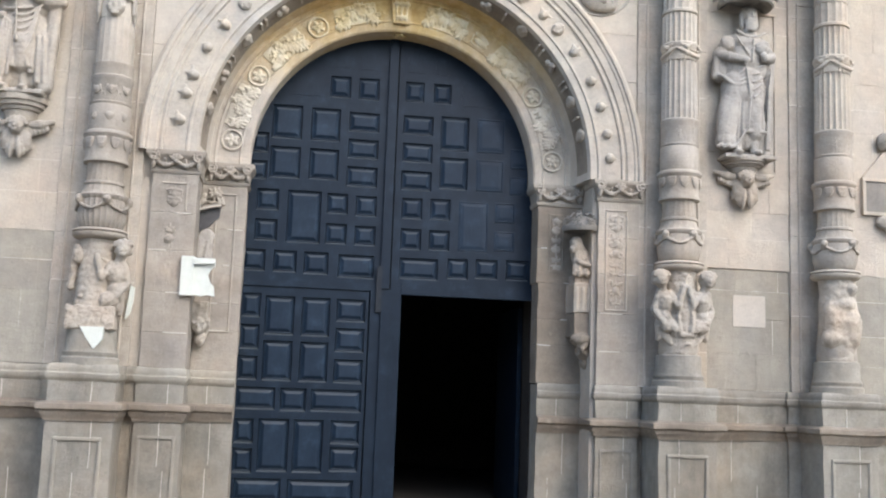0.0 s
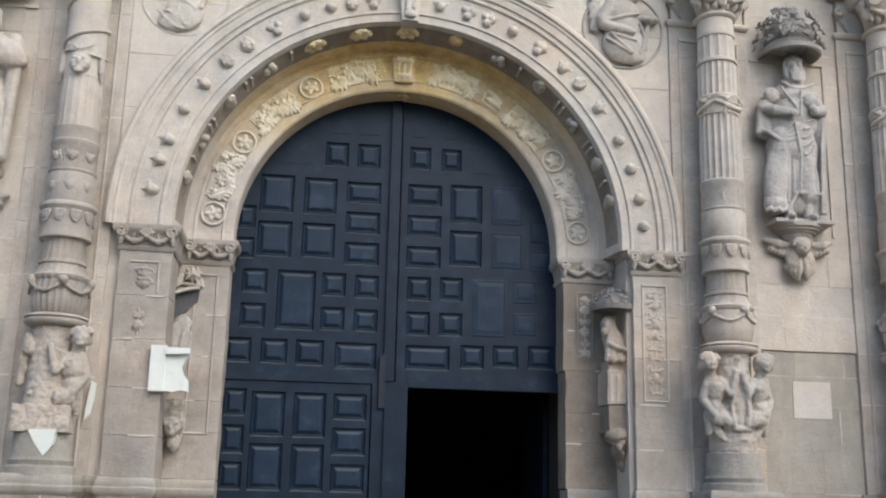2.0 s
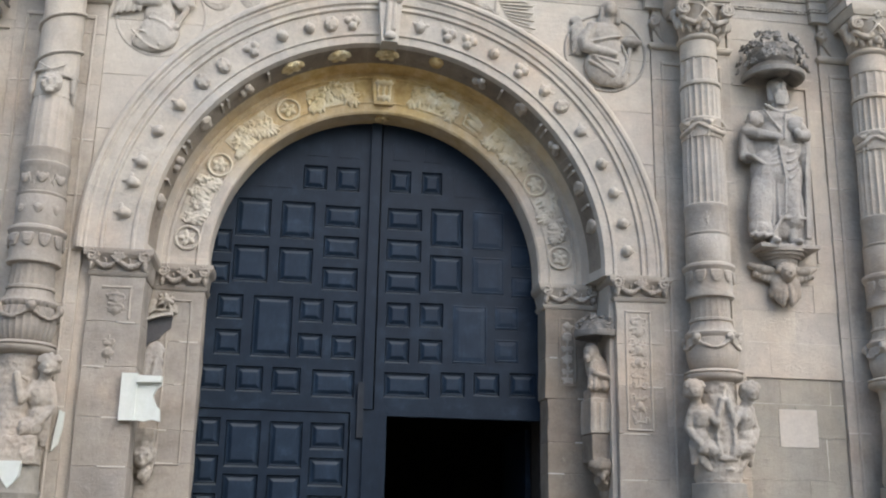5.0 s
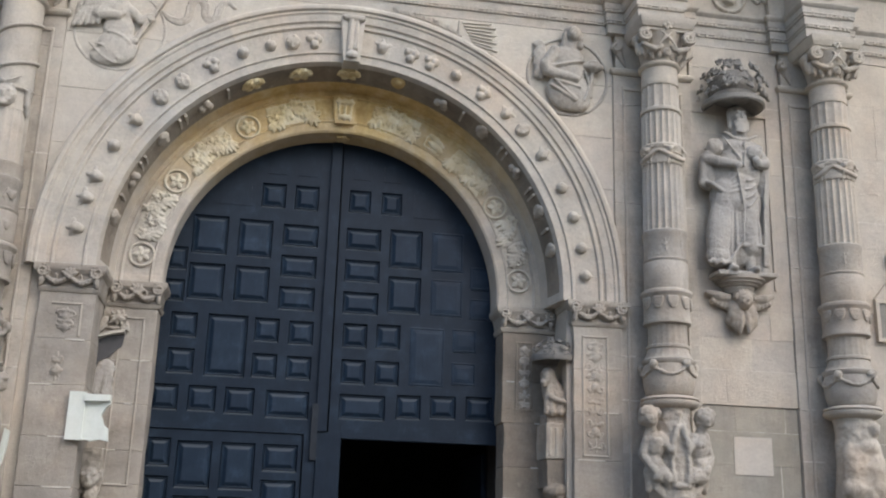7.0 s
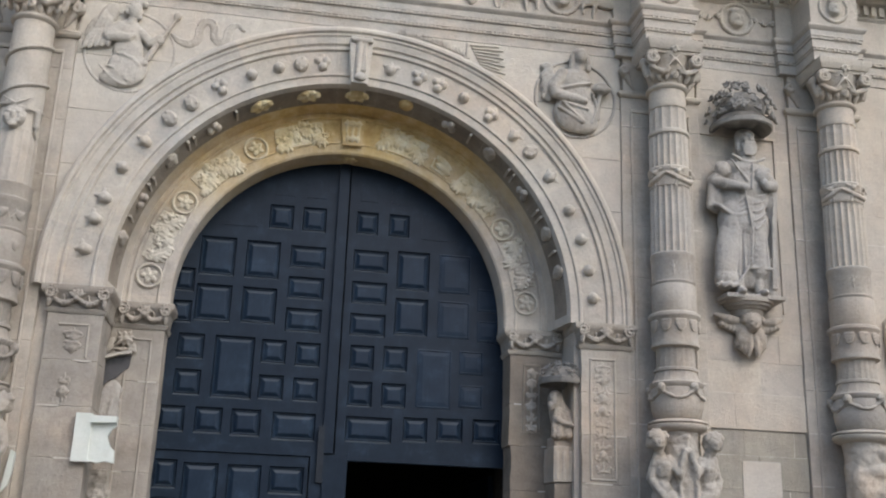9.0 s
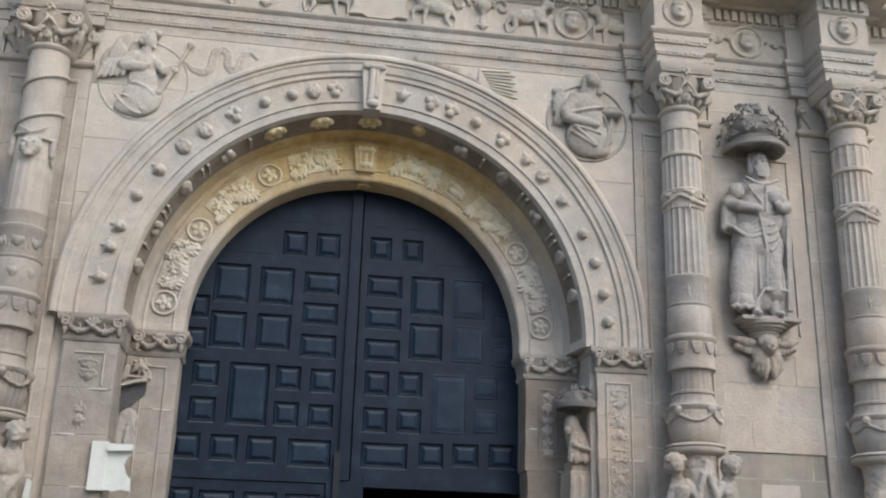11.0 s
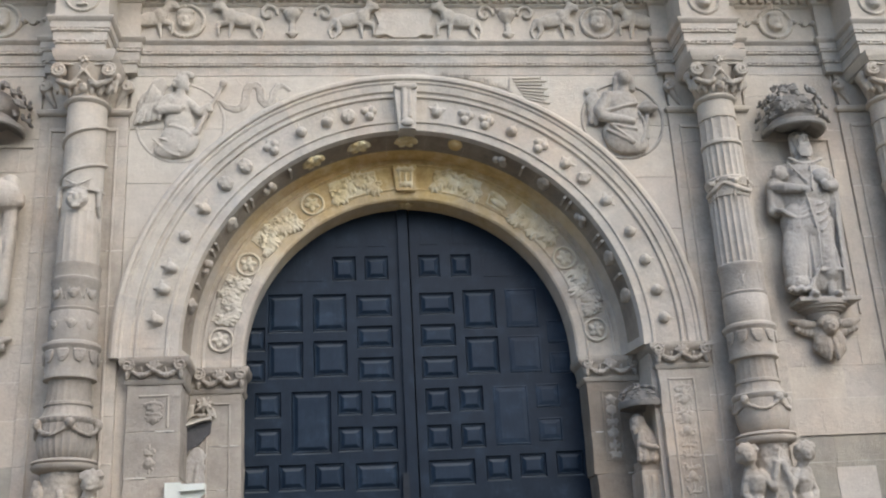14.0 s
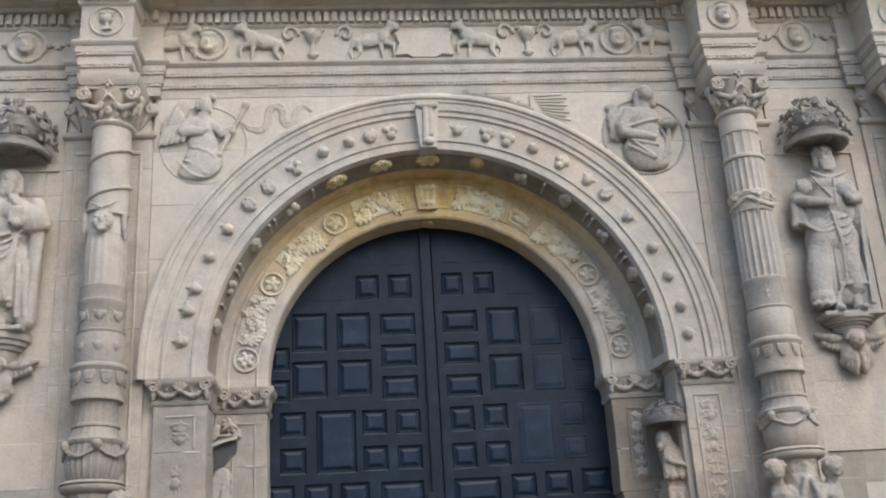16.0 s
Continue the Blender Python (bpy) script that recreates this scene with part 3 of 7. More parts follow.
            swag.append(("b", (xa, y, 3.925), (xb, y + 0.045, 3.975)))
        # two fruit garlands with hanging ends
        for half in (0, 1):
            for k in range(17):
                f = k / 16
                z = 3.872 - 0.055 * math.sin(math.pi * f)
                fat = 0.013 + 0.016 * math.sin(math.pi * f)
                swag.append(("e", (X(x0 + w * (0.10 + 0.40 * (f + half))), y + 0.004 - 0.008 * (k % 2), z + 0.004 * math.sin(k * 2.6)), (0.02, 0.02 + fat * 0.6, fat)))
            swag.append(plume((X(x0 + w * (0.30 + 0.40 * half)), 3.85, y + 0.01), (X(x0 + w * (0.33 + 0.40 * half)), 3.91), 0.013, 0.025))
    link_mesh("swag", carve(swag, 0.008, STONE_RED if s > 0 else STONE_WARM, 0.006, 30, 1), j, "carved garland on the capital")
    return j

for s in (-1, 1):
    jamb(s)

# ---- the wooden door ----
def leaf(name, x0, x1, z0, z1, rects, door, label):
    """A framed leaf: rails and stiles in one plane, every panel sunk between them and raised in its middle."""
    y = Y_DOOR
    xs = sorted({x0, x1, *(v for r in rects for v in r[:2])})
    zs = sorted({z0, z1, *(v for r in rects for v in r[2:])})
    bm = bmesh.new()
    grid = {}
    def vert(x, z, yy=y):
        key = (round(x, 4), round(z, 4), yy)
        if key not in grid:
            grid[key] = bm.verts.new((x, yy, z))
        return grid[key]
    for a, b in zip(xs, xs[1:]):
        for c, d in zip(zs, zs[1:]):
            mx, mz = (a + b) / 2, (c + d) / 2
            if not any(r[0] < mx < r[1] and r[2] < mz < r[3] for r in rects):
                bm.faces.new((vert(a, c), vert(b, c), vert(b, d), vert(a, d)))
    sunk = y + 0.035
    for a, b, c, d in rects:
        o = [(a, c), (b, c), (b, d), (a, d)]
        inn = [(a + 0.012, c + 0.022), (b - 0.012, c + 0.022), (b - 0.012, d - 0.012), (a + 0.012, d - 0.012)]
        for i in range(4):
            k = (i + 1) % 4
            bm.faces.new((bm.verts.new((o[i][0], y, o[i][1])), bm.verts.new((o[k][0], y, o[k][1])), bm.verts.new((inn[k][0], sunk, inn[k][1])), bm.verts.new((inn[i][0], sunk, inn[i][1]))))
    box(bm, x0, x1, sunk + 0.002, sunk + 0.06, z0, z1)
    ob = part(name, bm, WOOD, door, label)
    for a, b, c, d in rects:
        pb = bmesh.new()
        e = min(0.03, (b - a) * 0.12, (d - c) * 0.12)
        rows = [(0.011, sunk + 0.001), (0.016, sunk - 0.014), (0.024, sunk - 0.014), (0.029, sunk - 0.006), (0.033 + e, sunk - 0.030), (0.039 + e, sunk - 0.032)]
        if a > 0.75 and c > 3.1:        # panels thick with old paint, their fields almost level with the rails
            rows = [(-0.004, y + 0.002), (0.004, y - 0.003), (0.012, y - 0.004), (0.018, y + 0.004), (0.024 + e, y - 0.001), (0.030 + e, y - 0.003)]
        rings = [[pb.verts.new(p) for p in ((a + k, yy, c + k + 0.010), (b - k, yy, c + k + 0.010), (b - k, yy, d - k), (a + k, yy, d - k))] for k, yy in rows]
        for p, q in zip(rings, rings[1:]):
            for i in range(4):
                pb.faces.new((p[i], p[(i + 1) % 4], q[(i + 1) % 4], q[i]))
        pb.faces.new(rings[-1])
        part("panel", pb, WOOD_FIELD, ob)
    return ob


door = thing("door_1", (CX, Y_DOOR, 0.03), "tall dark blue-black panelled wooden church door with open wicket", "door", kind="structure")


def grid_rects(columns):
    """(x0, x1, then z pairs from the top) rows to a list of (x0, x1, z0, z1)."""
    return [(c[0] - 0.022, c[1] + 0.022, z0 - 0.022, z1 + 0.022) for c in columns for z1, z0 in zip(c[2::2], c[3::2])]


L_TOP = grid_rects([
    (-1.73, -1.57, 4.47, 4.26, 4.12, 3.93), (-1.50, -1.18, 4.83, 4.45, 4.31, 3.96), (-1.03, -0.72, 4.82, 4.45, 4.31, 3.97),
    (-0.57, -0.24, 4.80, 4.60, 4.46, 4.26, 4.12, 3.91), (-0.82, -0.61, 5.24, 5.01), (-0.47, -0.26, 5.24, 5.01),
    (-1.63, -1.41, 3.78, 3.56, 3.41, 3.19), (-1.26, -0.90, 3.78, 3.18), (-0.79, -0.58, 3.77, 3.56, 3.40, 3.19), (-0.44, -0.23, 3.76, 3.55, 3.39, 3.19),
    (-1.76, -1.53, 3.04, 2.82), (-1.39, -1.16, 3.04, 2.82), (-1.03, -0.78, 3.04, 2.81), (-0.62, -0.23, 3.03, 2.79)])
R_TOP = grid_rects([
    (0.11, 0.30, 5.24, 5.03), (0.46, 0.64, 5.24, 5.03), (0.10, 0.43, 4.81, 4.61, 4.46, 4.26, 4.11, 3.91),
    (0.57, 0.88, 4.83, 4.44, 4.31, 3.95), (1.03, 1.33, 4.83, 4.44, 4.31, 3.95), (1.46, 1.66, 4.47, 4.26, 4.12, 3.93),
    (0.12, 0.33, 3.77, 3.55, 3.39, 3.17), (0.47, 0.68, 3.78, 3.56, 3.39, 3.18), (0.83, 1.15, 3.77, 3.19), (1.28, 1.49, 3.78, 3.57, 3.42, 3.22),
    (0.12, 0.55, 3.03, 2.81), (0.71, 0.92, 3.05, 2.84), (1.06, 1.29, 3.06, 2.86), (1.44, 1.68, 3.07, 2.86)])
L_LOW = grid_rects([
    (-1.73, -1.55, 2.51, 2.27, 2.14, 1.89, 1.77, 1.53, 1.04, 0.80, 0.70, 0.46), (-1.45, -1.15, 2.49, 2.07, 1.96, 1.53), (-1.02, -0.73, 2.49, 2.07, 1.96, 1.53),
    (-0.61, -0.31, 2.49, 2.26, 2.14, 1.90, 1.77, 1.53), (-1.74, -1.32, 1.41, 1.19), (-1.22, -0.96, 1.41, 1.18), (-0.86, -0.31, 1.41, 1.19),
    (-1.45, -1.14, 1.05, 0.48), (-1.04, -0.74, 1.05, 0.48), (-0.61, -0.32, 1.05, 0.82, 0.74, 0.50), (-1.70, -1.2, 0.36, 0.14), (-1.08, -0.36, 0.36, 0.14)])
left_leaf = leaf("leaf", -1.84, -0.075, 2.66, 5.86, L_TOP, door, "fixed upper left leaf of sunk square panels")
right_leaf = leaf("leaf", 0.004, 1.82, 2.66, 5.86, R_TOP, door, "fixed upper right leaf of sunk square panels")
# worn, almost flush panels under the arch's crown
for owner, x0, x1, z0, z1 in ((left_leaf, -0.80, -0.59, 5.37, 5.56), (left_leaf, -0.46, -0.26, 5.37, 5.58), (left_leaf, -1.32, -0.95, 4.99, 5.24), (right_leaf, 0.12, 0.30, 5.38, 5.58), (right_leaf, 0.46, 0.64, 5.38, 5.56), (right_leaf, 0.80, 1.18, 5.0, 5.25)):
    part("panel", boxes((x0, x1, Y_DOOR - 0.007, Y_DOOR + 0.01, z0, z1)), WOOD, owner, bevel=0.006)
wicket = leaf("wicket_leaf", -1.79, -0.25, 0.05, 2.615, L_LOW, door, "closed lower left wicket of sunk panels")
part("stile", boxes((-0.235, 0.135, Y_DOOR - 0.02, Y_DOOR + 0.08, 0.05, 2.655)), WOOD, door, bevel=0.012)
part("meeting_batten", boxes((-0.125, -0.015, Y_DOOR - 0.045, Y_DOOR + 0.0, 2.66, 5.84)), WOOD, door, bevel=0.012)
part("meeting_batten", boxes((-0.105, 0.0, Y_DOOR - 0.05, Y_DOOR - 0.02, 0.06, 2.40)), WOOD, door, bevel=0.012)
part("rail", boxes((0.135, 1.82, Y_DOOR - 0.018, Y_DOOR + 0.08, 2.60, 2.72)), WOOD, door, bevel=0.012)
part("rail", boxes((-1.79, -0.13, Y_DOOR - 0.018, Y_DOOR + 0.06, 2.625, 2.70)), WOOD, door, bevel=0.012)
part("iron_strap", boxes((-0.172, -0.108, Y_DOOR - 0.055, Y_DOOR - 0.02, 2.37, 2.93)), IRON, door, "worn iron strap", bevel=0.01)
part("threshold", boxes((-1.75, 1.68, 0.75, 1.3, 0.0, 0.05)), STONE_BASE, door, "worn stone threshold")
# the open wicket, swung inwards
open_leaf = part("wicket_leaf", boxes((1.76, 1.815, 1.63, 2.95, 0.06, 2.58)), WOOD, door, "open wicket swung into the dark", bevel=0.01)


# ---- columns ----
def column_things(x, twisted, label):
    lower = STONE_WARM if twisted else STONE_RED      # the ribbon column is the grimier one below
    c = thing("column", (x, COL_Y, 1.6), label, "column", "columns of the portal")
    P = lambda name, prof, mat, lab="", **k: part(name, lathe(prof, x, COL_Y, **k), mat, c, lab, smooth=40)
    P("base", [(0.30, 1.585), (0.30, 1.66), (0.275, 1.68), (0.285, 1.72), (0.26, 1.76), (0.255, 1.95), (0.24, 1.96)], STONE_BASE)
    P("figure_drum", [(0.20, 1.95), (0.225, 2.0), (0.215, 2.2), (0.18, 2.5), (0.17, 2.75), (0.20, 2.92)], lower)
    P("ring", [(0.22, 2.91), (0.27, 2.935), (0.285, 2.955), (0.285, 2.975), (0.265, 2.985), (0.285, 3.0), (0.275, 3.015), (0.24, 3.03)], lower)
    vase = P("vase", [(0.20, 3.03), (0.225, 3.05), (0.25, 3.15), (0.255, 3.3), (0.24, 3.34), (0.26, 3.36), (0.265, 3.385), (0.24, 3.40), (0.19, 3.40)], lower, ripple=26 if twisted else 0, depth=0.012 if twisted else 0, segs=78 if twisted else 40)
    P("neck", [(0.245, 3.395), (0.215, 3.44), (0.20, 3.50), (0.215, 3.505), (0.215, 3.53), (0.195, 3.54), (0.19, 3.72), (0.20, 3.74)], lower, ripple=20, depth=0.006, segs=80)
    scalloped = P("scalloped_drum", [(0.21, 3.735), (0.235, 3.745), (0.238, 3.77), (0.225, 3.79), (0.232, 4.0), (0.245, 4.02), (0.26, 4.045), (0.255, 4.07), (0.225, 4.09)], lower)
    P("drum", [(0.21, 4.085), (0.218, 4.11), (0.222, 4.36), (0.212, 4.375)], lower)
    P("drum", [(0.208, 4.37), (0.222, 4.385), (0.224, 4.40), (0.21, 4.41), (0.214, 4.64), (0.224, 4.66), (0.226, 4.69), (0.212, 4.705)], lower)
    if not twisted:
        P("fluted_shaft", [(0.212, 4.70), (0.21, 5.0), (0.206, 5.42)], STONE, segs=120, ripple=20, depth=0.022)
        upper = P("garland_ring", [(0.205, 5.41), (0.212, 5.43), (0.205, 5.46), (0.205, 5.55), (0.222, 5.58), (0.225, 5.61), (0.205, 5.63)], STONE)
        P("fluted_shaft", [(0.205, 5.62), (0.203, 5.98), (0.20, 6.0)], STONE, segs=120, ripple=20, depth=0.02)
        P("ring", [(0.2, 5.99), (0.212, 6.0), (0.212, 6.03), (0.2, 6.04)], STONE)
        P("fluted_shaft", [(0.20, 6.03), (0.198, 6.28), (0.196, 6.30)], STONE, segs=120, ripple=14, depth=0.018)
        P("shaft", [(0.196, 6.295), (0.2, 6.31), (0.195, 6.33), (0.19, 6.50)], STONE)
    else:
        P("drum", [(0.212, 4.70), (0.218, 4.74), (0.215, 4.80), (0.222, 4.83), (0.20, 4.84)], lower)
        P("fluted_shaft", [(0.20, 4.835), (0.198, 5.15), (0.194, 5.36)], STONE, segs=120, ripple=18, depth=0.008)
        upper = P("shaft", [(0.194, 5.35), (0.192, 5.9), (0.19, 6.50)], STONE)
        wrap = []
        for k in range(60):
            f = k / 59
            a = radians(-200 + 560 * f)
            wrap.append(("e", (x + 0.195 * math.cos(a), COL_Y + 0.195 * math.sin(a), 5.66 + 0.62 * f), (0.03, 0.03, 0.02)))
        link_mesh("ribbon", carve(wrap, 0.011, STONE, 0.003, 20), upper, "carved ribbon winding round the shaft")
    P("astragal", [(0.185, 6.49), (0.215, 6.505), (0.225, 6.525), (0.22, 6.54), (0.2, 6.55), (0.19, 6.56)], STONE)
    bell = P("capital_bell", [(0.185, 6.55), (0.195, 6.62), (0.215, 6.72), (0.25, 6.82), (0.275, 6.88), (0.255, 6.90)], STONE)
    part("abacus", sweep([(-0.1, 6.90), (0.0, 6.90), (0.015, 6.93), (0.03, 6.96), (0.035, 7.01), (-0.1, 7.015)], [(x - 0.27, 0.05), (x - 0.27, COL_Y - 0.27), (x + 0.27, COL_Y - 0.27), (x + 0.27, 0.05)]), STONE, c, smooth=30)
    part("abacus_core", boxes((x - 0.25, x + 0.25, COL_Y - 0.25, 0.06, 6.88, 7.01)), STONE, c)
    # volutes, masks and leaves of the capital
    horn = []
    yf = COL_Y - 0.245
    for sx in (-1, 1):
        # rolled volute under the abacus corner
        for k in range(30):
            a = radians(90 - sx * 24 * k)
            q = 0.078 * (1 - k / 36)
            horn.append(("e", (x + sx * 0.235 + q * math.cos(a), yf + 0.005, 6.80 + q * math.sin(a)), (0.017, 0.045, 0.017)))
        horn += [("c", (x + sx * 0.235, yf, 6.88), (x + sx * 0.06, yf + 0.005, 6.865), 0.020, 0.014),
                 # arm sweeping from the volute to the middle of the bell
                 ("c", (x + sx * 0.255, yf + 0.03, 6.71), (x + sx * 0.13, yf + 0.02, 6.655), 0.026, 0.032), ("c", (x + sx * 0.13, yf + 0.02, 6.655), (x + sx * 0.05, yf + 0.015, 6.70), 0.032, 0.020),
                 # crossed ribbon
                 ("c", (x + sx * 0.045, yf - 0.012, 6.845), (x - sx * 0.035, yf - 0.02, 6.76), 0.011, 0.011), ("c", (x - sx * 0.035, yf - 0.02, 6.76), (x - sx * 0.115, yf + 0.0, 6.675), 0.011, 0.010),
                 ("c", (x + sx * 0.025, yf - 0.015, 6.80), (x + sx * 0.055, yf - 0.01, 6.755), 0.010, 0.009)]
        # leaves standing on the astragal and hanging at the flank
        for k, (dx, z, dz, lean) in enumerate(((0.07, 6.615, 0.055, 8), (0.155, 6.62, 0.065, 18), (0.22, 6.66, 0.085, 10))):
            horn.append(("e", (x + sx * dx, COL_Y - 0.19 + 0.9 * dx ** 2, z), (0.030, 0.028, dz), (14, sx * lean, 0)))
            horn.append(("e", (x + sx * (dx + 0.012), COL_Y - 0.225 + 0.9 * dx ** 2, z + dz * 0.85), (0.030, 0.028, 0.016)))
        horn += [("e", (x + sx * 0.285, COL_Y - 0.09, 6.79), (0.045, 0.07, 0.065)), plume((x + sx * 0.30, 6.76, COL_Y - 0.13), (x + sx * 0.27, 6.60), 0.028, 0.035), plume((x + sx * 0.265, 6.74, COL_Y - 0.16), (x + sx * 0.225, 6.585), 0.022, 0.03)]
    # flower on the abacus
    for k in range(6):
        a = radians(60 * k + 15)
        horn.append(("e", (x + 0.042 * math.cos(a), yf - 0.03, 6.925 + 0.042 * math.sin(a)), (0.027, 0.022, 0.018), (0, -60 * k - 15, 0)))
    horn += [("e", (x, yf - 0.05, 6.925), (0.018, 0.018, 0.018)), ("e", (x, yf + 0.01, 6.625), (0.045, 0.03, 0.05)), ("e", (x, yf - 0.015, 6.64), (0.02, 0.02, 0.02))]
    link_mesh("volutes", carve(horn, 0.0085, STONE, 0.004, 26, 1), bell, "worn carved volutes and mask")
    # garlands on the drums
    gar = []
    for k in range(80):
        a = 2 * math.pi * k / 80
        z = 3.30 - 0.07 * abs(math.sin(2.5 * a))
        gar.append(("e", (x + 0.258 * math.cos(a), COL_Y + 0.258 * math.sin(a), z), (0.026, 0.026, 0.022)))
        if k % 16 == 0:
            gar.append(("e", (x + 0.27 * math.cos(a), COL_Y + 0.27 * math.sin(a), 3.33), (0.045, 0.045, 0.05)))
    link_mesh("garland", carve(gar, 0.012, lower, 0.011, 28), vase, "carved garland")
    # round lappets hanging from the drum's upper ring, each with a raised rim
    sc = []
    for k in range(6):
        a = radians(-180 + 36 * k + 12)
        for f in range(13):
            t = math.pi * f / 12
            b = a + 0.21 * math.cos(t)
            sc.append(("e", (x + 0.238 * math.cos(b), COL_Y + 0.238 * math.sin(b), 3.985 - 0.095 * math.sin(t)), (0.013, 0.013, 0.013)))
        for f, q in ((0.0, 0.15), (0.03, 0.13), (0.055, 0.09)):
            for o in (-1, -0.5, 0, 0.5, 1):
                b = a + o * q
                sc.append(("e", (x + 0.230 * math.cos(b), COL_Y + 0.230 * math.sin(b), 3.985 - f), (0.024, 0.024, 0.024)))
    link_mesh("scallops", carve(sc, 0.009, lower, 0.003, 30, 1), scalloped, "carved round lappets")
    if not twisted:
        # festoon tied up at three knots, with hanging ribbon ends
        top = []
        for k in range(60):
            a = math.pi + math.pi * k / 59
            sag = abs(math.sin(1.5 * a))
            top.append(("e", (x + 0.215 * math.cos(a), COL_Y + 0.215 * math.sin(a), 5.545 - 0.085 * sag), (0.018 + 0.010 * sag, 0.018 + 0.010 * sag, 0.016 + 0.012 * sag)))
            top.append(("e", (x + 0.212 * math.cos(a), COL_Y + 0.212 * math.sin(a), 5.555 - 0.035 * sag), (0.012, 0.012, 0.010)))
        for a in (-150, -90, -30):
            a = radians(a)
            knot = lambda da, dz, r=0.215: (x + r * math.cos(a + da), COL_Y + r * math.sin(a + da), 5.55 + dz)
            top += [("e", knot(0, 0, 0.225), (0.034, 0.03, 0.034)), ("e", knot(-0.2, 0.03), (0.04, 0.02, 0.02), (0, 25, math.degrees(a) + 90)), ("e", knot(0.2, 0.03), (0.04, 0.02, 0.02), (0, -25, math.degrees(a) + 90)), ("c", knot(0.06, -0.02), knot(0.12, -0.14, 0.208), 0.018, 0.010), ("c", knot(-0.06, -0.02), knot(-0.10, -0.20, 0.206), 0.018, 0.009)]
        link_mesh("swag", carve(top, 0.009, STONE, 0.005, 28, 1), upper, "carved swag tied with ribbons")
    # shallow worn carving on the two plain drums: small masks on one column, thin incised stems on the others
    leafs = []
    for z in (4.24, 4.53):
        for a in (-128, -82, -36) if twisted else (-110, -62):
            a = radians(a)
            r = 0.213
            at_ring = lambda da, dz, rr=0.0: (x + (r + rr) * math.cos(a + da), COL_Y + (r + rr) * math.sin(a + da), z + dz)
            if twisted:
                leafs += [("e", at_ring(0, 0.0), (0.045, 0.024, 0.05), (0, 0, math.degrees(a) + 90)), ("e", at_ring(0, -0.005, 0.02), (0.010, 0.012, 0.018)), ("e", at_ring(0, -0.04, 0.012), (0.02, 0.012, 0.009), (0, 0, math.degrees(a) + 90))]
                for o in (-1, 1):
                    leafs += [("e", at_ring(o * 0.10, 0.018, 0.014), (0.014, 0.010, 0.008), (0, 0, math.degrees(a) + 90)), ("c", at_ring(o * 0.20, 0.045), at_ring(o * 0.34, -0.035), 0.014, 0.008), ("c", at_ring(o * 0.34, -0.035), at_ring(o * 0.26, -0.07), 0.010, 0.007)]
            else:
                leafs += [("c", at_ring(0, 0.07), at_ring(0.02, -0.06), 0.010, 0.008), ("c", at_ring(-0.22, -0.02), at_ring(0.24, -0.055), 0.007, 0.007), ("c", at_ring(-0.16, 0.05), at_ring(-0.05, -0.01), 0.007, 0.006), ("c", at_ring(0.18, 0.06), at_ring(0.05, 0.0), 0.007, 0.006)]
    link_mesh("worn_carving", carve(leafs, 0.008, lower, 0.003, 25, 1), c, "shallow worn carving")
    return c


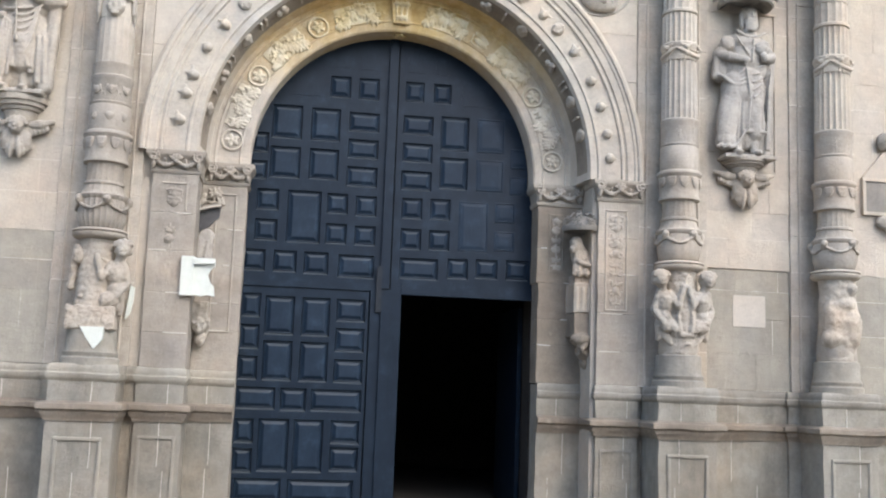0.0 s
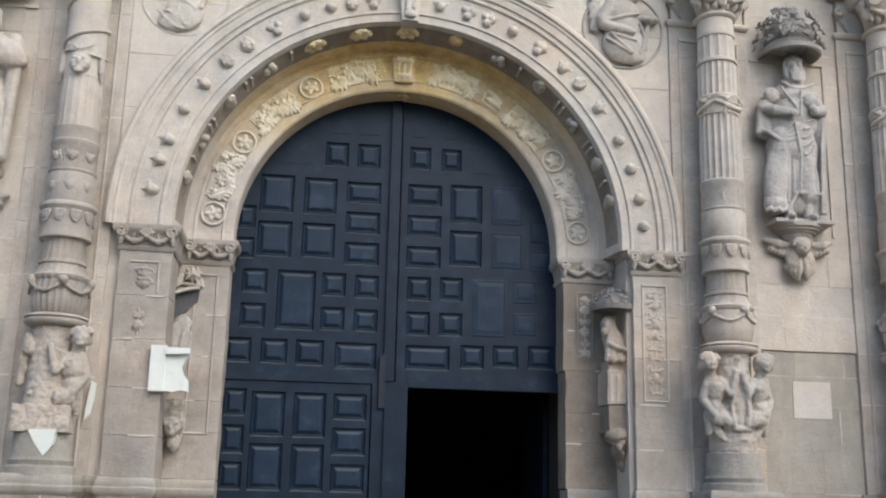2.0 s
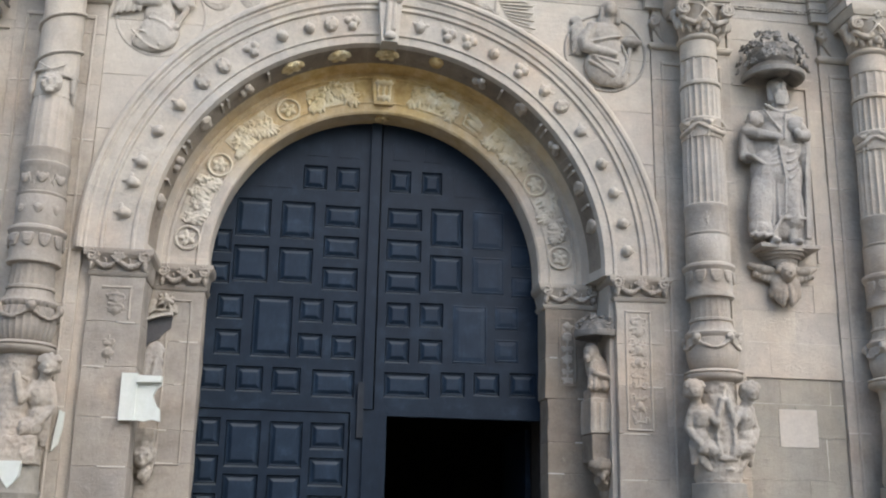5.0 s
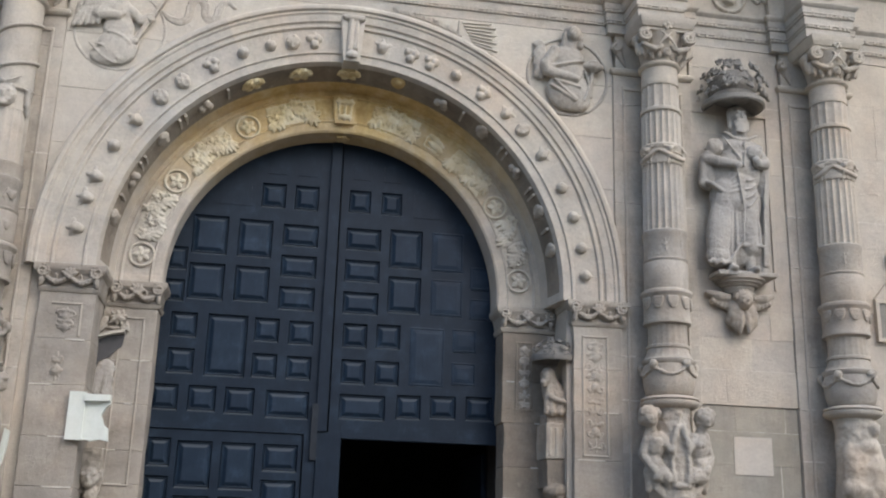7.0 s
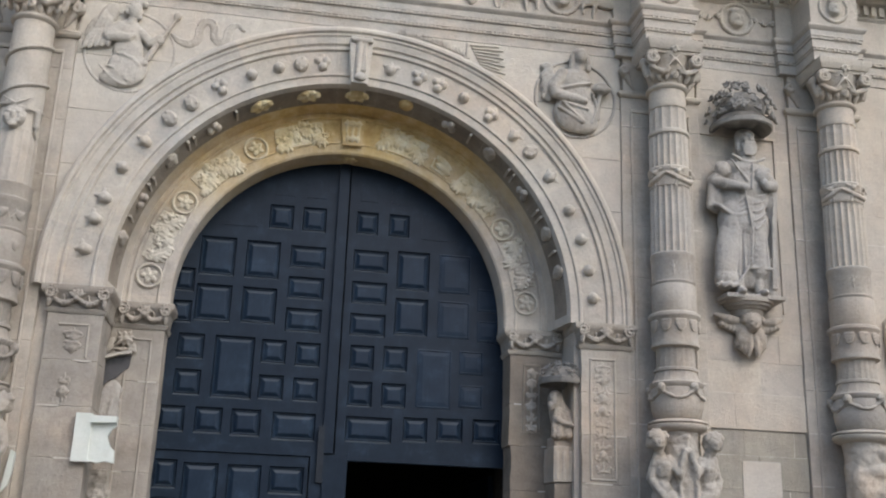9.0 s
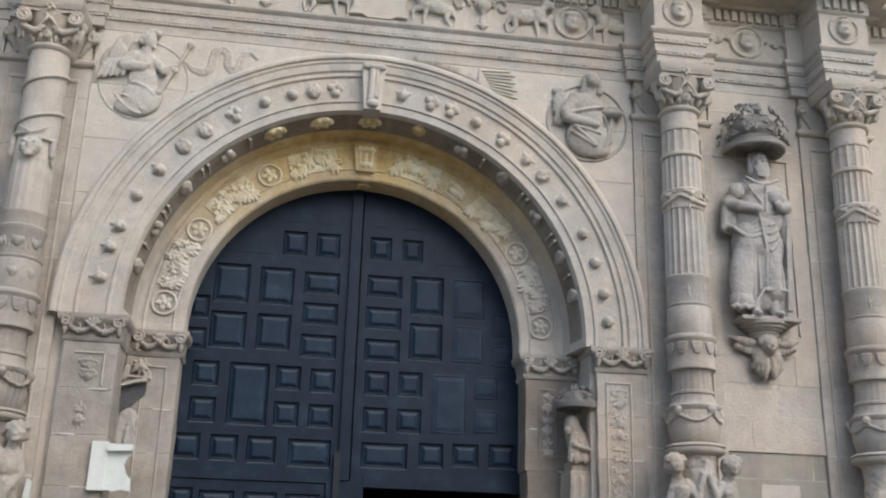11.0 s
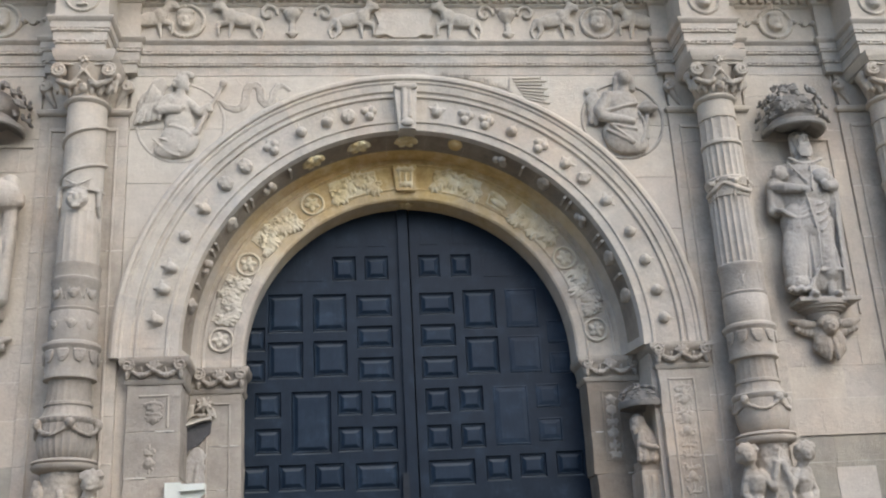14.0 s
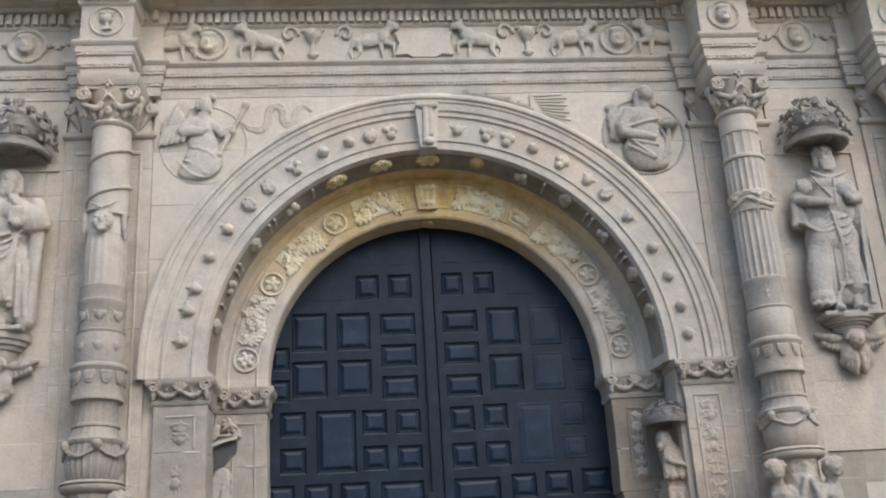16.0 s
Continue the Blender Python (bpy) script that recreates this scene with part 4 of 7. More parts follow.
def putti(x, sides, heads, mat, cloth=True):
    """The pair of small stone figures that clasp a column's foot, as one plain mass."""
    it = [("c", (x, COL_Y - 0.02, 1.98), (x, COL_Y - 0.02, 2.9), 0.21, 0.19)]
    y = COL_Y - 0.13
    for s in sides:
        bx = x + s * 0.22
        it += [("e", (bx, y, 2.55), (0.095, 0.10, 0.15), (0, s * 6, 0)), ("e", (bx + s * 0.01, y - 0.01, 2.36), (0.09, 0.095, 0.12)), ("e", (bx - s * 0.01, y - 0.06, 2.57), (0.07, 0.05, 0.07)),
               ("c", (bx + s * 0.06, y - 0.01, 2.65), (bx + s * 0.12, y, 2.46), 0.05, 0.042), ("c", (bx + s * 0.12, y, 2.46), (bx + s * 0.04, y - 0.09, 2.32), 0.042, 0.036),
               ("c", (bx - s * 0.05, y - 0.03, 2.64), (x + s * 0.09, y - 0.10, 2.50), 0.048, 0.036), ("c", (x + s * 0.09, y - 0.10, 2.50), (x + s * 0.03, y - 0.11, 2.72), 0.036, 0.03),
               ("c", (bx + s * 0.01, y - 0.03, 2.32), (bx - s * 0.08, y - 0.07, 2.26), 0.08, 0.06), ("c", (bx - s * 0.08, y - 0.07, 2.26), (bx - s * 0.12, y - 0.06, 2.16), 0.04, 0.022),
               ("c", (bx + s * 0.05, y, 2.32), (bx + s * 0.06, y + 0.02, 2.14), 0.06, 0.03)]
        it += [("e", (bx - s * 0.03, y - 0.07, 2.28), (0.10, 0.05, 0.075), (0, s * 20, 0)), ("c", (bx + s * 0.08, y - 0.06, 2.36), (bx - s * 0.10, y - 0.10, 2.22), 0.022, 0.026), ("c", (bx + s * 0.02, y + 0.0, 2.22), (x + s * 0.14, y - 0.03, 2.08), 0.05, 0.03)]
        if s in heads:
            it += [("c", (bx + s * 0.02, y - 0.01, 2.68), (bx + s * 0.05, y - 0.04, 2.76), 0.05, 0.05), ("e", (bx + s * 0.06, y - 0.05, 2.81), (0.078, 0.085, 0.09)), ("e", (bx + s * 0.06, y - 0.03, 2.85), (0.095, 0.09, 0.07)), ("e", (bx + s * 0.06, y - 0.13, 2.80), (0.016, 0.02, 0.025)),
                   ("e", (bx + s * 0.06, y - 0.11, 2.755), (0.035, 0.025, 0.02)), ("e", (bx + s * 0.12, y - 0.02, 2.80), (0.04, 0.06, 0.06)), ("e", (bx + s * 0.0, y - 0.02, 2.80), (0.04, 0.06, 0.06))]
            it += [("e", (bx + s * 0.06 + 0.08 * math.cos(k * 0.7), y - 0.07, 2.86 + 0.045 * math.sin(k * 0.7)), (0.028, 0.03, 0.024)) for k in range(6)]
    # cord knotted between them, opening into a long loop
    if cloth:
        yc = COL_Y - 0.215
        it += [("e", (x, yc + 0.005, 2.86), (0.035, 0.03, 0.028)), ("c", (x, yc + 0.005, 2.85), (x, yc, 2.72), 0.016, 0.014)]
        for s in (-1, 1):
            it += [("c", (x, yc, 2.72), (x + s * 0.05, yc - 0.005, 2.55), 0.014, 0.016), ("c", (x + s * 0.05, yc - 0.005, 2.55), (x + s * 0.085, yc - 0.01, 2.40), 0.016, 0.018), ("c", (x + s * 0.085, yc - 0.01, 2.40), (x + s * 0.07, yc - 0.015, 2.22), 0.018, 0.03)]
        it += [("e", (x, yc, 2.18), (0.10, 0.04, 0.03)), ("e", (x + 0.03, yc, 2.08), (0.05, 0.03, 0.018))]
    return carve(it, 0.011, mat, 0.010, 13, 1)


col_right = column_things(COL_X, False, "fluted sandstone column with carved rings and garlands")
col_far = copy_thing(col_right, Matrix.Translation((COL2_X, COL_Y, 1.6)))
col_left = column_things(-COL_X, True, "sandstone column with winding ribbon and carved rings")
tagged(link_mesh("carved_figure", putti(COL_X, (-1, 1), (-1, 1), STONE_RED)), "pair of worn stone putti clasping a column's foot", "carving", "figures at the column feet")
def broken_foot(x):
    """The other carving: one putto left, and the arched scar of a lost one beside it."""
    yc, rows = COL_Y - 0.175, []
    for k in range(25):
        a = math.pi * k / 24
        rows.append(("e", (x + 0.02 + 0.125 * math.cos(a), yc + 0.05 * abs(math.cos(a)), 2.58 + 0.13 * math.sin(a)), (0.028, 0.05, 0.028)))
    for o in (-1, 1):
        rows += [("c", (x + 0.02 + o * 0.125, yc + 0.05, 2.58), (x + 0.02 + o * 0.14, yc + 0.05, 2.34), 0.028, 0.034), ("e", (x + 0.02 + o * 0.13, yc + 0.02, 2.30), (0.05, 0.05, 0.035))]
    rows += [("c", (x - 0.20, yc + 0.08, 2.80), (x - 0.24, yc + 0.10, 2.40), 0.05, 0.04), ("e", (x - 0.17, yc + 0.04, 2.72), (0.06, 0.05, 0.08)), ("b", (x - 0.24, yc - 0.06, 1.96), (x + 0.25, yc + 0.2, 2.20))]
    return carve(rows, 0.010, STONE_RED, 0.012, 16, 1)


tagged(link_mesh("carved_scar", broken_foot(-COL_X)), "arched scar and stump of a lost stone putto", "carving", "figures at the column feet")
tagged(link_mesh("carved_figure", putti(-COL_X, (1,), (1,), STONE_RED, False)), "broken stone column foot with one surviving putto", "carving", "figures at the column feet")
worn = [("c", (COL2_X, COL_Y - 0.02, 1.98), (COL2_X, COL_Y - 0.02, 2.9), 0.21, 0.19), ("e", (COL2_X - 0.07, COL_Y - 0.12, 2.45), (0.15, 0.11, 0.28)), ("e", (COL2_X + 0.10, COL_Y - 0.12, 2.36), (0.15, 0.12, 0.32)), ("e", (COL2_X + 0.10, COL_Y - 0.17, 2.80), (0.085, 0.08, 0.085)), ("e", (COL2_X + 0.02, COL_Y - 0.13, 2.62), (0.17, 0.10, 0.12)), ("e", (COL2_X - 0.10, COL_Y - 0.14, 2.22), (0.14, 0.10, 0.12))]
tagged(link_mesh("carved_figure", carve(worn, 0.014, STONE_RED, 0.018, 7)), "eroded shapeless stone figures at a column's foot", "carving", "figures at the column feet")

# ---- pilaster strips behind the columns ----
def strip(x, w0, w1):
    p = thing("pilaster", (x, 0.05, 1.6), "flat sandstone pilaster strip behind a column", "pilaster", "pilaster strips", "structure")
    zs = [1.60, 2.02, 2.50, 3.02, 3.46, 3.98, 4.52, 5.08, 5.66, 6.20, 6.56]
    rs = random.Random(int(x * 10) + 100)
    for z0, z1 in zip(zs, zs[1:]):
        part("stone", wear(boxes((x - w0, x + w1, 0.012, 0.2, z0 + 0.0008, z1 - 0.0008)), 0.005), STONE if z0 > 2.4 else STONE_RED, p, bevel=0.003)
        for side, wide in ((-1, w0), (1, w1)):
            if rs.random() < 0.6:
                reach = rs.uniform(0.10, 0.24)
                xa, xb = sorted((x + side * wide, x + side * (wide - reach)))
                part("mortar_joint", wear(boxes((xa + 0.004, xb, 0.004, 0.03, z0 - 0.006, z0 + 0.005)), 0.005, 0.03, 18), MORTAR, p)
    for a, b, z0, z1 in ((-w0 + 0.10, w1 - 0.10, 6.36, 6.40), (-w0 + 0.10, -w0 + 0.125, 1.62, 6.36), (w1 - 0.125, w1 - 0.10, 1.62, 6.36)):
        part("panel_frame", wear(boxes((x + a, x + b, -0.006, 0.03, z0, z1)), 0.004), STONE, p, bevel=0.006)
    part("collar", sweep([(-0.05, 6.54), (0.01, 6.54), (0.03, 6.56), (0.035, 6.59), (0.015, 6.61), (-0.05, 6.61)], [(x - w0, 0.1), (x - w0, 0.0), (x + w1, 0.0), (x + w1, 0.1)]), STONE, p, smooth=30)
    part("capital_block", boxes((x - w0 + 0.03, x + w1 - 0.03, 0.012, 0.2, 6.60, 7.02)), STONE, p)
    scroll = []
    for sx, ww in ((-1, w0), (1, w1)):
        for k in range(18):
            a = radians(90 - 28 * k)
            r = 0.065 * (1 - k / 22)
            scroll.append(("e", (x + sx * (ww - 0.03) + r * math.cos(a), -0.015, 6.85 + r * math.sin(a)), (0.022, 0.05, 0.022)))
        scroll.append(("c", (x + sx * (ww - 0.06), 0.0, 6.80), (x + sx * (ww - 0.14), 0.0, 6.64), 0.045, 0.02))
    link_mesh("scrolls", carve(scroll, 0.012, STONE, 0.005, 22), p, "carved corner scrolls")
    return p


strip(COL_X, 0.435, 0.44)
strip(COL2_X, 0.44, 0.40)
strip(-COL_X, 0.52, 0.355)


# ---- entablature ----
def plan_of(d=0.0):
    """The entablature's line, from left to right, stepping out over the columns."""
    pts = [(-8.9, 0.03)]
    for c, w0, w1 in ((-COL_X, 0.30, 0.18), (COL_X, 0.30, 0.21), (COL2_X, 0.32, 0.20)):
        pts += [(c - w0 - 0.20, 0.03), (c - w0 - 0.20, -0.04), (c - w0, -0.04), (c - w0, -0.44), (c + w1, -0.44), (c + w1, -0.04), (c + w1 + 0.24, -0.04), (c + w1 + 0.24, 0.03)]
    return pts + [(8.9, 0.03)]


ent = thing("entablature", (0, 0, 7.0), "carved sandstone entablature with frieze and dentils, stepping out over columns", "entablature", kind="structure")
ARCHI = [(-0.3, 7.01), (0.0, 7.01), (0.0, 7.115), (0.012, 7.12), (0.012, 7.14), (0.025, 7.145), (0.025, 7.24), (0.04, 7.245), (0.04, 7.27), (0.05, 7.275), (0.05, 7.345), (0.07, 7.36), (0.085, 7.385), (0.085, 7.405), (-0.3, 7.41)]
FRIEZE = [(-0.3, 7.41), (0.02, 7.41), (0.02, 7.83), (-0.3, 7.83)]
CORN = [(-0.3, 7.80), (0.03, 7.80), (0.05, 7.82), (0.05, 7.97), (0.13, 7.98), (0.15, 8.02), (0.30, 8.03), (0.32, 8.05), (0.32, 8.14), (0.36, 8.18), (0.38, 8.22), (-0.3, 8.26)]
CORN = [(d, z + 0.03) for d, z in CORN]
part("architrave", sweep(ARCHI, plan_of()), STONE_PALE, ent, smooth=30)
part("frieze", sweep(FRIEZE, plan_of()), STONE, ent)
part("cornice", sweep(CORN, plan_of()), STONE_PALE, ent, smooth=30)
part("flashing", sweep([(-0.3, 8.29), (0.39, 8.255), (0.40, 8.265), (0.40, 8.29), (-0.3, 8.32)], plan_of()), ZINC, ent, "grey metal flashing on the cornice")
tooth = to_mesh(boxes((-0.028, 0.028, -0.045, 0.02, 0, 0.12)), STONE, bevel=0.006)
line = plan_of()
teeth = []
for (xa, ya), (xb, yb) in zip(line, line[1:]):
    if ya != yb or xb < -4.9 or xa > 6.3:
        continue
    xa, xb = max(xa, -4.9), min(xb, 6.3)
    n = int((xb - xa) / 0.088)
    for k in range(n):
        teeth.append((xa + (xb - xa) * (k + 0.5) / n, ya - 0.05))
for x, y in teeth:
    link_mesh("dentil", tooth, ent, at=Matrix.Translation((x, y, 7.875)))
beads = bmesh.new()
rnd = random.Random(4)
for x, y in [(x + o, y) for x, y in teeth for o in (-0.022, 0.022)]:
    for z, d in ((7.13, 0.012), (7.258, 0.04)):
        if rnd.random() < 0.85:
            box(beads, x - 0.015, x + 0.015, y + 0.05 - d - 0.014, y + 0.05 - d + 0.01, z - 0.011, z + 0.011)
tagged(part("bead_row", beads, STONE_PALE, ent, "rows of small worn beads"), kind="stuff")


# ---- squared stones of the wall bays ----
def ashlar(x0, x1, z0, z1, y, seed, rows, mat=STONE):
    r = random.Random(seed)
    z = z0
    while z < z1 - 0.05:
        h = min(r.choice(rows), z1 - z)
        if z1 - z - h < 0.16:
            h = z1 - z
        x = x0 - r.uniform(0, 0.25)
        while x < x1 - 0.02:
            w = r.uniform(0.38, 0.72)
            a, b = max(x, x0), min(x + w, x1)
            if x1 - b < 0.14:
                b = x1
            if b - a > 0.03:
                g = r.uniform(0.0004, 0.0014)
                if r.random() < 0.4:
                    part("mortar_joint", wear(boxes((a, b, y - 0.0035, y + 0.03, z - 0.005, z + 0.004)), 0.004, 0.06, 14), MORTAR, wall)
                if r.random() < 0.3:
                    part("mortar_joint", wear(boxes((b - 0.005, b + 0.004, y - 0.0035, y + 0.03, z, z + h)), 0.004, 0.06, 14), MORTAR, wall)
                part("stone", boxes((a + g, b - g, y - r.uniform(0, 0.008), y + 0.06, z + g, z + h - g)), mat, wall, bevel=0.003)
            x = b if b == x1 else x + w
        z += h


# patch of new stone let into the bay
patch = tagged(part("stone_patch", boxes((4.005, 4.41, 0.043, 0.10, 2.345, 2.718)), CLEAN, bevel=0.002), "smooth pale new stone block let into the wall", "stone block")


# ---- bosses of the outer arch ----
def on_arch(r, y, deg):
    """A place on the arch, deg clockwise from the crown, with its up turned outwards."""
    a = radians(deg)
    return Matrix.Translation((CX + r * math.sin(a), y, CZ + r * math.cos(a))) @ Matrix.Rotation(a, 4, "Y")


BOSSES = [
    carve([("e", (0, -0.03, 0), (0.062, 0.062, 0.06)), ("e", (0, -0.08, -0.01), (0.02, 0.02, 0.02)), ("c", (0, -0.015, 0.05), (0.02, -0.01, 0.13), 0.016, 0.01)], 0.009, STONE_PALE, 0.004, 25),
    carve([("e", (0, -0.03, -0.01), (0.055, 0.055, 0.065)), ("e", (-0.06, -0.01, 0.03), (0.05, 0.02, 0.03), (0, 25, 0)), ("e", (0.06, -0.01, 0.03), (0.05, 0.02, 0.03), (0, -25, 0)), ("e", (0, -0.02, 0.07), (0.022, 0.02, 0.03))], 0.009, STONE_PALE, 0.006, 25),
    carve([("e", (0, -0.03, 0), (0.075, 0.045, 0.085), (0, 15, 0))] + [("e", (0.05 * math.cos(k * 1.1), -0.055 - 0.01 * (k % 2), 0.06 * math.sin(k * 1.1)), (0.022, 0.016, 0.022)) for k in range(7)], 0.009, STONE_PALE, 0.006, 30),
    carve([("e", (-0.04, -0.02, 0.03), (0.05, 0.04, 0.045)), ("e", (0.045, -0.02, 0.02), (0.045, 0.045, 0.05)), ("e", (0, -0.03, -0.05), (0.05, 0.05, 0.045)), ("e", (0.01, -0.02, 0.08), (0.03, 0.02, 0.03))], 0.009, STONE_PALE, 0.006, 25),
]
LEFT_AT = (-8.9, -13.9, -19.2, -25.8, -33.7, -41.4, -47.6, -55.3, -63.1, -71.2, -76.4, -83.6)
RIGHT_AT = (7.4, 14.5, 19.6, 26.3, 33.9, 41.5, 47.0, 54.7, 64.0, 71.6, 79.3, 86.0)
KINDS_L = (3, 2, 0, 0, 3, 2, 2, 1, 0, 1, 1, 1)
KINDS_R = (1, 3, 3, 0, 3, 1, 2, 1, 0, 0, 0, 0)
for places, kinds in ((LEFT_AT, KINDS_L), (RIGHT_AT, KINDS_R)):
    for deg, k in zip(places, kinds):
        link_mesh("boss", BOSSES[k], archivolt, at=on_arch(2.50, 0.012, deg))
# bosses and ribs under the outer arch
under = carve([("e", (0, 0, -0.005), (0.12, 0.10, 0.03)), ("e", (0, 0, -0.03), (0.045, 0.04, 0.03))] + [("e", (0.085 * math.cos(k * 1.047), 0.07 * math.sin(k * 1.047), -0.025), (0.045, 0.035, 0.022), (0, 0, 60 * k)) for k in range(6)], 0.009, STONE_CREAM, 0.007, 25)
knob = carve([("e", (0, 0, 0), (0.075, 0.08, 0.055)), ("e", (0, 0, 0.01), (0.1, 0.105, 0.02))], 0.010, STONE_GOLD, 0.003, 25)
trio = carve([("e", (-0.045, 0, -0.02), (0.042, 0.05, 0.04)), ("e", (0.045, 0.03, -0.02), (0.042, 0.05, 0.04)), ("e", (0.02, -0.05, -0.02), (0.042, 0.05, 0.04))], 0.010, STONE, 0.004, 25)
plainknob = carve([("e", (0, 0, 0), (0.08, 0.12, 0.04)), ("e", (0.02, 0.04, -0.03), (0.04, 0.04, 0.02))], 0.010, STONE, 0.008, 25)
for deg, m in ((0, under), (-13, under), (-26, under), (13.5, knob), (26.5, trio), (-40, trio), (40, plainknob), (54, trio), (-54, plainknob), (67, plainknob), (-67, trio), (78, plainknob), (-78, plainknob)):
    link_mesh("soffit_boss", m, archivolt, at=on_arch(2.228, 0.155, deg))
rib = to_mesh(boxes((-0.012, 0.012, 0.06, 0.42, -0.02, 0.02)), STONE_RED, bevel=0.006)
for deg in (-46, -48, -61, -63, 47, 49, 60.5, 62.5, 72.5, -72.5, 33, -33):
    link_mesh("rib", rib, archivolt, at=on_arch(2.225, 0.0, deg))


# ---- reliefs of the inner arch ----
def leafy(seed, w, h, count, mat, thick=0.03, vox=0.010, plate=False):
    """A patch of carved scrolls, buds and small beasts, w wide and h high, lying on y = 0."""
    r = random.Random(seed)
    phase, it = r.uniform(0, 6.28), []
    if plate:
        it.append(("b", (-w / 2 - 0.004, -0.007, -0.36 * h), (w / 2 + 0.004, 0.022, 0.36 * h)))
    wave = lambda x: 0.16 * h * math.sin(phase + 2 * math.pi * x / (h * 1.15))
    for k in range(count * 4):
        x = -w / 2 + w * k / (count * 4 - 1)
        it.append(("e", (x, -0.004, wave(x)), (0.014, thick * 0.8, 0.014)))
    for k in range(count):
        x = -w / 2 + w * (k + 0.5) / count
        side = 1 if k % 2 else -1
        aim = radians(side * 90 + r.uniform(-35, 35))
        length = h * r.uniform(0.24, 0.37)
        z = wave(x)
        if k % 4 == 3:          # bud with a collar
            bx, bz = x + length * 0.55 * math.cos(aim), z + length * 0.55 * math.sin(aim)
            it += [("e", (bx, -0.014, bz), (0.026, thick, 0.026))] + [("e", (bx + 0.038 * math.cos(q * 1.2566), -0.004, bz + 0.038 * math.sin(q * 1.2566)), (0.015, thick * 0.7, 0.015)) for q in range(5)]
        elif k % 4 == 1:        # small volute
            way = r.choice((-1, 1))
            for i in range(13):
                a, q = aim + way * i * 0.55, length * 0.42 * (1 - i / 16)
                it.append(("e", (x + length * 0.4 * math.cos(aim) + q * math.cos(a), -0.005, z + length * 0.4 * math.sin(aim) + q * math.sin(a)), (0.011, thick * 0.9, 0.011)))
        else:                   # lobed leaf
            for o in (-0.75, -0.25, 0.25, 0.75):
                q = length * (1.05 - 0.35 * abs(o))
                it.append(plume((x, z, -0.004 - 0.01 * (abs(o) < 0.5)), (x + q * math.cos(aim + o), z + q * math.sin(aim + o)), 0.019, thick * r.uniform(0.75, 1.05)))
    return carve(it, vox, mat, 0.003, 30, 1)


def rosette(radius, mat):
    it = []
    for k in range(26):
        a = 2 * math.pi * k / 26
        it.append(("e", (radius * math.cos(a), -0.004, radius * math.sin(a)), (0.017, 0.022, 0.017)))
    for k in range(5):
        a = 2 * math.pi * k / 5 + 0.4
        it.append(("e", (radius * 0.42 * math.cos(a), -0.004, radius * 0.42 * math.sin(a)), (radius * 0.34, 0.02, radius * 0.24), (0, -math.degrees(a), 0)))
    return carve(it + [("e", (0, -0.015, 0), (0.022, 0.02, 0.022))], 0.0085, mat, 0.003, 25)


ros_gold, ros_grey = rosette(0.118, STONE_CREAM), rosette(0.118, STONE_CREAM)
bud = carve([("e", (-0.01, -0.008, 0.035), (0.115, 0.034, 0.036), (0, 14, 0)), ("e", (0.015, -0.008, -0.035), (0.105, 0.034, 0.034), (0, 8, 0)), ("c", (-0.10, -0.004, -0.085), (0.09, -0.004, -0.095), 0.016, 0.012), ("c", (-0.12, -0.004, 0.02), (-0.10, -0.004, -0.085), 0.014, 0.016)], 0.008, STONE_CREAM, 0.003, 25)
link_mesh("bud", bud, inner, at=on_arch(1.935, Y_IN + 0.005, 31))
for deg, m in ((-84, ros_grey), (84, ros_grey), (-59, ros_grey), (59, ros_grey), (-31, ros_gold)):
    link_mesh("rosette", m, inner, at=on_arch(1.935, Y_IN + 0.005, deg))
for n, (deg, span) in enumerate(((-16.5, 15), (16.5, 15), (-45, 15), (45, 15), (-71.5, 15), (71.5, 15))):
    mat = STONE_CREAM
    pieces = leafy(20 + n, radians(span) * 1.93 * 0.5, 0.37, 14, mat, 0.029, 0.0072, True)
    more = leafy(40 + n, radians(span) * 1.93 * 0.5, 0.37, 14, mat, 0.029, 0.0072, True)
    link_mesh("leaf_relief", pieces, inner, at=on_arch(1.93, Y_IN + 0.008, deg - span / 4))
    link_mesh("leaf_relief", more, inner, at=on_arch(1.93, Y_IN + 0.008, deg + span / 4))
part("inner_keystone", prism([(CX - 0.13, 6.17), (CX + 0.13, 6.17), (CX + 0.10, 5.86), (CX - 0.10, 5.86)], "y", Y_IN - 0.05, Y_IN + 0.05), STONE_GOLD, inner, "small carved ochre keystone", bevel=0.012)
link_mesh("keystone_leaf", carve([("c", (CX + dx, Y_IN - 0.05, 6.13), (CX + dx * 0.8, Y_IN - 0.05, 5.90), 0.022, 0.018) for dx in (-0.07, 0.0, 0.07)] + [("e", (CX, Y_IN - 0.06, 6.1), (0.11, 0.025, 0.03)), ("e", (CX, Y_IN - 0.06, 5.93), (0.08, 0.025, 0.03))], 0.009, STONE_CREAM, 0.004, 25), inner)
link_mesh("rosette", carve([("e", (0, 0, 0), (0.03, 0.03, 0.03))] + [("e", (0.05 * math.cos(k * 1.2566), 0.05 * math.sin(k * 1.2566), 0), (0.034, 0.03, 0.02)) for k in range(5)], 0.009, STONE_GOLD, 0.003, 25), inner, at=Matrix.Translation((CX, 0.66, CZ + R_DOOR - 0.015)))


# ---- spandrel medallions, scroll and rays ----
def medallion_ring(x, z, rad):
    return [("e", (x + rad * math.cos(2 * math.pi * k / 80), 0.034, z + rad * math.sin(2 * math.pi * k / 80)), (0.021, 0.024, 0.021)) for k in range(80)]


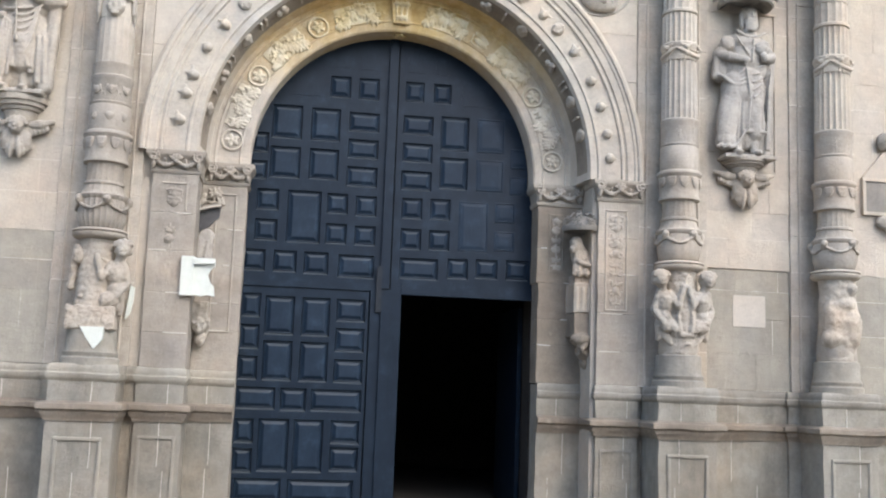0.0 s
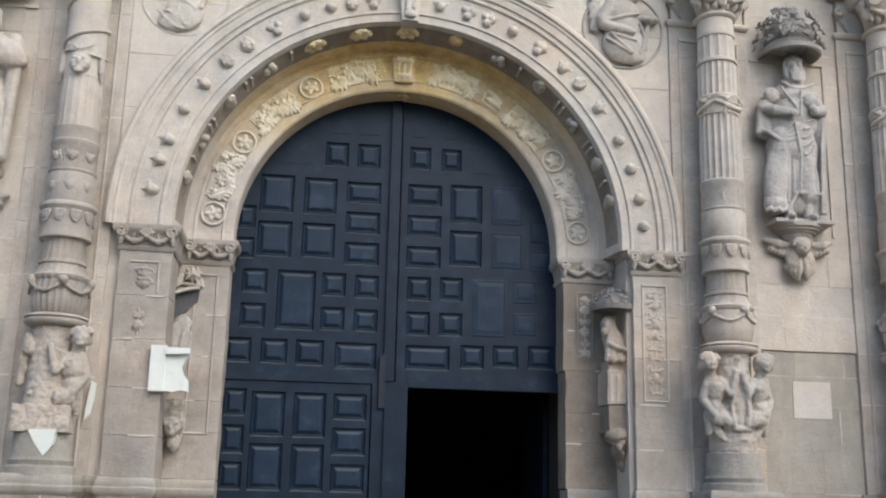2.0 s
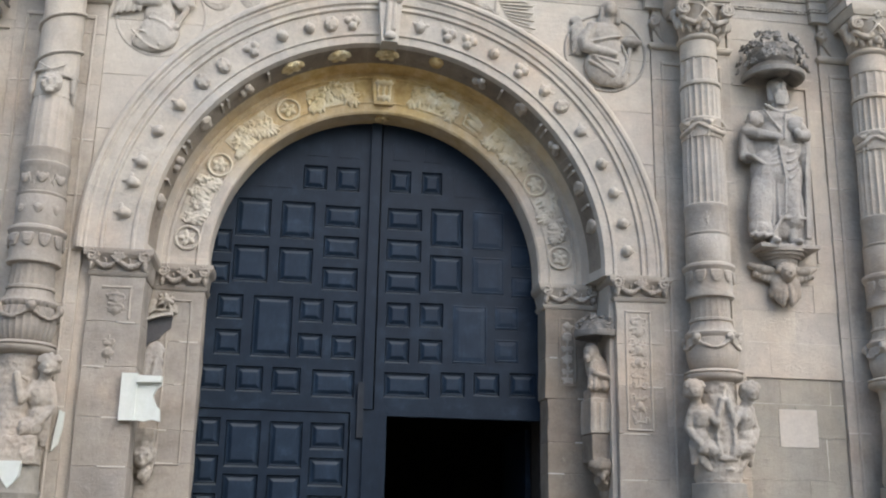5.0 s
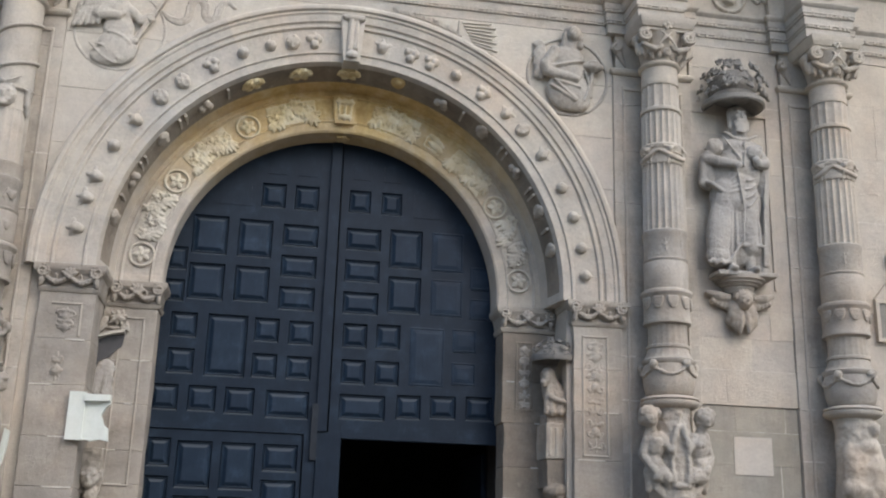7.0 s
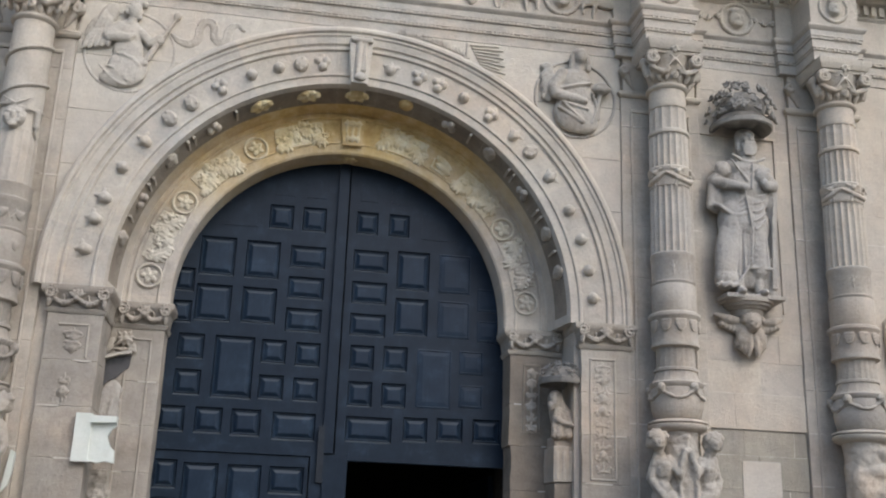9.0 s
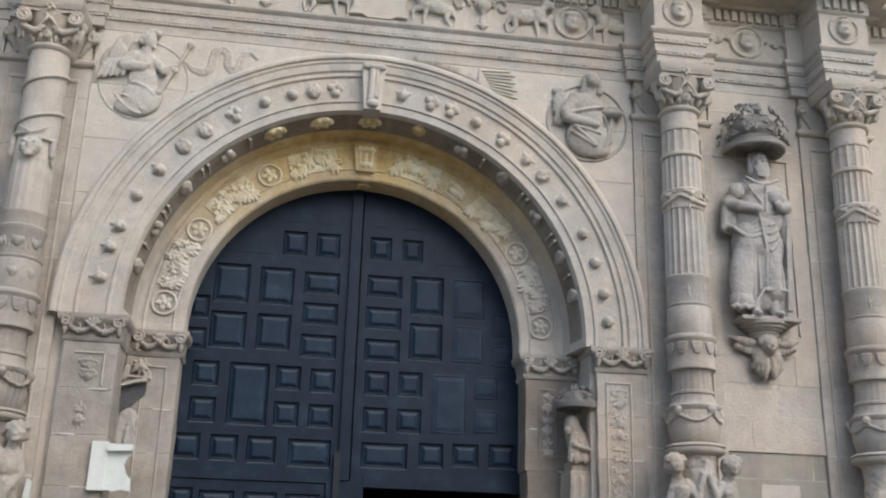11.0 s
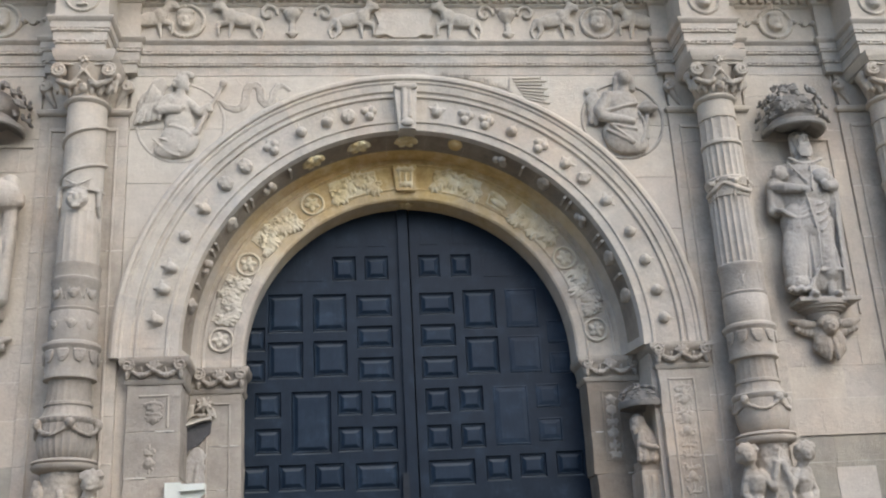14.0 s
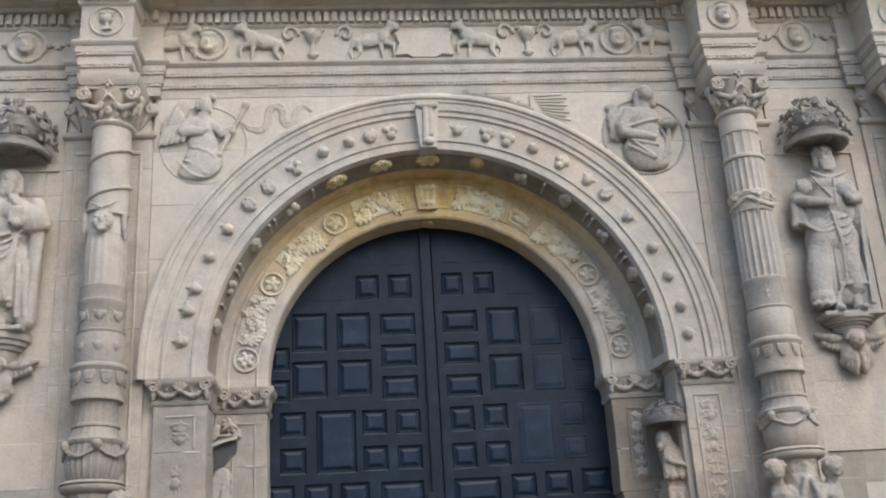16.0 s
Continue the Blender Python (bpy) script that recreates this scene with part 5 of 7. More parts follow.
def flatten(mesh, depth):
    """Presses a relief back towards the wall face."""
    mesh.transform(Matrix.Translation((0, 0.05, 0)) @ Matrix.Diagonal((1, depth, 1, 1)) @ Matrix.Translation((0, -0.05, 0)))
    return mesh


def winged_relief(x, z):
    """Half figure turned in profile, one wing hanging behind it, holding a torch."""
    it = medallion_ring(x, z, 0.44)
    y = -0.01
    # head in profile with curled hair
    it += [("e", (x + 0.01, y - 0.04, z + 0.44), (0.072, 0.065, 0.098)), ("e", (x + 0.08, y - 0.045, z + 0.425), (0.022, 0.02, 0.018)), ("c", (x + 0.055, y - 0.04, z + 0.385), (x + 0.065, y - 0.04, z + 0.365), 0.026, 0.024)]
    it += [("e", (x + 0.02 - 0.085 * math.cos(k * 0.55), y - 0.035, z + 0.455 + 0.085 * math.sin(k * 0.55 - 0.5)), (0.036, 0.05, 0.036)) for k in range(6)]
    it += [("c", (x - 0.0, y - 0.02, z + 0.36), (x - 0.02, y - 0.01, z + 0.27), 0.048, 0.06), ("e", (x - 0.03, y, z + 0.17), (0.145, 0.085, 0.17)), ("e", (x - 0.01, y, z + 0.0), (0.15, 0.085, 0.17)), ("e", (x + 0.0, y, z - 0.20), (0.20, 0.085, 0.20)), ("e", (x - 0.06, y + 0.01, z - 0.30), (0.20, 0.07, 0.11)),
           # near arm folded across the waist, far arm reaching for the torch
           ("c", (x - 0.12, y - 0.04, z + 0.25), (x - 0.21, y - 0.06, z + 0.13), 0.058, 0.062), ("c", (x - 0.21, y - 0.06, z + 0.13), (x - 0.02, y - 0.09, z + 0.115), 0.064, 0.045), ("c", (x - 0.02, y - 0.09, z + 0.115), (x + 0.03, y - 0.085, z + 0.15), 0.034, 0.025),
           ("c", (x + 0.10, y - 0.02, z + 0.20), (x + 0.19, y - 0.04, z + 0.10), 0.05, 0.045), ("c", (x + 0.19, y - 0.04, z + 0.10), (x + 0.29, y - 0.05, z + 0.16), 0.042, 0.034), ("e", (x + 0.30, y - 0.05, z + 0.12), (0.04, 0.035, 0.032)),
           ("c", (x + 0.42, y - 0.015, z + 0.41), (x + 0.17, y - 0.045, z - 0.11), 0.021, 0.027), ("e", (x + 0.43, y - 0.02, z + 0.44), (0.042, 0.035, 0.05), (0, 25, 0)), ("e", (x + 0.16, y - 0.05, z - 0.14), (0.045, 0.035, 0.03))]
    # edge of the drapery and two slack folds
    for k in range(12):
        f = k / 11
        it.append(("e", (x - 0.10 + 0.22 * f, y - 0.078 + 0.02 * abs(f - 0.5), z - 0.06 - 0.11 * f * f), (0.020, 0.018, 0.016)))
        it.append(("e", (x - 0.20 + 0.22 * f, y - 0.062, z - 0.20 - 0.14 * f + 0.03 * math.sin(3.1 * f)), (0.018, 0.018, 0.014)))
        it.append(("e", (x - 0.26 + 0.26 * f, y - 0.045, z - 0.20 - 0.19 * math.sin(1.5 * f)), (0.018, 0.02, 0.015)))
    # the wing: a smooth shoulder, short feathers, then long ones with rounded tips
    it += [("e", (x - 0.25, y + 0.01, z + 0.37), (0.085, 0.05, 0.16), (0, 22, 0)), ("e", (x - 0.33, y + 0.01, z + 0.20), (0.11, 0.05, 0.19), (0, 18, 0))]
    for k in range(5):
        it.append(plume((x - 0.34 + 0.035 * k, z + 0.24, y - 0.025 - 0.004 * k), (x - 0.46 + 0.062 * k, z - 0.045 + 0.012 * k), 0.034, 0.03))
    for k in range(4):
        it.append(plume((x - 0.28 + 0.03 * k, z + 0.42 - 0.04 * k, y - 0.04), (x - 0.36 + 0.045 * k, z + 0.18 + 0.01 * k), 0.032, 0.025))
    return flatten(carve(it, 0.0095, STONE_PALE, 0.004, 22, 1), 0.62)


def robed_relief(x, z):
    """Half figure looking down, a heavy mantle drawn round it, a small basin on a stem beside it."""
    it = medallion_ring(x, z, 0.44)
    y = -0.01
    hx = x + 0.04
    it += [("e", (hx, y - 0.065, z + 0.47), (0.066, 0.07, 0.092)), ("e", (hx, y - 0.02, z + 0.50), (0.094, 0.06, 0.085)), ("e", (hx, y - 0.122, z + 0.45), (0.014, 0.016, 0.024)), ("e", (hx, y - 0.112, z + 0.485), (0.045, 0.014, 0.010)),
           ("c", (hx - 0.085, y - 0.03, z + 0.47), (hx - 0.095, y - 0.02, z + 0.34), 0.03, 0.036), ("c", (hx + 0.085, y - 0.03, z + 0.47), (hx + 0.09, y - 0.02, z + 0.34), 0.03, 0.036),
           ("c", (hx, y - 0.02, z + 0.42), (x + 0.01, y, z + 0.30), 0.05, 0.07), ("e", (x - 0.02, y, z + 0.19), (0.195, 0.09, 0.15)), ("e", (x - 0.02, y, z + 0.03), (0.20, 0.09, 0.20)), ("e", (x + 0.0, y, z - 0.18), (0.245, 0.09, 0.23)), ("e", (x + 0.07, y, z - 0.30), (0.17, 0.07, 0.11)),
           ("c", (x - 0.16, y - 0.03, z + 0.26), (x - 0.26, y - 0.05, z + 0.08), 0.062, 0.066), ("c", (x - 0.24, y - 0.06, z + 0.0), (x + 0.07, y - 0.10, z - 0.07), 0.058, 0.036), ("c", (x - 0.26, y - 0.05, z + 0.08), (x - 0.24, y - 0.06, z + 0.0), 0.066, 0.058),
           ("e", (x + 0.27, y - 0.03, z + 0.11), (0.115, 0.07, 0.055)), ("e", (x + 0.27, y - 0.045, z + 0.155), (0.075, 0.05, 0.028)), ("c", (x + 0.26, y - 0.01, z + 0.07), (x + 0.23, y, z - 0.22), 0.026, 0.032)]
    for k in range(14):
        f = k / 13
        it.append(("e", (x - 0.20 + 0.34 * f, y - 0.092 + 0.03 * abs(f - 0.5), z + 0.06 + 0.09 * f), (0.024, 0.026, 0.018)))
        it.append(("e", (x - 0.17 + 0.27 * f, y - 0.088, z - 0.10 - 0.06 * f), (0.021, 0.025, 0.015)))
        it.append(("e", (x - 0.21 + 0.26 * f, y - 0.078, z - 0.16 - 0.15 * f), (0.021, 0.025, 0.016)))
        it.append(("e", (x - 0.14 + 0.20 * f, y - 0.084, z - 0.13 - 0.17 * f), (0.018, 0.024, 0.014)))
        it.append(("e", (x + 0.16 + 0.05 * math.sin(3.1 * f), y - 0.062, z + 0.05 - 0.34 * f), (0.016, 0.018, 0.018)))
    for k in range(4):
        it.append(plume((x - 0.26, z + 0.36 - 0.03 * k, 0.005 - 0.006 * k), (x - 0.40 + 0.01 * k, z + 0.33 - 0.13 * k), 0.042, 0.035))
    it.append(plume((x - 0.34, z + 0.26, 0.0), (x - 0.30, z - 0.08), 0.06, 0.035))
    return flatten(carve(it, 0.0095, STONE_GREY, 0.004, 22, 1), 0.95)


spandrel = thing("spandrel", (CX, 0.05, 6.3), "smooth sandstone spandrel panel beside the arch", "wall panel", kind="structure")
# squared slabs of the spandrels, cut to the arch
for s in (-1, 1):
    zs = [4.10, 4.62, 5.22, 5.80, 6.40, 7.01]
    for z0, z1 in zip(zs, zs[1:]):
        cut = lambda z: math.sqrt(max((R_OUT - 0.06) ** 2 - (z - CZ) ** 2, 0.0)) if z < CZ + R_OUT - 0.06 else 0.0
        steps = [z0 + (z1 - z0) * k / 8 for k in range(9)]
        edge = [(CX + s * cut(z), z) for z in steps]
        far = 2.79 if s > 0 else -2.87
        edge = [(max(min(x, 2.785), -2.865), z) for x, z in edge]
        pts = edge + [(far, z1 - 0.003), (far, z0 + 0.003)]
        pts = [(x, min(z, z1 - 0.003)) for x, z in pts]
        part("stone", prism(pts, "y", 0.035, 0.2), STONE_PALE, spandrel)
tagged(link_mesh("medallion", winged_relief(-2.36, 6.47)), "weathered relief medallion with a winged half figure", "medallion", "spandrel medallions")
tagged(link_mesh("medallion", robed_relief(2.29, 6.46)), "dark weathered relief medallion with a robed half figure", "medallion", "spandrel medallions")
band = []
turns = [(-1.98, 6.71), (-1.89, 6.64), (-1.78, 6.62), (-1.70, 6.69), (-1.69, 6.82), (-1.63, 6.90), (-1.56, 6.85), (-1.55, 6.74), (-1.49, 6.67), (-1.42, 6.71), (-1.40, 6.82), (-1.34, 6.89), (-1.25, 6.83)]
for i in range(len(turns) - 1):
    p0, p1, p2, p3 = (Vector(turns[min(max(i + k, 0), len(turns) - 1)]) for k in (-1, 0, 1, 2))
    for k in range(9):
        f = k / 9
        p = 0.5 * (2 * p1 + (p2 - p0) * f + (2 * p0 - 5 * p1 + 4 * p2 - p3) * f * f + (3 * p1 - p0 - 3 * p2 + p3) * f ** 3)
        w = 0.046 * min(1.0, 0.35 + (i + f) * 0.35, 0.3 + (12 - i - f) * 0.3)
        band.append(("e", (p.x, 0.034, p.y), (w, 0.024, w)))
        side = (p2 - p1).orthogonal().normalized() * w * 0.85
        band.append(("e", (p.x + side.x, 0.028, p.y + side.y), (0.013, 0.030, 0.013)))
tagged(link_mesh("scroll_relief", flatten(carve(band, 0.010, STONE_PALE, 0.004, 20), 0.7)), "carved ribbon scroll curling along the spandrel", "relief")
rays = thing("ray_relief", (1.3, 0.03, 6.85), "thin carved rays and signs beside the arch crown", "relief")
for k in range(9):
    z, fall = 6.975 - 0.034 * k, 0.010 * k
    x0, x1 = 1.13 + 0.018 * k, 1.42 + (0.05 if k % 2 else 0.0) + 0.004 * k
    part("ray", prism([(x0, z), (x1, z - fall + 0.003), (x1 + 0.02, z - fall), (x1, z - fall - 0.003), (x0, z - 0.017)], "y", 0.016, 0.04), STONE_PALE, rays)
r = random.Random(9)
for k in range(34):
    x = 0.36 + 0.72 * k / 33
    top_z = min(CZ + math.sqrt((R_OUT + 0.04) ** 2 - (x - CX) ** 2) + 0.05, 6.99)
    hgt = r.uniform(0.03, 0.07)
    part("sign_bar", prism([(x, top_z), (x + 0.012, top_z), (x + 0.012 + r.uniform(-0.02, 0.02), top_z + hgt), (x + r.uniform(-0.02, 0.02), top_z + hgt)], "y", 0.02, 0.04), STONE_RED, rays)
part("sign_bar", boxes((1.085, 1.10, 0.015, 0.04, 6.78, 6.98), (1.06, 1.125, 0.016, 0.039, 6.80, 6.815)), STONE_RED, rays)


# ---- frieze carvings ----
def beast():
    """A small prancing carved beast, facing right, on y = 0."""
    it = [("e", (0, -0.01, 0), (0.15, 0.05, 0.065), (0, -8, 0)), ("e", (0.12, -0.015, 0.035), (0.075, 0.055, 0.075)), ("c", (0.14, -0.02, 0.06), (0.20, -0.03, 0.12), 0.045, 0.04), ("e", (0.235, -0.035, 0.125), (0.06, 0.04, 0.038), (0, 25, 0)), ("e", (0.19, -0.03, 0.16), (0.035, 0.03, 0.03)),
          ("c", (0.13, -0.02, -0.02), (0.23, -0.02, -0.05), 0.03, 0.02), ("c", (0.23, -0.02, -0.05), (0.22, -0.02, -0.14), 0.02, 0.016), ("c", (0.10, -0.01, -0.03), (0.12, -0.01, -0.16), 0.028, 0.017),
          ("c", (-0.12, -0.01, -0.02), (-0.10, -0.01, -0.10), 0.04, 0.024), ("c", (-0.10, -0.01, -0.10), (-0.15, -0.01, -0.17), 0.024, 0.016), ("c", (-0.14, 0, 0.0), (-0.2, 0, -0.09), 0.034, 0.02), ("c", (-0.2, 0, -0.09), (-0.18, 0, -0.165), 0.02, 0.015)]
    for k in range(16):
        a = 0.42 * k
        q = 0.085 * (1 - k / 20)
        it.append(("e", (-0.24 - q * math.cos(a), 0, 0.07 + q * math.sin(a)), (0.02, 0.028, 0.02)))
    return carve(it, 0.010, STONE_PALE, 0.005, 25)


def face_disc(radius):
    it = [("e", (0, 0.01, 0), (radius * 0.95, 0.02, radius * 0.95))]
    for k in range(30):
        a = 2 * math.pi * k / 30
        it.append(("e", (radius * math.cos(a), -0.005, radius * math.sin(a)), (0.022, 0.03, 0.022)))
    it += [("e", (0, -0.03, 0), (radius * 0.5, 0.05, radius * 0.62)), ("e", (0, -0.08, -0.01), (0.018, 0.02, 0.03)), ("e", (0, -0.06, -radius * 0.42), (radius * 0.3, 0.03, radius * 0.16)), ("e", (0, -0.05, radius * 0.45), (radius * 0.5, 0.04, radius * 0.22))]
    return carve(it, 0.010, STONE_PALE, 0.004, 25)


def urn():
    it = [("c", (0, 0, -0.16), (0, 0, -0.02), 0.045, 0.03), ("c", (0, -0.005, 0.0), (0, -0.005, 0.09), 0.035, 0.085), ("c", (-0.105, -0.01, 0.15), (0.105, -0.01, 0.15), 0.026, 0.026), ("c", (-0.085, -0.01, 0.095), (0.085, -0.01, 0.095), 0.016, 0.016), ("e", (0, -0.01, -0.15), (0.07, 0.035, 0.025))]
    return carve(it, 0.010, STONE_PALE, 0.004, 25)


beast_mesh, disc_mesh, urn_mesh = beast(), face_disc(0.165), urn()
curl_mesh = leafy(77, 0.42, 0.30, 3, STONE_PALE, 0.035)
FZ, FY = 7.645, 0.005
for x, s in ((-0.60, 1), (0.60, -1), (-1.74, -1), (1.60, 1), (-2.72, 1), (2.62, -1)):
    tagged(link_mesh("carved_beast", beast_mesh, at=at(x, FY - 0.01, FZ + 0.01, s * 1.12, 1.28)), "small carved stone beast prancing on the frieze", "relief", "frieze beasts")
for x, y in ((-2.33, FY), (2.13, FY), (COL_X - 0.045, -0.455), (COL2_X - 0.06, -0.455), (4.17, FY), (-4.22, FY)):
    tagged(link_mesh("face_medallion", disc_mesh, at=at(x, y, FZ, 1.14 if y > -0.1 else 1.0)), "round carved medallion with a worn head on the frieze", "medallion", "frieze medallions")
vase_disc = carve([("e", (0.165 * math.cos(0.2094 * k), -0.005, 0.165 * math.sin(0.2094 * k)), (0.02, 0.028, 0.02)) for k in range(30)] + [("e", (0, -0.015, 0.02), (0.068, 0.05, 0.055)), ("c", (-0.06, -0.03, 0.085), (0.06, -0.03, 0.085), 0.022, 0.022), ("c", (-0.062, -0.04, 0.045), (0.062, -0.04, 0.045), 0.013, 0.013), ("c", (-0.058, -0.04, 0.0), (0.058, -0.04, 0.0), 0.013, 0.013), ("c", (0, -0.015, -0.03), (0, -0.015, -0.07), 0.026, 0.02), ("c", (-0.045, -0.02, -0.095), (0.045, -0.02, -0.095), 0.02, 0.02)], 0.009, STONE_PALE, 0.003, 25)
tagged(link_mesh("vase_medallion", vase_disc, at=at(-COL_X - 0.06, -0.455, FZ)), "round carved medallion holding a banded vase", "medallion", "frieze medallions")
for x in (-1.22, 1.12):
    tagged(link_mesh("carved_urn", urn_mesh, at=at(x, FY, FZ)), "carved stone urn on the frieze", "relief", "frieze urns")
for x, s in ((3.84, 1), (4.50, -1), (-3.88, 1), (-4.55, 1)):
    tagged(link_mesh("carved_scroll", curl_mesh, at=at(x, FY, FZ, s * 0.75, 0.95)), "carved leaf scroll on the frieze", "relief", "frieze scrolls")
tablet = bmesh.new()
prism([(-0.33, 7.74), (-0.22, 7.73), (-0.02, 7.755), (0.18, 7.73), (0.29, 7.74), (0.25, 7.60), (0.29, 7.46), (0.17, 7.47), (0.10, 7.43), (-0.14, 7.43), (-0.21, 7.47), (-0.33, 7.46), (-0.29, 7.60)], "y", -0.045, 0.02, tablet)
tagged(part("tablet", tablet, STONE_PALE, bevel=0.012), "blank carved stone tablet in the frieze's middle", "tablet")


# ---- statues with canopies and consoles ----
def statue(x, z0, wide, tall, mat, veil=False):
    """A robed standing stone figure as one plain mesh."""
    y = -0.10
    hx = x + 0.02

    def P(dx, dy, dz):
        return (x + dx, y + dy, z0 + dz)

    # head: broad face, cap of hair, full beard
    it = [("e", (hx, y - 0.035, z0 + 1.53), (0.085, 0.092, 0.105)), ("e", (hx, y + 0.005, z0 + 1.585), (0.108, 0.105, 0.08)), ("e", (hx, y - 0.13, z0 + 1.525), (0.016, 0.022, 0.028)), ("e", (hx, y - 0.118, z0 + 1.565), (0.058, 0.016, 0.012)),
          ("e", (hx, y - 0.095, z0 + 1.43), (0.078, 0.055, 0.085)), ("e", (hx - 0.03, y - 0.105, z0 + 1.38), (0.035, 0.04, 0.055)), ("e", (hx + 0.03, y - 0.105, z0 + 1.385), (0.035, 0.04, 0.055)), ("e", (hx, y - 0.135, z0 + 1.475), (0.042, 0.018, 0.014)),
          ("c", (hx - 0.092, y + 0.01, z0 + 1.57), (hx - 0.095, y + 0.01, z0 + 1.43), 0.032, 0.036), ("c", (hx + 0.092, y + 0.01, z0 + 1.57), (hx + 0.095, y + 0.01, z0 + 1.43), 0.032, 0.036),
          ("c", (hx, y, z0 + 1.42), P(0.01, 0, 1.32), 0.08, 0.11),
          # trunk, hips and the two legs under the cloth
          ("e", P(0, 0, 1.20), (0.25 + wide, 0.14, 0.16)), ("e", P(0, 0, 1.0), (0.22 + wide, 0.135, 0.22)), ("e", P(-0.02, 0, 0.72), (0.23 + wide, 0.135, 0.26)), ("e", P(0.0, 0.03, 0.50), (0.30, 0.11, 0.46)), ("e", P(0.0, 0.05, 0.95), (0.36, 0.10, 0.40)), ("e", P(0.0, 0.04, 0.28), (0.27, 0.09, 0.26)),
          ("e", P(-0.185, -0.03, 0.46), (0.15, 0.135, 0.46), (0, 5, 0)), ("e", P(-0.22, -0.045, 0.21), (0.135, 0.12, 0.17)),
          # the arm bent across the waist, a puffed sleeve above it
          ("e", P(-0.22 - wide, -0.02, 1.27), (0.10, 0.09, 0.08)), ("c", P(-0.27 - wide, -0.02, 1.27), P(-0.34 - wide, -0.05, 1.08), 0.075, 0.07), ("c", P(-0.34 - wide, -0.05, 1.08), P(-0.12, -0.18, 1.04), 0.066, 0.04), ("e", P(-0.09, -0.19, 1.03), (0.055, 0.042, 0.045)),
          # the arm that holds a book under the mantle
          ("c", P(0.24 + wide, -0.02, 1.27), P(0.31 + wide, -0.06, 1.06), 0.075, 0.07), ("c", P(0.31 + wide, -0.06, 1.06), P(0.17, -0.16, 1.03), 0.062, 0.045), ("e", P(0.16, -0.17, 1.03), (0.055, 0.045, 0.05)),
          ("b", P(0.08, -0.19, 1.03), P(0.24, -0.12, 1.20)),
          ("c", P(-0.06, -0.185, 1.10), P(-0.03, -0.165, 0.55), 0.015, 0.017),
          # mantle: loop below the bent arm, long fall on the other side
          ("c", P(-0.35 - wide, -0.03, 1.06), P(-0.34 - wide, -0.02, 0.84), 0.045, 0.05), ("c", P(-0.34 - wide, -0.02, 0.84), P(-0.20, -0.10, 0.83), 0.05, 0.045), ("e", P(-0.28 - wide, 0.02, 0.96), (0.08, 0.08, 0.16)),
          ("c", P(0.27 + wide, -0.03, 1.02), P(0.25 + wide, 0.0, 0.55), 0.07, 0.075), ("c", P(0.25 + wide, 0.0, 0.55), P(0.22 + wide, -0.01, 0.08), 0.075, 0.085), ("e", P(0.22, 0.0, 0.42), (0.11, 0.10, 0.38)),
          # gathered hem over the straight leg, tunic hem, shins and feet
          ("e", P(-0.24, -0.06, 0.14), (0.125, 0.10, 0.05), (0, 12, 0)), ("c", P(-0.34, -0.10, 0.15), P(-0.16, -0.13, 0.10), 0.03, 0.03),
          ("c", P(0.02, -0.02, 0.55), P(0.03, -0.02, 0.32), 0.14, 0.125), ("c", P(-0.09, -0.11, 0.27), P(0.14, -0.11, 0.27), 0.022, 0.022),
          ("c", P(0.05, -0.01, 0.35), P(0.06, -0.03, 0.05), 0.062, 0.045), ("e", P(0.07, -0.10, 0.035), (0.05, 0.10, 0.036)), ("c", P(-0.12, -0.01, 0.30), P(-0.13, -0.04, 0.05), 0.06, 0.045), ("e", P(-0.15, -0.12, 0.035), (0.052, 0.10, 0.036)),
          ("b", P(-0.30, -0.16, -0.03), P(0.28, 0.18, 0.015))]

    def fold(p, q, sag, r0, r1):
        for k in range(33):
            f = k / 32
            it.append(("e", P(p[0] + (q[0] - p[0]) * f, p[1] + (q[1] - p[1]) * f, p[2] + (q[2] - p[2]) * f - sag * math.sin(math.pi * f)), (r0 + (r1 - r0) * f,) * 3))

    # slack folds fanning from the held mantle, straight ones down the fall
    for k in range(6):
        fold((0.20 - 0.01 * k, -0.125, 0.96 - 0.055 * k), (-0.08 + 0.025 * k, -0.135, 0.84 - 0.085 * k), 0.05, 0.016, 0.018)
    for k in range(4):
        fold((-0.17 + 0.03 * k, -0.14, 0.80 - 0.02 * k), (-0.29 + 0.065 * k, -0.135, 0.17), -0.02 + 0.02 * k, 0.012, 0.018)
    for k in range(3):
        fold((0.12 + 0.06 * k, -0.09, 0.62), (0.13 + 0.075 * k, -0.085, 0.12 + 0.10 * (k == 0)), 0, 0.016, 0.026)
        fold((-0.14 + 0.11 * k, -0.12, 1.32), (-0.09 + 0.07 * k, -0.125, 1.12), 0.0, 0.014, 0.014)
        fold((-0.05 + 0.05 * k, -0.12, 0.50), (-0.06 + 0.08 * k, -0.13, 0.29), 0, 0.012, 0.018)
    fold((-0.20, -0.12, 1.30), (0.20, -0.12, 1.30), 0.06, 0.016, 0.016)
    fold((-0.18, -0.135, 0.90), (0.10, -0.14, 0.93), 0.01, 0.017, 0.017)
    if veil:
        it += [("e", (x + 0.25, y - 0.05, z0 + 1.10), (0.22, 0.14, 0.16), (0, 25, 0)), ("c", (x + 0.10, y - 0.1, z0 + 1.30), (x + 0.42, y - 0.08, z0 + 1.02), 0.06, 0.05), ("c", (x + 0.36, y - 0.05, z0 + 1.0), (x + 0.30, y - 0.03, z0 + 0.1), 0.05, 0.06)]
    me = carve(it, 0.0095, mat, 0.004, 16, 2)
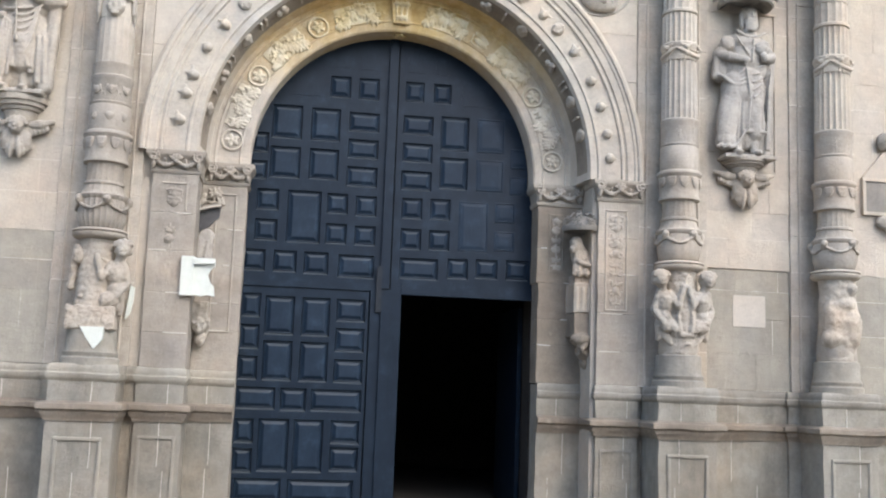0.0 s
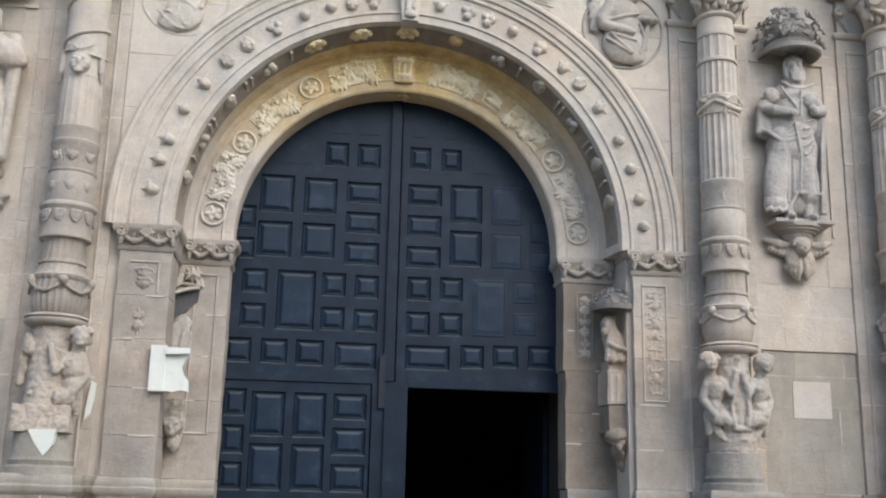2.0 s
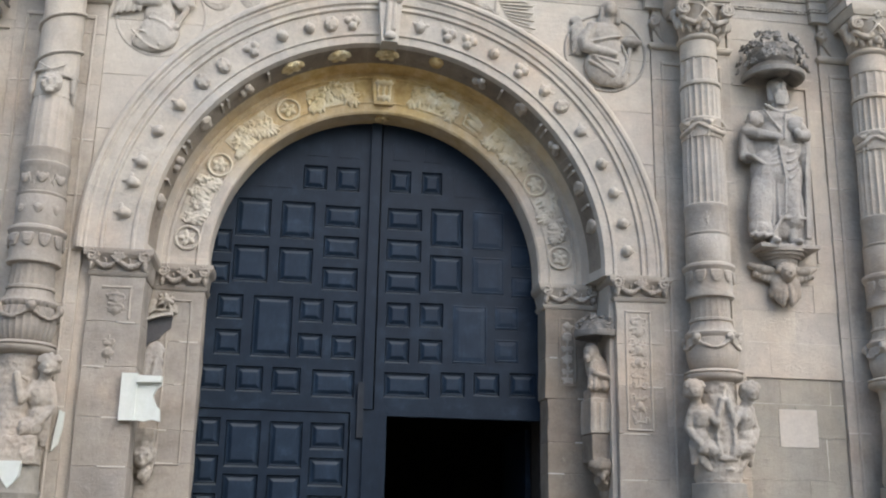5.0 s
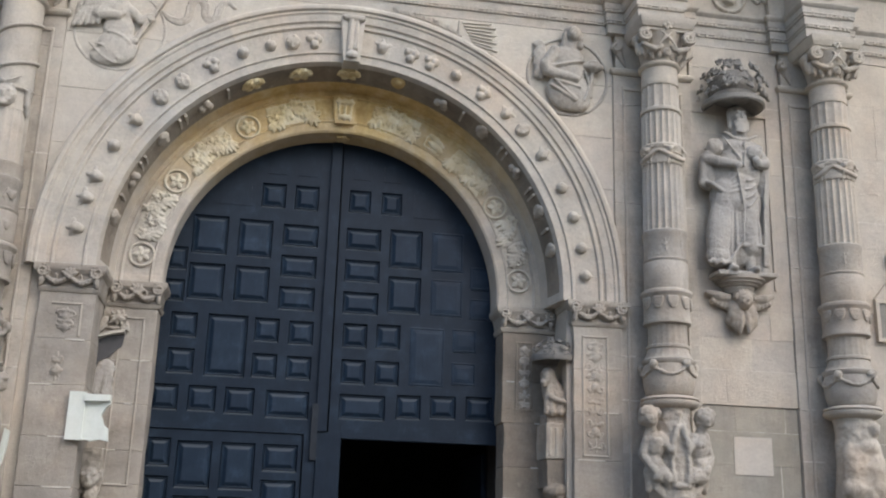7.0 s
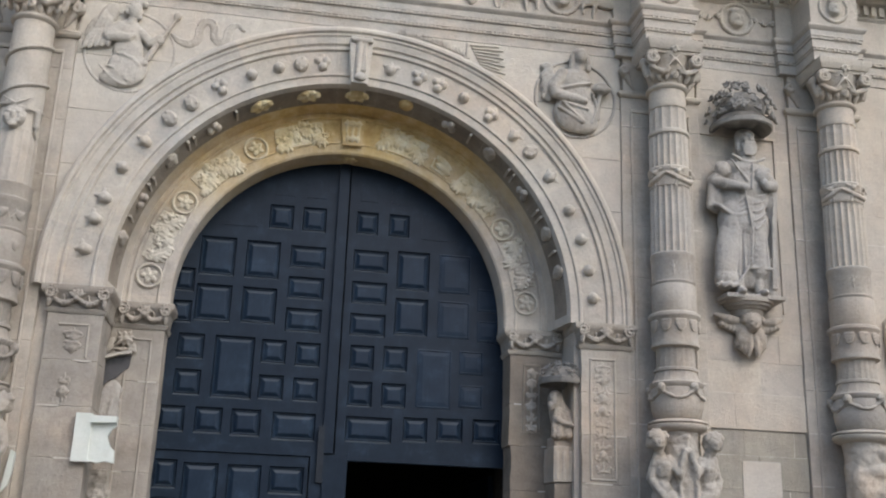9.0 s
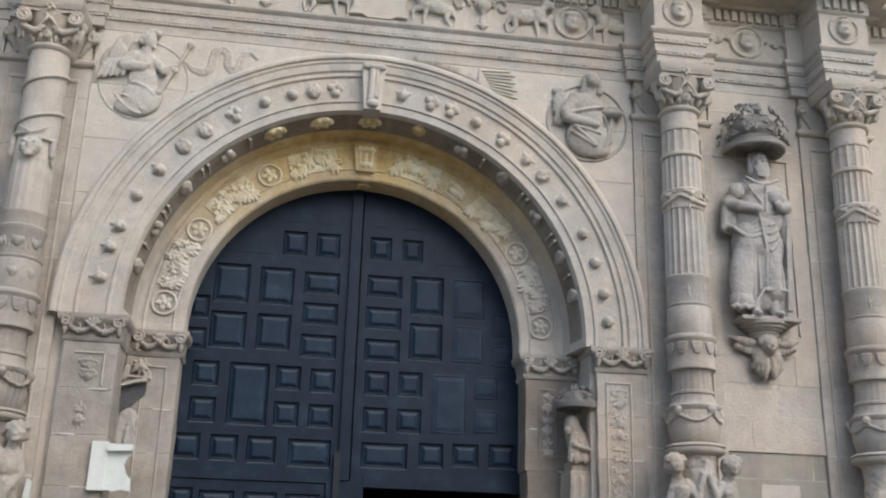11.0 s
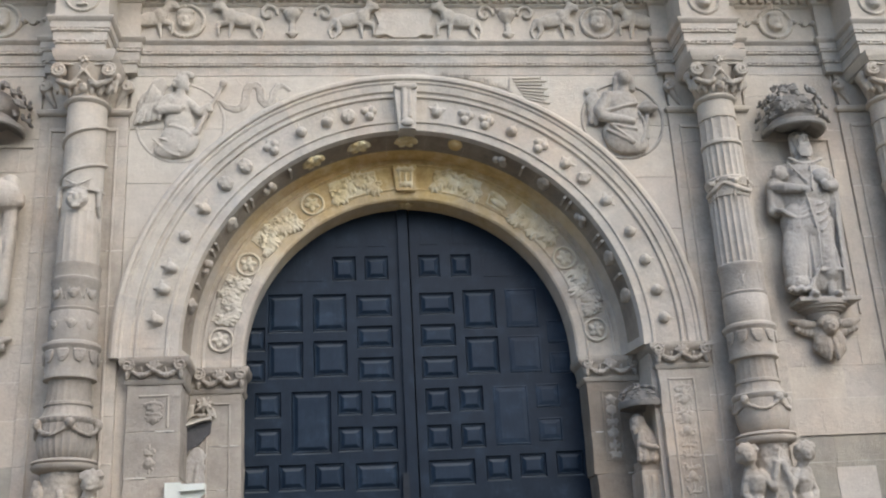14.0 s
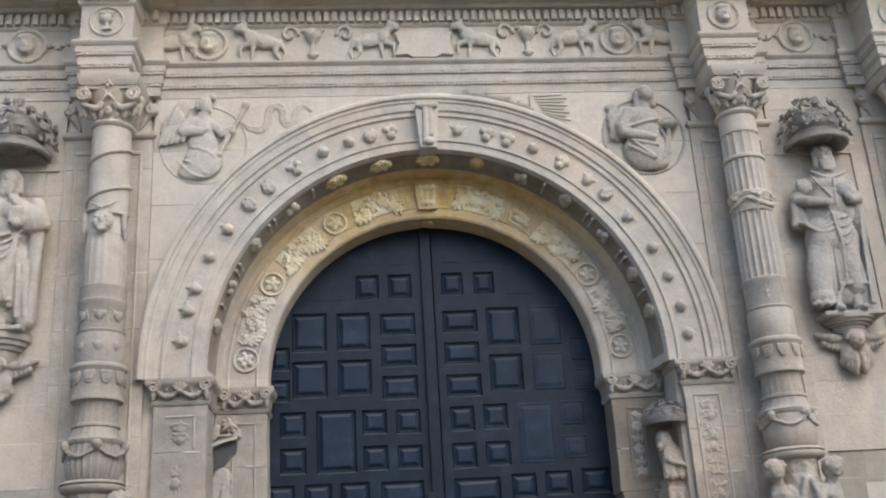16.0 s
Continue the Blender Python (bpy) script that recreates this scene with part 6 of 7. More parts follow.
    me.transform(Matrix.Translation((0, 0, z0)) @ Matrix.Diagonal((1, 1, tall, 1)) @ Matrix.Translation((0, 0, -z0)))
    return me


def elder_statue(x, z0, tall, mat):
    """A bearded robed elder: mantle looped under one elbow and over one leg, short tunic on the other; one plain mesh."""
    y = -0.09

    def P(dx, dy, dz):
        return (x + dx, y + dy, z0 + dz)

    it = [  # head, hair and long square beard
        ("e", P(0, -0.035, 1.545), (0.078, 0.088, 0.10)), ("e", P(0, 0.01, 1.60), (0.098, 0.10, 0.07)), ("e", P(0, -0.128, 1.54), (0.014, 0.022, 0.03)), ("e", P(-0.035, -0.112, 1.578), (0.03, 0.014, 0.010)), ("e", P(0.035, -0.112, 1.578), (0.03, 0.014, 0.010)),
        ("e", P(-0.035, -0.108, 1.52), (0.026, 0.02, 0.022)), ("e", P(0.035, -0.108, 1.52), (0.026, 0.02, 0.022)), ("c", P(-0.045, -0.115, 1.485), P(0.045, -0.115, 1.485), 0.016, 0.016),
        ("c", P(-0.086, 0.0, 1.58), P(-0.082, -0.03, 1.43), 0.026, 0.034), ("c", P(0.086, 0.0, 1.58), P(0.082, -0.03, 1.43), 0.026, 0.034),
        ("c", P(0, 0, 1.45), P(0, 0.01, 1.34), 0.075, 0.10),
        # trunk
        ("e", P(-0.02, 0.01, 1.24), (0.215, 0.12, 0.12)), ("e", P(-0.03, 0.0, 1.08), (0.20, 0.125, 0.20)), ("e", P(-0.05, 0.0, 0.82), (0.20, 0.125, 0.24)),
        ("e", P(-0.04, 0.015, 1.0), (0.26, 0.11, 0.24)), ("e", P(-0.06, 0.01, 0.70), (0.275, 0.115, 0.28)), ("e", P(-0.07, 0.01, 0.38), (0.29, 0.105, 0.30)),
        # arm on the mantle side: sleeve flap, elbow out, forearm across to the belt
        ("c", P(-0.18, 0.01, 1.27), P(-0.36, -0.01, 1.10), 0.064, 0.062), ("c", P(-0.36, -0.01, 1.10), P(-0.27, -0.09, 1.065), 0.058, 0.052), ("c", P(-0.27, -0.09, 1.065), P(-0.10, -0.15, 1.03), 0.050, 0.036), ("e", P(-0.085, -0.16, 1.02), (0.045, 0.035, 0.036)),
        ("e", P(-0.27, -0.04, 1.22), (0.085, 0.06, 0.085), (0, 35, 0)), ("c", P(-0.37, -0.02, 1.20), P(-0.22, -0.085, 1.18), 0.014, 0.016),
        # other arm: short, bent up to hold a bundle of cloth
        ("c", P(0.16, 0.01, 1.26), P(0.26, -0.01, 1.12), 0.062, 0.06), ("c", P(0.27, -0.02, 1.10), P(0.14, -0.13, 1.06), 0.056, 0.040), ("e", P(0.12, -0.15, 1.08), (0.045, 0.035, 0.04)),
        ("e", P(0.11, -0.12, 1.17), (0.085, 0.05, 0.075), (0, -18, 0)), ("e", P(0.15, -0.13, 1.21), (0.05, 0.035, 0.035)),
        # legs under cloth, tunic, bare shins and feet
        ("c", P(-0.18, -0.01, 0.80), P(-0.28, -0.02, 0.16), 0.125, 0.105), ("e", P(-0.26, -0.045, 0.40), (0.135, 0.095, 0.34), (0, 8, 0)), ("e", P(-0.28, -0.04, 0.16), (0.13, 0.095, 0.10)), ("e", P(-0.10, -0.045, 0.72), (0.20, 0.095, 0.16)), ("c", P(-0.08, 0.02, 0.80), P(-0.12, 0.02, 0.25), 0.13, 0.11),
        ("c", P(0.04, 0.0, 0.85), P(0.05, 0.0, 0.28), 0.125, 0.125), ("c", P(-0.07, -0.105, 0.265), P(0.16, -0.105, 0.265), 0.020, 0.020),
        ("c", P(0.06, -0.01, 0.30), P(0.05, -0.03, 0.05), 0.062, 0.044), ("e", P(0.055, -0.11, 0.032), (0.046, 0.095, 0.034)), ("c", P(-0.13, 0.0, 0.26), P(-0.15, -0.03, 0.05), 0.055, 0.042), ("e", P(-0.17, -0.11, 0.032), (0.048, 0.09, 0.034)),
        # mantle: loop below the elbow, long fall behind on both sides
        ("c", P(-0.385, 0.0, 1.08), P(-0.40, 0.0, 0.86), 0.040, 0.046), ("e", P(-0.34, 0.03, 0.95), (0.09, 0.07, 0.15)), ("c", P(0.27, 0.03, 1.08), P(0.245, 0.05, 0.55), 0.060, 0.065), ("c", P(0.245, 0.05, 0.55), P(0.22, 0.03, 0.06), 0.065, 0.075), ("e", P(0.0, 0.06, 0.55), (0.27, 0.08, 0.52)), ("e", P(0.14, 0.03, 0.30), (0.10, 0.06, 0.28)),
        ("b", P(-0.33, -0.14, -0.03), P(0.28, 0.16, 0.012))]

    def fold(p, q, sag, r0, r1):
        for k in range(37):
            f = k / 36
            it.append(("e", P(p[0] + (q[0] - p[0]) * f, p[1] + (q[1] - p[1]) * f, p[2] + (q[2] - p[2]) * f - sag * math.sin(math.pi * f)), (r0 + (r1 - r0) * f,) * 3))

    # beard in hanging locks
    for k in range(7):
        dx = -0.066 + 0.022 * k
        fold((dx, -0.085 - 0.03 * math.cos(dx * 20), 1.475), (dx * 0.75, -0.10 - 0.02 * math.cos(dx * 20), 1.365 + 0.12 * abs(dx)), 0, 0.016, 0.011)
    # looped mantle edge, three slack folds over it
    for k in range(4):
        fold((-0.395 + 0.02 * k, -0.01 - 0.03 * k, 0.88 - 0.015 * k), (-0.08, -0.14, 0.93 - 0.05 * k), 0.075 - 0.008 * k, 0.022, 0.016)
    # long folds down the covered leg to a gathered hem
    for k in range(5):
        fold((-0.24 + 0.035 * k, -0.108 - 0.012 * math.sin(k), 0.80 - 0.012 * k), (-0.355 + 0.060 * k, -0.106, 0.14 + 0.035 * max(0, k - 2)), 0.008 * (-1) ** k, 0.013, 0.015)
    for k in range(9):
        f = k / 8
        it.append(("e", P(-0.40 + 0.22 * f, -0.10 - 0.02 * math.sin(3.1 * f), 0.085 + 0.012 * math.sin(k * 2.1)), (0.026, 0.03, 0.022)))
    fold((-0.19, -0.12, 0.10), (-0.06, -0.125, 0.30), 0.0, 0.02, 0.014)
    # straight hem falling from the hand
    fold((-0.10, -0.165, 1.00), (-0.035, -0.15, 0.62), 0.0, 0.013, 0.014)
    fold((-0.035, -0.15, 0.62), (-0.055, -0.14, 0.29), 0.0, 0.014, 0.012)
    # tunic: slanting pulls at the waist, then pleats
    for k in range(5):
        fold((0.13, -0.115, 0.985 - 0.062 * k), (-0.02 + 0.008 * k, -0.138, 0.965 - 0.085 * k), 0.012, 0.010, 0.007)
    for k in range(4):
        fold((-0.02 + 0.05 * k, -0.108 + 0.012 * abs(k - 2), 0.66 - 0.02 * k), (-0.045 + 0.06 * k, -0.112 + 0.01 * abs(k - 2), 0.275), 0, 0.009, 0.014)
    # collar and shoulder cape
    fold((-0.17, -0.09, 1.36), (0.16, -0.09, 1.35), 0.055, 0.018, 0.018)
    fold((-0.20, -0.10, 1.31), (-0.05, -0.135, 1.10), 0.0, 0.014, 0.012)
    fold((0.02, -0.125, 1.30), (-0.01, -0.14, 1.02), 0.0, 0.011, 0.011)
    for k in range(3):
        fold((0.26 - 0.02 * k, -0.03 - 0.02 * k, 0.98 - 0.10 * k), (0.23 - 0.02 * k, -0.05, 0.10), 0.0, 0.013, 0.018)
    me = carve(it, 0.0085, mat, 0.0035, 20, 2)
    me.transform(Matrix.Translation((x, 0, z0)) @ Matrix.Diagonal((1.06, 1, tall, 1)) @ Matrix.Translation((-x, 0, -z0)))
    return me


def console(x, z, mat, top, high):
    c = thing("console", (x, 0, z - 0.8), "moulded stone console carried by a winged cherub head", "console", "statue consoles")
    part("shelf", lathe([(r0, top - high * f) for r0, f in ((0.15, 1.35), (0.17, 1.0), (0.175, 0.80), (0.20, 0.78), (0.21, 0.60), (0.245, 0.56), (0.25, 0.36), (0.278, 0.32), (0.285, 0.0))], x, 0.03, 48), mat, c, smooth=25)
    # head with curls, two short wings held out from the neck, two long ones folded down
    hz = top - high * 1.2 - 0.10
    it = [("e", (x, -0.12, hz), (0.078, 0.085, 0.095)), ("e", (x, -0.095, hz + 0.04), (0.096, 0.085, 0.07)), ("e", (x, -0.208, hz - 0.01), (0.013, 0.02, 0.02)), ("e", (x - 0.033, -0.19, hz + 0.02), (0.026, 0.012, 0.009)), ("e", (x + 0.033, -0.19, hz + 0.02), (0.026, 0.012, 0.009)), ("e", (x, -0.188, hz - 0.052), (0.026, 0.014, 0.010)), ("e", (x - 0.04, -0.175, hz - 0.025), (0.024, 0.02, 0.022)), ("e", (x + 0.04, -0.175, hz - 0.025), (0.024, 0.02, 0.022))]
    it += [("e", (x + 0.10 * math.cos(k * 0.45), -0.11, hz + 0.03 + 0.07 * math.sin(k * 0.45)), (0.027, 0.04, 0.026)) for k in range(8)]
    it += [("e", (x, -0.03, hz - 0.03), (0.13, 0.07, 0.16))]
    for s in (-1, 1):
        it += [("c", (x + s * 0.09, -0.02, hz + 0.03), (x + s * 0.24, -0.05, hz + 0.045), 0.046, 0.052), ("c", (x + s * 0.24, -0.05, hz + 0.045), (x + s * 0.36, -0.01, hz + 0.09), 0.05, 0.026)]
        for k in range(5):
            it.append(plume((x + s * (0.12 + 0.045 * k), hz + 0.03, -0.02), (x + s * (0.15 + 0.042 * k), hz - 0.10 + 0.016 * k), 0.030, 0.04))
        for k in range(4):
            it.append(plume((x + s * (0.025 + 0.025 * k), hz - 0.07, -0.075 + 0.016 * k), (x + s * (0.05 + 0.036 * k), hz - 0.35 + 0.035 * k), 0.036, 0.05))
        it.append(("e", (x + s * 0.075, -0.055, hz - 0.13), (0.085, 0.06, 0.12), (0, -s * 15, 0)))
    link_mesh("cherub", carve(it, 0.0085, mat, 0.005, 22, 1), c, "worn winged head with folded wings")
    return c


def canopy(x, z, rad, y, mat, name="canopy", seed=1, tall=1.0, brim=1.0):
    c = thing(name, (x, y, z), "dark weathered stone canopy carved like a crown of leaves", "canopy", "stone canopies")
    part("dish", lathe([(rad * 0.15, z + 0.13 * rad / 0.36), (rad * 0.55, z + 0.10 * rad / 0.36), (rad * 0.78 * brim, z + 0.03), (rad * 0.88 * brim, z), (rad * 0.93 * brim, z + 0.015), (rad * 0.93 * brim, z + 0.06), (rad * 0.86, z + 0.08), (rad * 0.6, z + 0.17), (rad * 0.3, z + 0.18)], x, y, 40), mat, c, smooth=40)
    r = random.Random(seed)
    it = [("e", (x, y, z + 0.25 * rad / 0.36), (rad * 0.74, rad * 0.74, rad * 0.56))]
    # leaf sprays, each a fan of three small blades round a berry
    for ringz, q, n in ((0.11, 0.96, 16), (0.20, 1.0, 15), (0.30, 0.90, 13), (0.38, 0.76, 11), (0.46, 0.55, 8), (0.52, 0.28, 5)):
        for k in range(n):
            a = 2 * math.pi * (k + r.random() * 0.7) / n
            out = q + r.uniform(-0.06, 0.08)
            cx, cy, cz = x + rad * out * math.cos(a), y + rad * out * math.sin(a), z + (ringz + r.uniform(-0.025, 0.025)) * rad / 0.36
            ss, tilt = 0.052 * rad / 0.36 * r.uniform(0.75, 1.2), r.uniform(-50, 50)
            for o in (-38, 0, 38):
                t = radians(tilt + o)
                it.append(("e", (cx - math.sin(a) * ss * 0.75 * math.sin(t), cy + math.cos(a) * ss * 0.75 * math.sin(t), cz + ss * 0.75 * math.cos(t)), (ss * 0.30, ss * 0.34, ss * 0.85), (-(tilt + o) * math.cos(a), -(tilt + o) * math.sin(a), 0)))
            it.append(("e", (cx + 0.02 * math.cos(a), cy + 0.02 * math.sin(a), cz), (ss * 0.36,) * 3))
    crown = carve(it, max(0.009 * rad / 0.36, 0.0065), mat, 0.005 * rad / 0.36, 22 * 0.36 / rad, 1)
    crown.transform(Matrix.Translation((0, 0, z + 0.06)) @ Matrix.Diagonal((1, 1, tall, 1)) @ Matrix.Translation((0, 0, -z - 0.06)))
    link_mesh("crown", crown, c)
    return c


tagged(link_mesh("statue", elder_statue(4.15, 4.36, 1.138, STONE_GREY)), "weathered grey stone statue of a robed standing figure", "statue", "niche statues")
tagged(link_mesh("statue", statue(-4.24, 4.50, 0.06, 1.0, STONE, True)), "weathered stone statue of a figure in a wide cape", "statue", "niche statues")
console(4.12, 4.575, STONE_RED, 4.345, 0.13)
console(-4.22, 4.50, STONE_RED, 4.47, 0.20)
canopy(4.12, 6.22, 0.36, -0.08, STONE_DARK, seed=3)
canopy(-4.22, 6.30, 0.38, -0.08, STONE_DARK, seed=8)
for s, x0, x1 in ((1, 3.70, 4.56), (-1, -4.72, -3.80)):
    f = thing("niche_frame", ((x0 + x1) / 2, 0.03, 4.3), "thin moulded stone frame round a statue", "frame", "statue frames")
    for b in ((x0, x1, 0.015, 0.05, 6.20, 6.225), (x1 - 0.025 if s > 0 else x0, x1 if s > 0 else x0 + 0.025, 0.015, 0.05, 4.25, 6.20)):
        part("bar", boxes(b), STONE, f, bevel=0.005)

# small saint in the right jamb, with canopy, stem and bracket; broken remains on the left
JX, JY = 2.22, 0.23
it = [("e", (JX - 0.12, JY - 0.065, 3.225), (0.055, 0.065, 0.088)), ("e", (JX - 0.09, JY - 0.005, 3.25), (0.078, 0.085, 0.088)), ("e", (JX - 0.16, JY - 0.10, 3.165), (0.034, 0.03, 0.045)), ("c", (JX - 0.08, JY + 0.0, 3.20), (JX - 0.03, JY + 0.02, 3.08), 0.085, 0.11)]
# cloak sloping from the hood to a broad hem, in straight folds
for k in range(9):
    f = k / 8
    top_at = (JX - 0.10 + 0.11 * f, JY - 0.075 + 0.03 * f, 3.14 - 0.03 * f)
    hem_at = (JX - 0.135 + 0.40 * f, JY - 0.115 - 0.015 * (k % 2) + 0.05 * f, 2.875 + 0.012 * f)
    it.append(("c", top_at, hem_at, 0.030, 0.040 if k % 2 else 0.030))
it += [("c", (JX - 0.03, JY + 0.03, 3.10), (JX + 0.08, JY + 0.05, 2.92), 0.11, 0.16), ("c", (JX + 0.0, JY, 3.14), (JX + 0.20, JY - 0.02, 2.90), 0.06, 0.06), ("c", (JX - 0.13, JY - 0.10, 2.875), (JX + 0.25, JY - 0.06, 2.89), 0.030, 0.030),
       ("c", (JX - 0.10, JY - 0.13, 3.02), (JX + 0.03, JY - 0.15, 2.98), 0.032, 0.026), ("b", (JX - 0.12, JY - 0.08, 2.72), (JX + 0.17, JY + 0.2, 2.87))]
saint = carve(it, 0.0085, STONE_WARM, 0.008, 20, 1)
tagged(link_mesh("jamb_statue", saint), "small worn stone saint standing in the door jamb", "statue")
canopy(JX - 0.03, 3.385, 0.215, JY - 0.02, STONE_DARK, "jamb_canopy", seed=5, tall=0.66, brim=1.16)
pedestal = thing("jamb_bracket", (JX, JY, 1.7), "carved stone bracket and stem under a jamb statue", "bracket", "jamb brackets")
for k, (z0, z1) in enumerate(((2.43, 2.775), (2.15, 2.425))):
    block = wear(boxes((JX - 0.13 + 0.01 * k, JX + 0.17, JY - 0.10 + 0.02 * k, 0.52, z0, z1)), 0.010, 0.07)
    part("block", block, STONE_RED if k == 0 else STONE_BROWN, pedestal, bevel=0.006)
for k in range(4):
    part("flute", wear(boxes((JX - 0.115 + 0.072 * k, JX - 0.075 + 0.072 * k, JY - 0.108, JY - 0.08, 2.45, 2.73)), 0.005, 0.06), STONE_RED, pedestal, bevel=0.008)
link_mesh("scroll", carve([("e", (JX, JY - 0.02, 2.12), (0.15, 0.13, 0.09)), ("e", (JX + 0.03, JY + 0.02, 1.98), (0.10, 0.09, 0.10)), ("e", (JX + 0.06, JY + 0.06, 1.85), (0.07, 0.07, 0.08)), ("e", (JX, JY - 0.1, 2.05), (0.04, 0.04, 0.05)), ("c", (JX - 0.10, JY - 0.06, 2.10), (JX + 0.02, JY - 0.09, 1.93), 0.025, 0.02), ("c", (JX + 0.12, JY - 0.05, 2.08), (JX + 0.08, JY - 0.06, 1.88), 0.022, 0.018), ("e", (JX - 0.03, JY - 0.13, 2.0), (0.03, 0.03, 0.04))], 0.010, STONE_BROWN, 0.010, 18), pedestal)
lx = -2.20
def flatten_back(mesh, plane, depth):
    """Presses a broken carving back towards the wall plane behind it."""
    mesh.transform(Matrix.Translation((0, plane, 0)) @ Matrix.Diagonal((1, depth, 1, 1)) @ Matrix.Translation((0, -plane, 0)))
    return mesh


cluster = []
for k in range(9):
    a = radians(20 + 40 * k)
    q = 0.105 if k % 2 else 0.085
    cluster.append(plume((lx + 0.09, 3.62, 0.47 - 0.012 * (k % 3)), (lx + 0.09 + q * math.cos(a), 3.62 + q * 0.95 * math.sin(a)), 0.020, 0.035))
cluster += [("e", (lx + 0.09, 0.44, 3.62), (0.03, 0.035, 0.03)), ("c", (lx - 0.03, 0.48, 3.60), (lx - 0.07, 0.47, 3.50), 0.035, 0.025), ("c", (lx + 0.17, 0.48, 3.57), (lx + 0.19, 0.48, 3.50), 0.024, 0.018), ("c", (lx - 0.02, 0.48, 3.53), (lx + 0.16, 0.47, 3.515), 0.018, 0.022)]
tagged(link_mesh("canopy", carve(cluster, 0.009, STONE_RED, 0.008, 24, 1)), "broken leafy remains of a carved jamb canopy", "canopy", "stone canopies")
stump = [("b", (lx - 0.09, 0.42, 2.86), (lx + 0.10, 0.52, 3.10)), ("e", (lx + 0.03, 0.44, 3.12), (0.08, 0.05, 0.09)), ("e", (lx - 0.05, 0.43, 3.02), (0.06, 0.05, 0.12), (0, 12, 0)), ("c", (lx + 0.05, 0.41, 3.12), (lx + 0.02, 0.40, 2.90), 0.018, 0.024), ("c", (lx - 0.02, 0.41, 3.08), (lx - 0.06, 0.40, 2.89), 0.016, 0.022)]
tagged(link_mesh("broken_statue", flatten_back(carve(stump, 0.010, STONE_GREY, 0.012, 20, 1), 0.5, 0.5)), "broken grey stump of a small jamb statue", "statue")
dish = thing("canopy_lip", (lx, 0.48, 3.46), "broken curved lip of a lost jamb canopy", "canopy")
lip = [(lx - 0.115 + 0.28 * f, 3.385 + 0.085 * math.sin(1.5 * f)) for f in (0.0, 0.2, 0.4, 0.6, 0.8, 1.0)]
part("lip", wear(prism(lip + [(px, pz + 0.028) for px, pz in lip[::-1]], "y", 0.40, 0.52), 0.006, 0.05), STONE_GREY, dish)
# dark slab with the hollow's shade painted in, below the broken lip
shade_slab = thing("soot_stained_back", (lx, 0.49, 3.3), "dark slab standing for the shaded hollow behind the lost jamb statue", "stone")
part("slab", wear(prism([(lx - 0.10, 3.10), (lx - 0.04, 3.20), (lx + 0.04, 3.235), (lx + 0.09, 3.30), (lx + 0.15, 3.35), (lx + 0.165, 3.46), (lx + 0.05, 3.45), (lx - 0.11, 3.385)], "y", 0.478, 0.53), 0.008, 0.05), HOLLOW_SHADE, shade_slab)
worn_face = [("b", (lx - 0.10, 0.34, 2.14), (lx + 0.10, 0.52, 2.36)), ("e", (lx + 0.01, 0.36, 2.09), (0.085, 0.09, 0.10)), ("e", (lx + 0.01, 0.265, 2.08), (0.016, 0.02, 0.03)), ("c", (lx - 0.05, 0.29, 2.12), (lx + 0.07, 0.29, 2.12), 0.018, 0.018), ("e", (lx + 0.01, 0.30, 2.03), (0.04, 0.03, 0.02)), ("e", (lx + 0.03, 0.42, 1.95), (0.06, 0.07, 0.09)), ("c", (lx - 0.09, 0.36, 2.15), (lx - 0.06, 0.42, 1.96), 0.03, 0.02), ("c", (lx + 0.11, 0.38, 2.15), (lx + 0.09, 0.44, 1.96), 0.03, 0.02)]
tagged(link_mesh("jamb_bracket", carve(worn_face, 0.010, STONE_RED, 0.012, 18, 1)), "worn carved stone bracket with a small face in the jamb", "bracket", "jamb brackets")


def candelabrum(x, y, z0, z1, mat, seed, w=0.10):
    """A carved upright of vases, masks and leaves."""
    r = random.Random(seed)
    it = [("c", (x, y, z0), (x, y, z1), 0.014, 0.014)]
    z = z1 - 0.04
    while z > z0 + 0.03:
        k = r.randrange(4)
        if k == 0:
            it += [("e", (x, y, z), (w * 0.75, 0.022, 0.022)), ("e", (x, y, z - 0.05), (w * 0.45, 0.026, 0.045))]
        elif k == 1:
            it.append(("e", (x, y - 0.004, z - 0.01), (0.045, 0.028, 0.05)))
        for s in (-1, 1):
            turn, q = r.uniform(0, 6.28), r.uniform(0.022, 0.034)
            for i in range(9):
                a = turn + s * 0.62 * i
                it.append(("e", (x + s * w * 0.62 + q * math.cos(a) * (1 - i / 12), y, z - 0.02 + q * math.sin(a) * (1 - i / 12)), (0.012, 0.02, 0.012)))
            it.append(("e", (x + s * w * 0.35, y, z - 0.05), (0.04, 0.018, 0.014), (0, s * r.uniform(10, 50), 0)))
        z -= r.uniform(0.085, 0.12)
    return carve(it, 0.008, mat, 0.005, 28)


tagged(link_mesh("candelabrum_relief", candelabrum(CX + 2.59, 0.004, 2.50, 3.60, STONE_RED, 2)), "carved candelabrum relief in a pilaster panel", "relief", "pilaster reliefs")
tagged(link_mesh("candelabrum_relief", candelabrum(CX + 1.995, Y_IN + 0.004, 2.98, 3.60, STONE_RED, 4, 0.06)), "carved relief in the inner pilaster panel", "relief", "pilaster reliefs")
tagged(link_mesh("candelabrum_relief", candelabrum(CX - 2.475, 0.0, 3.36, 3.60, STONE_WARM, 6)), "worn carved figure relief in a pilaster panel", "relief", "pilaster reliefs")
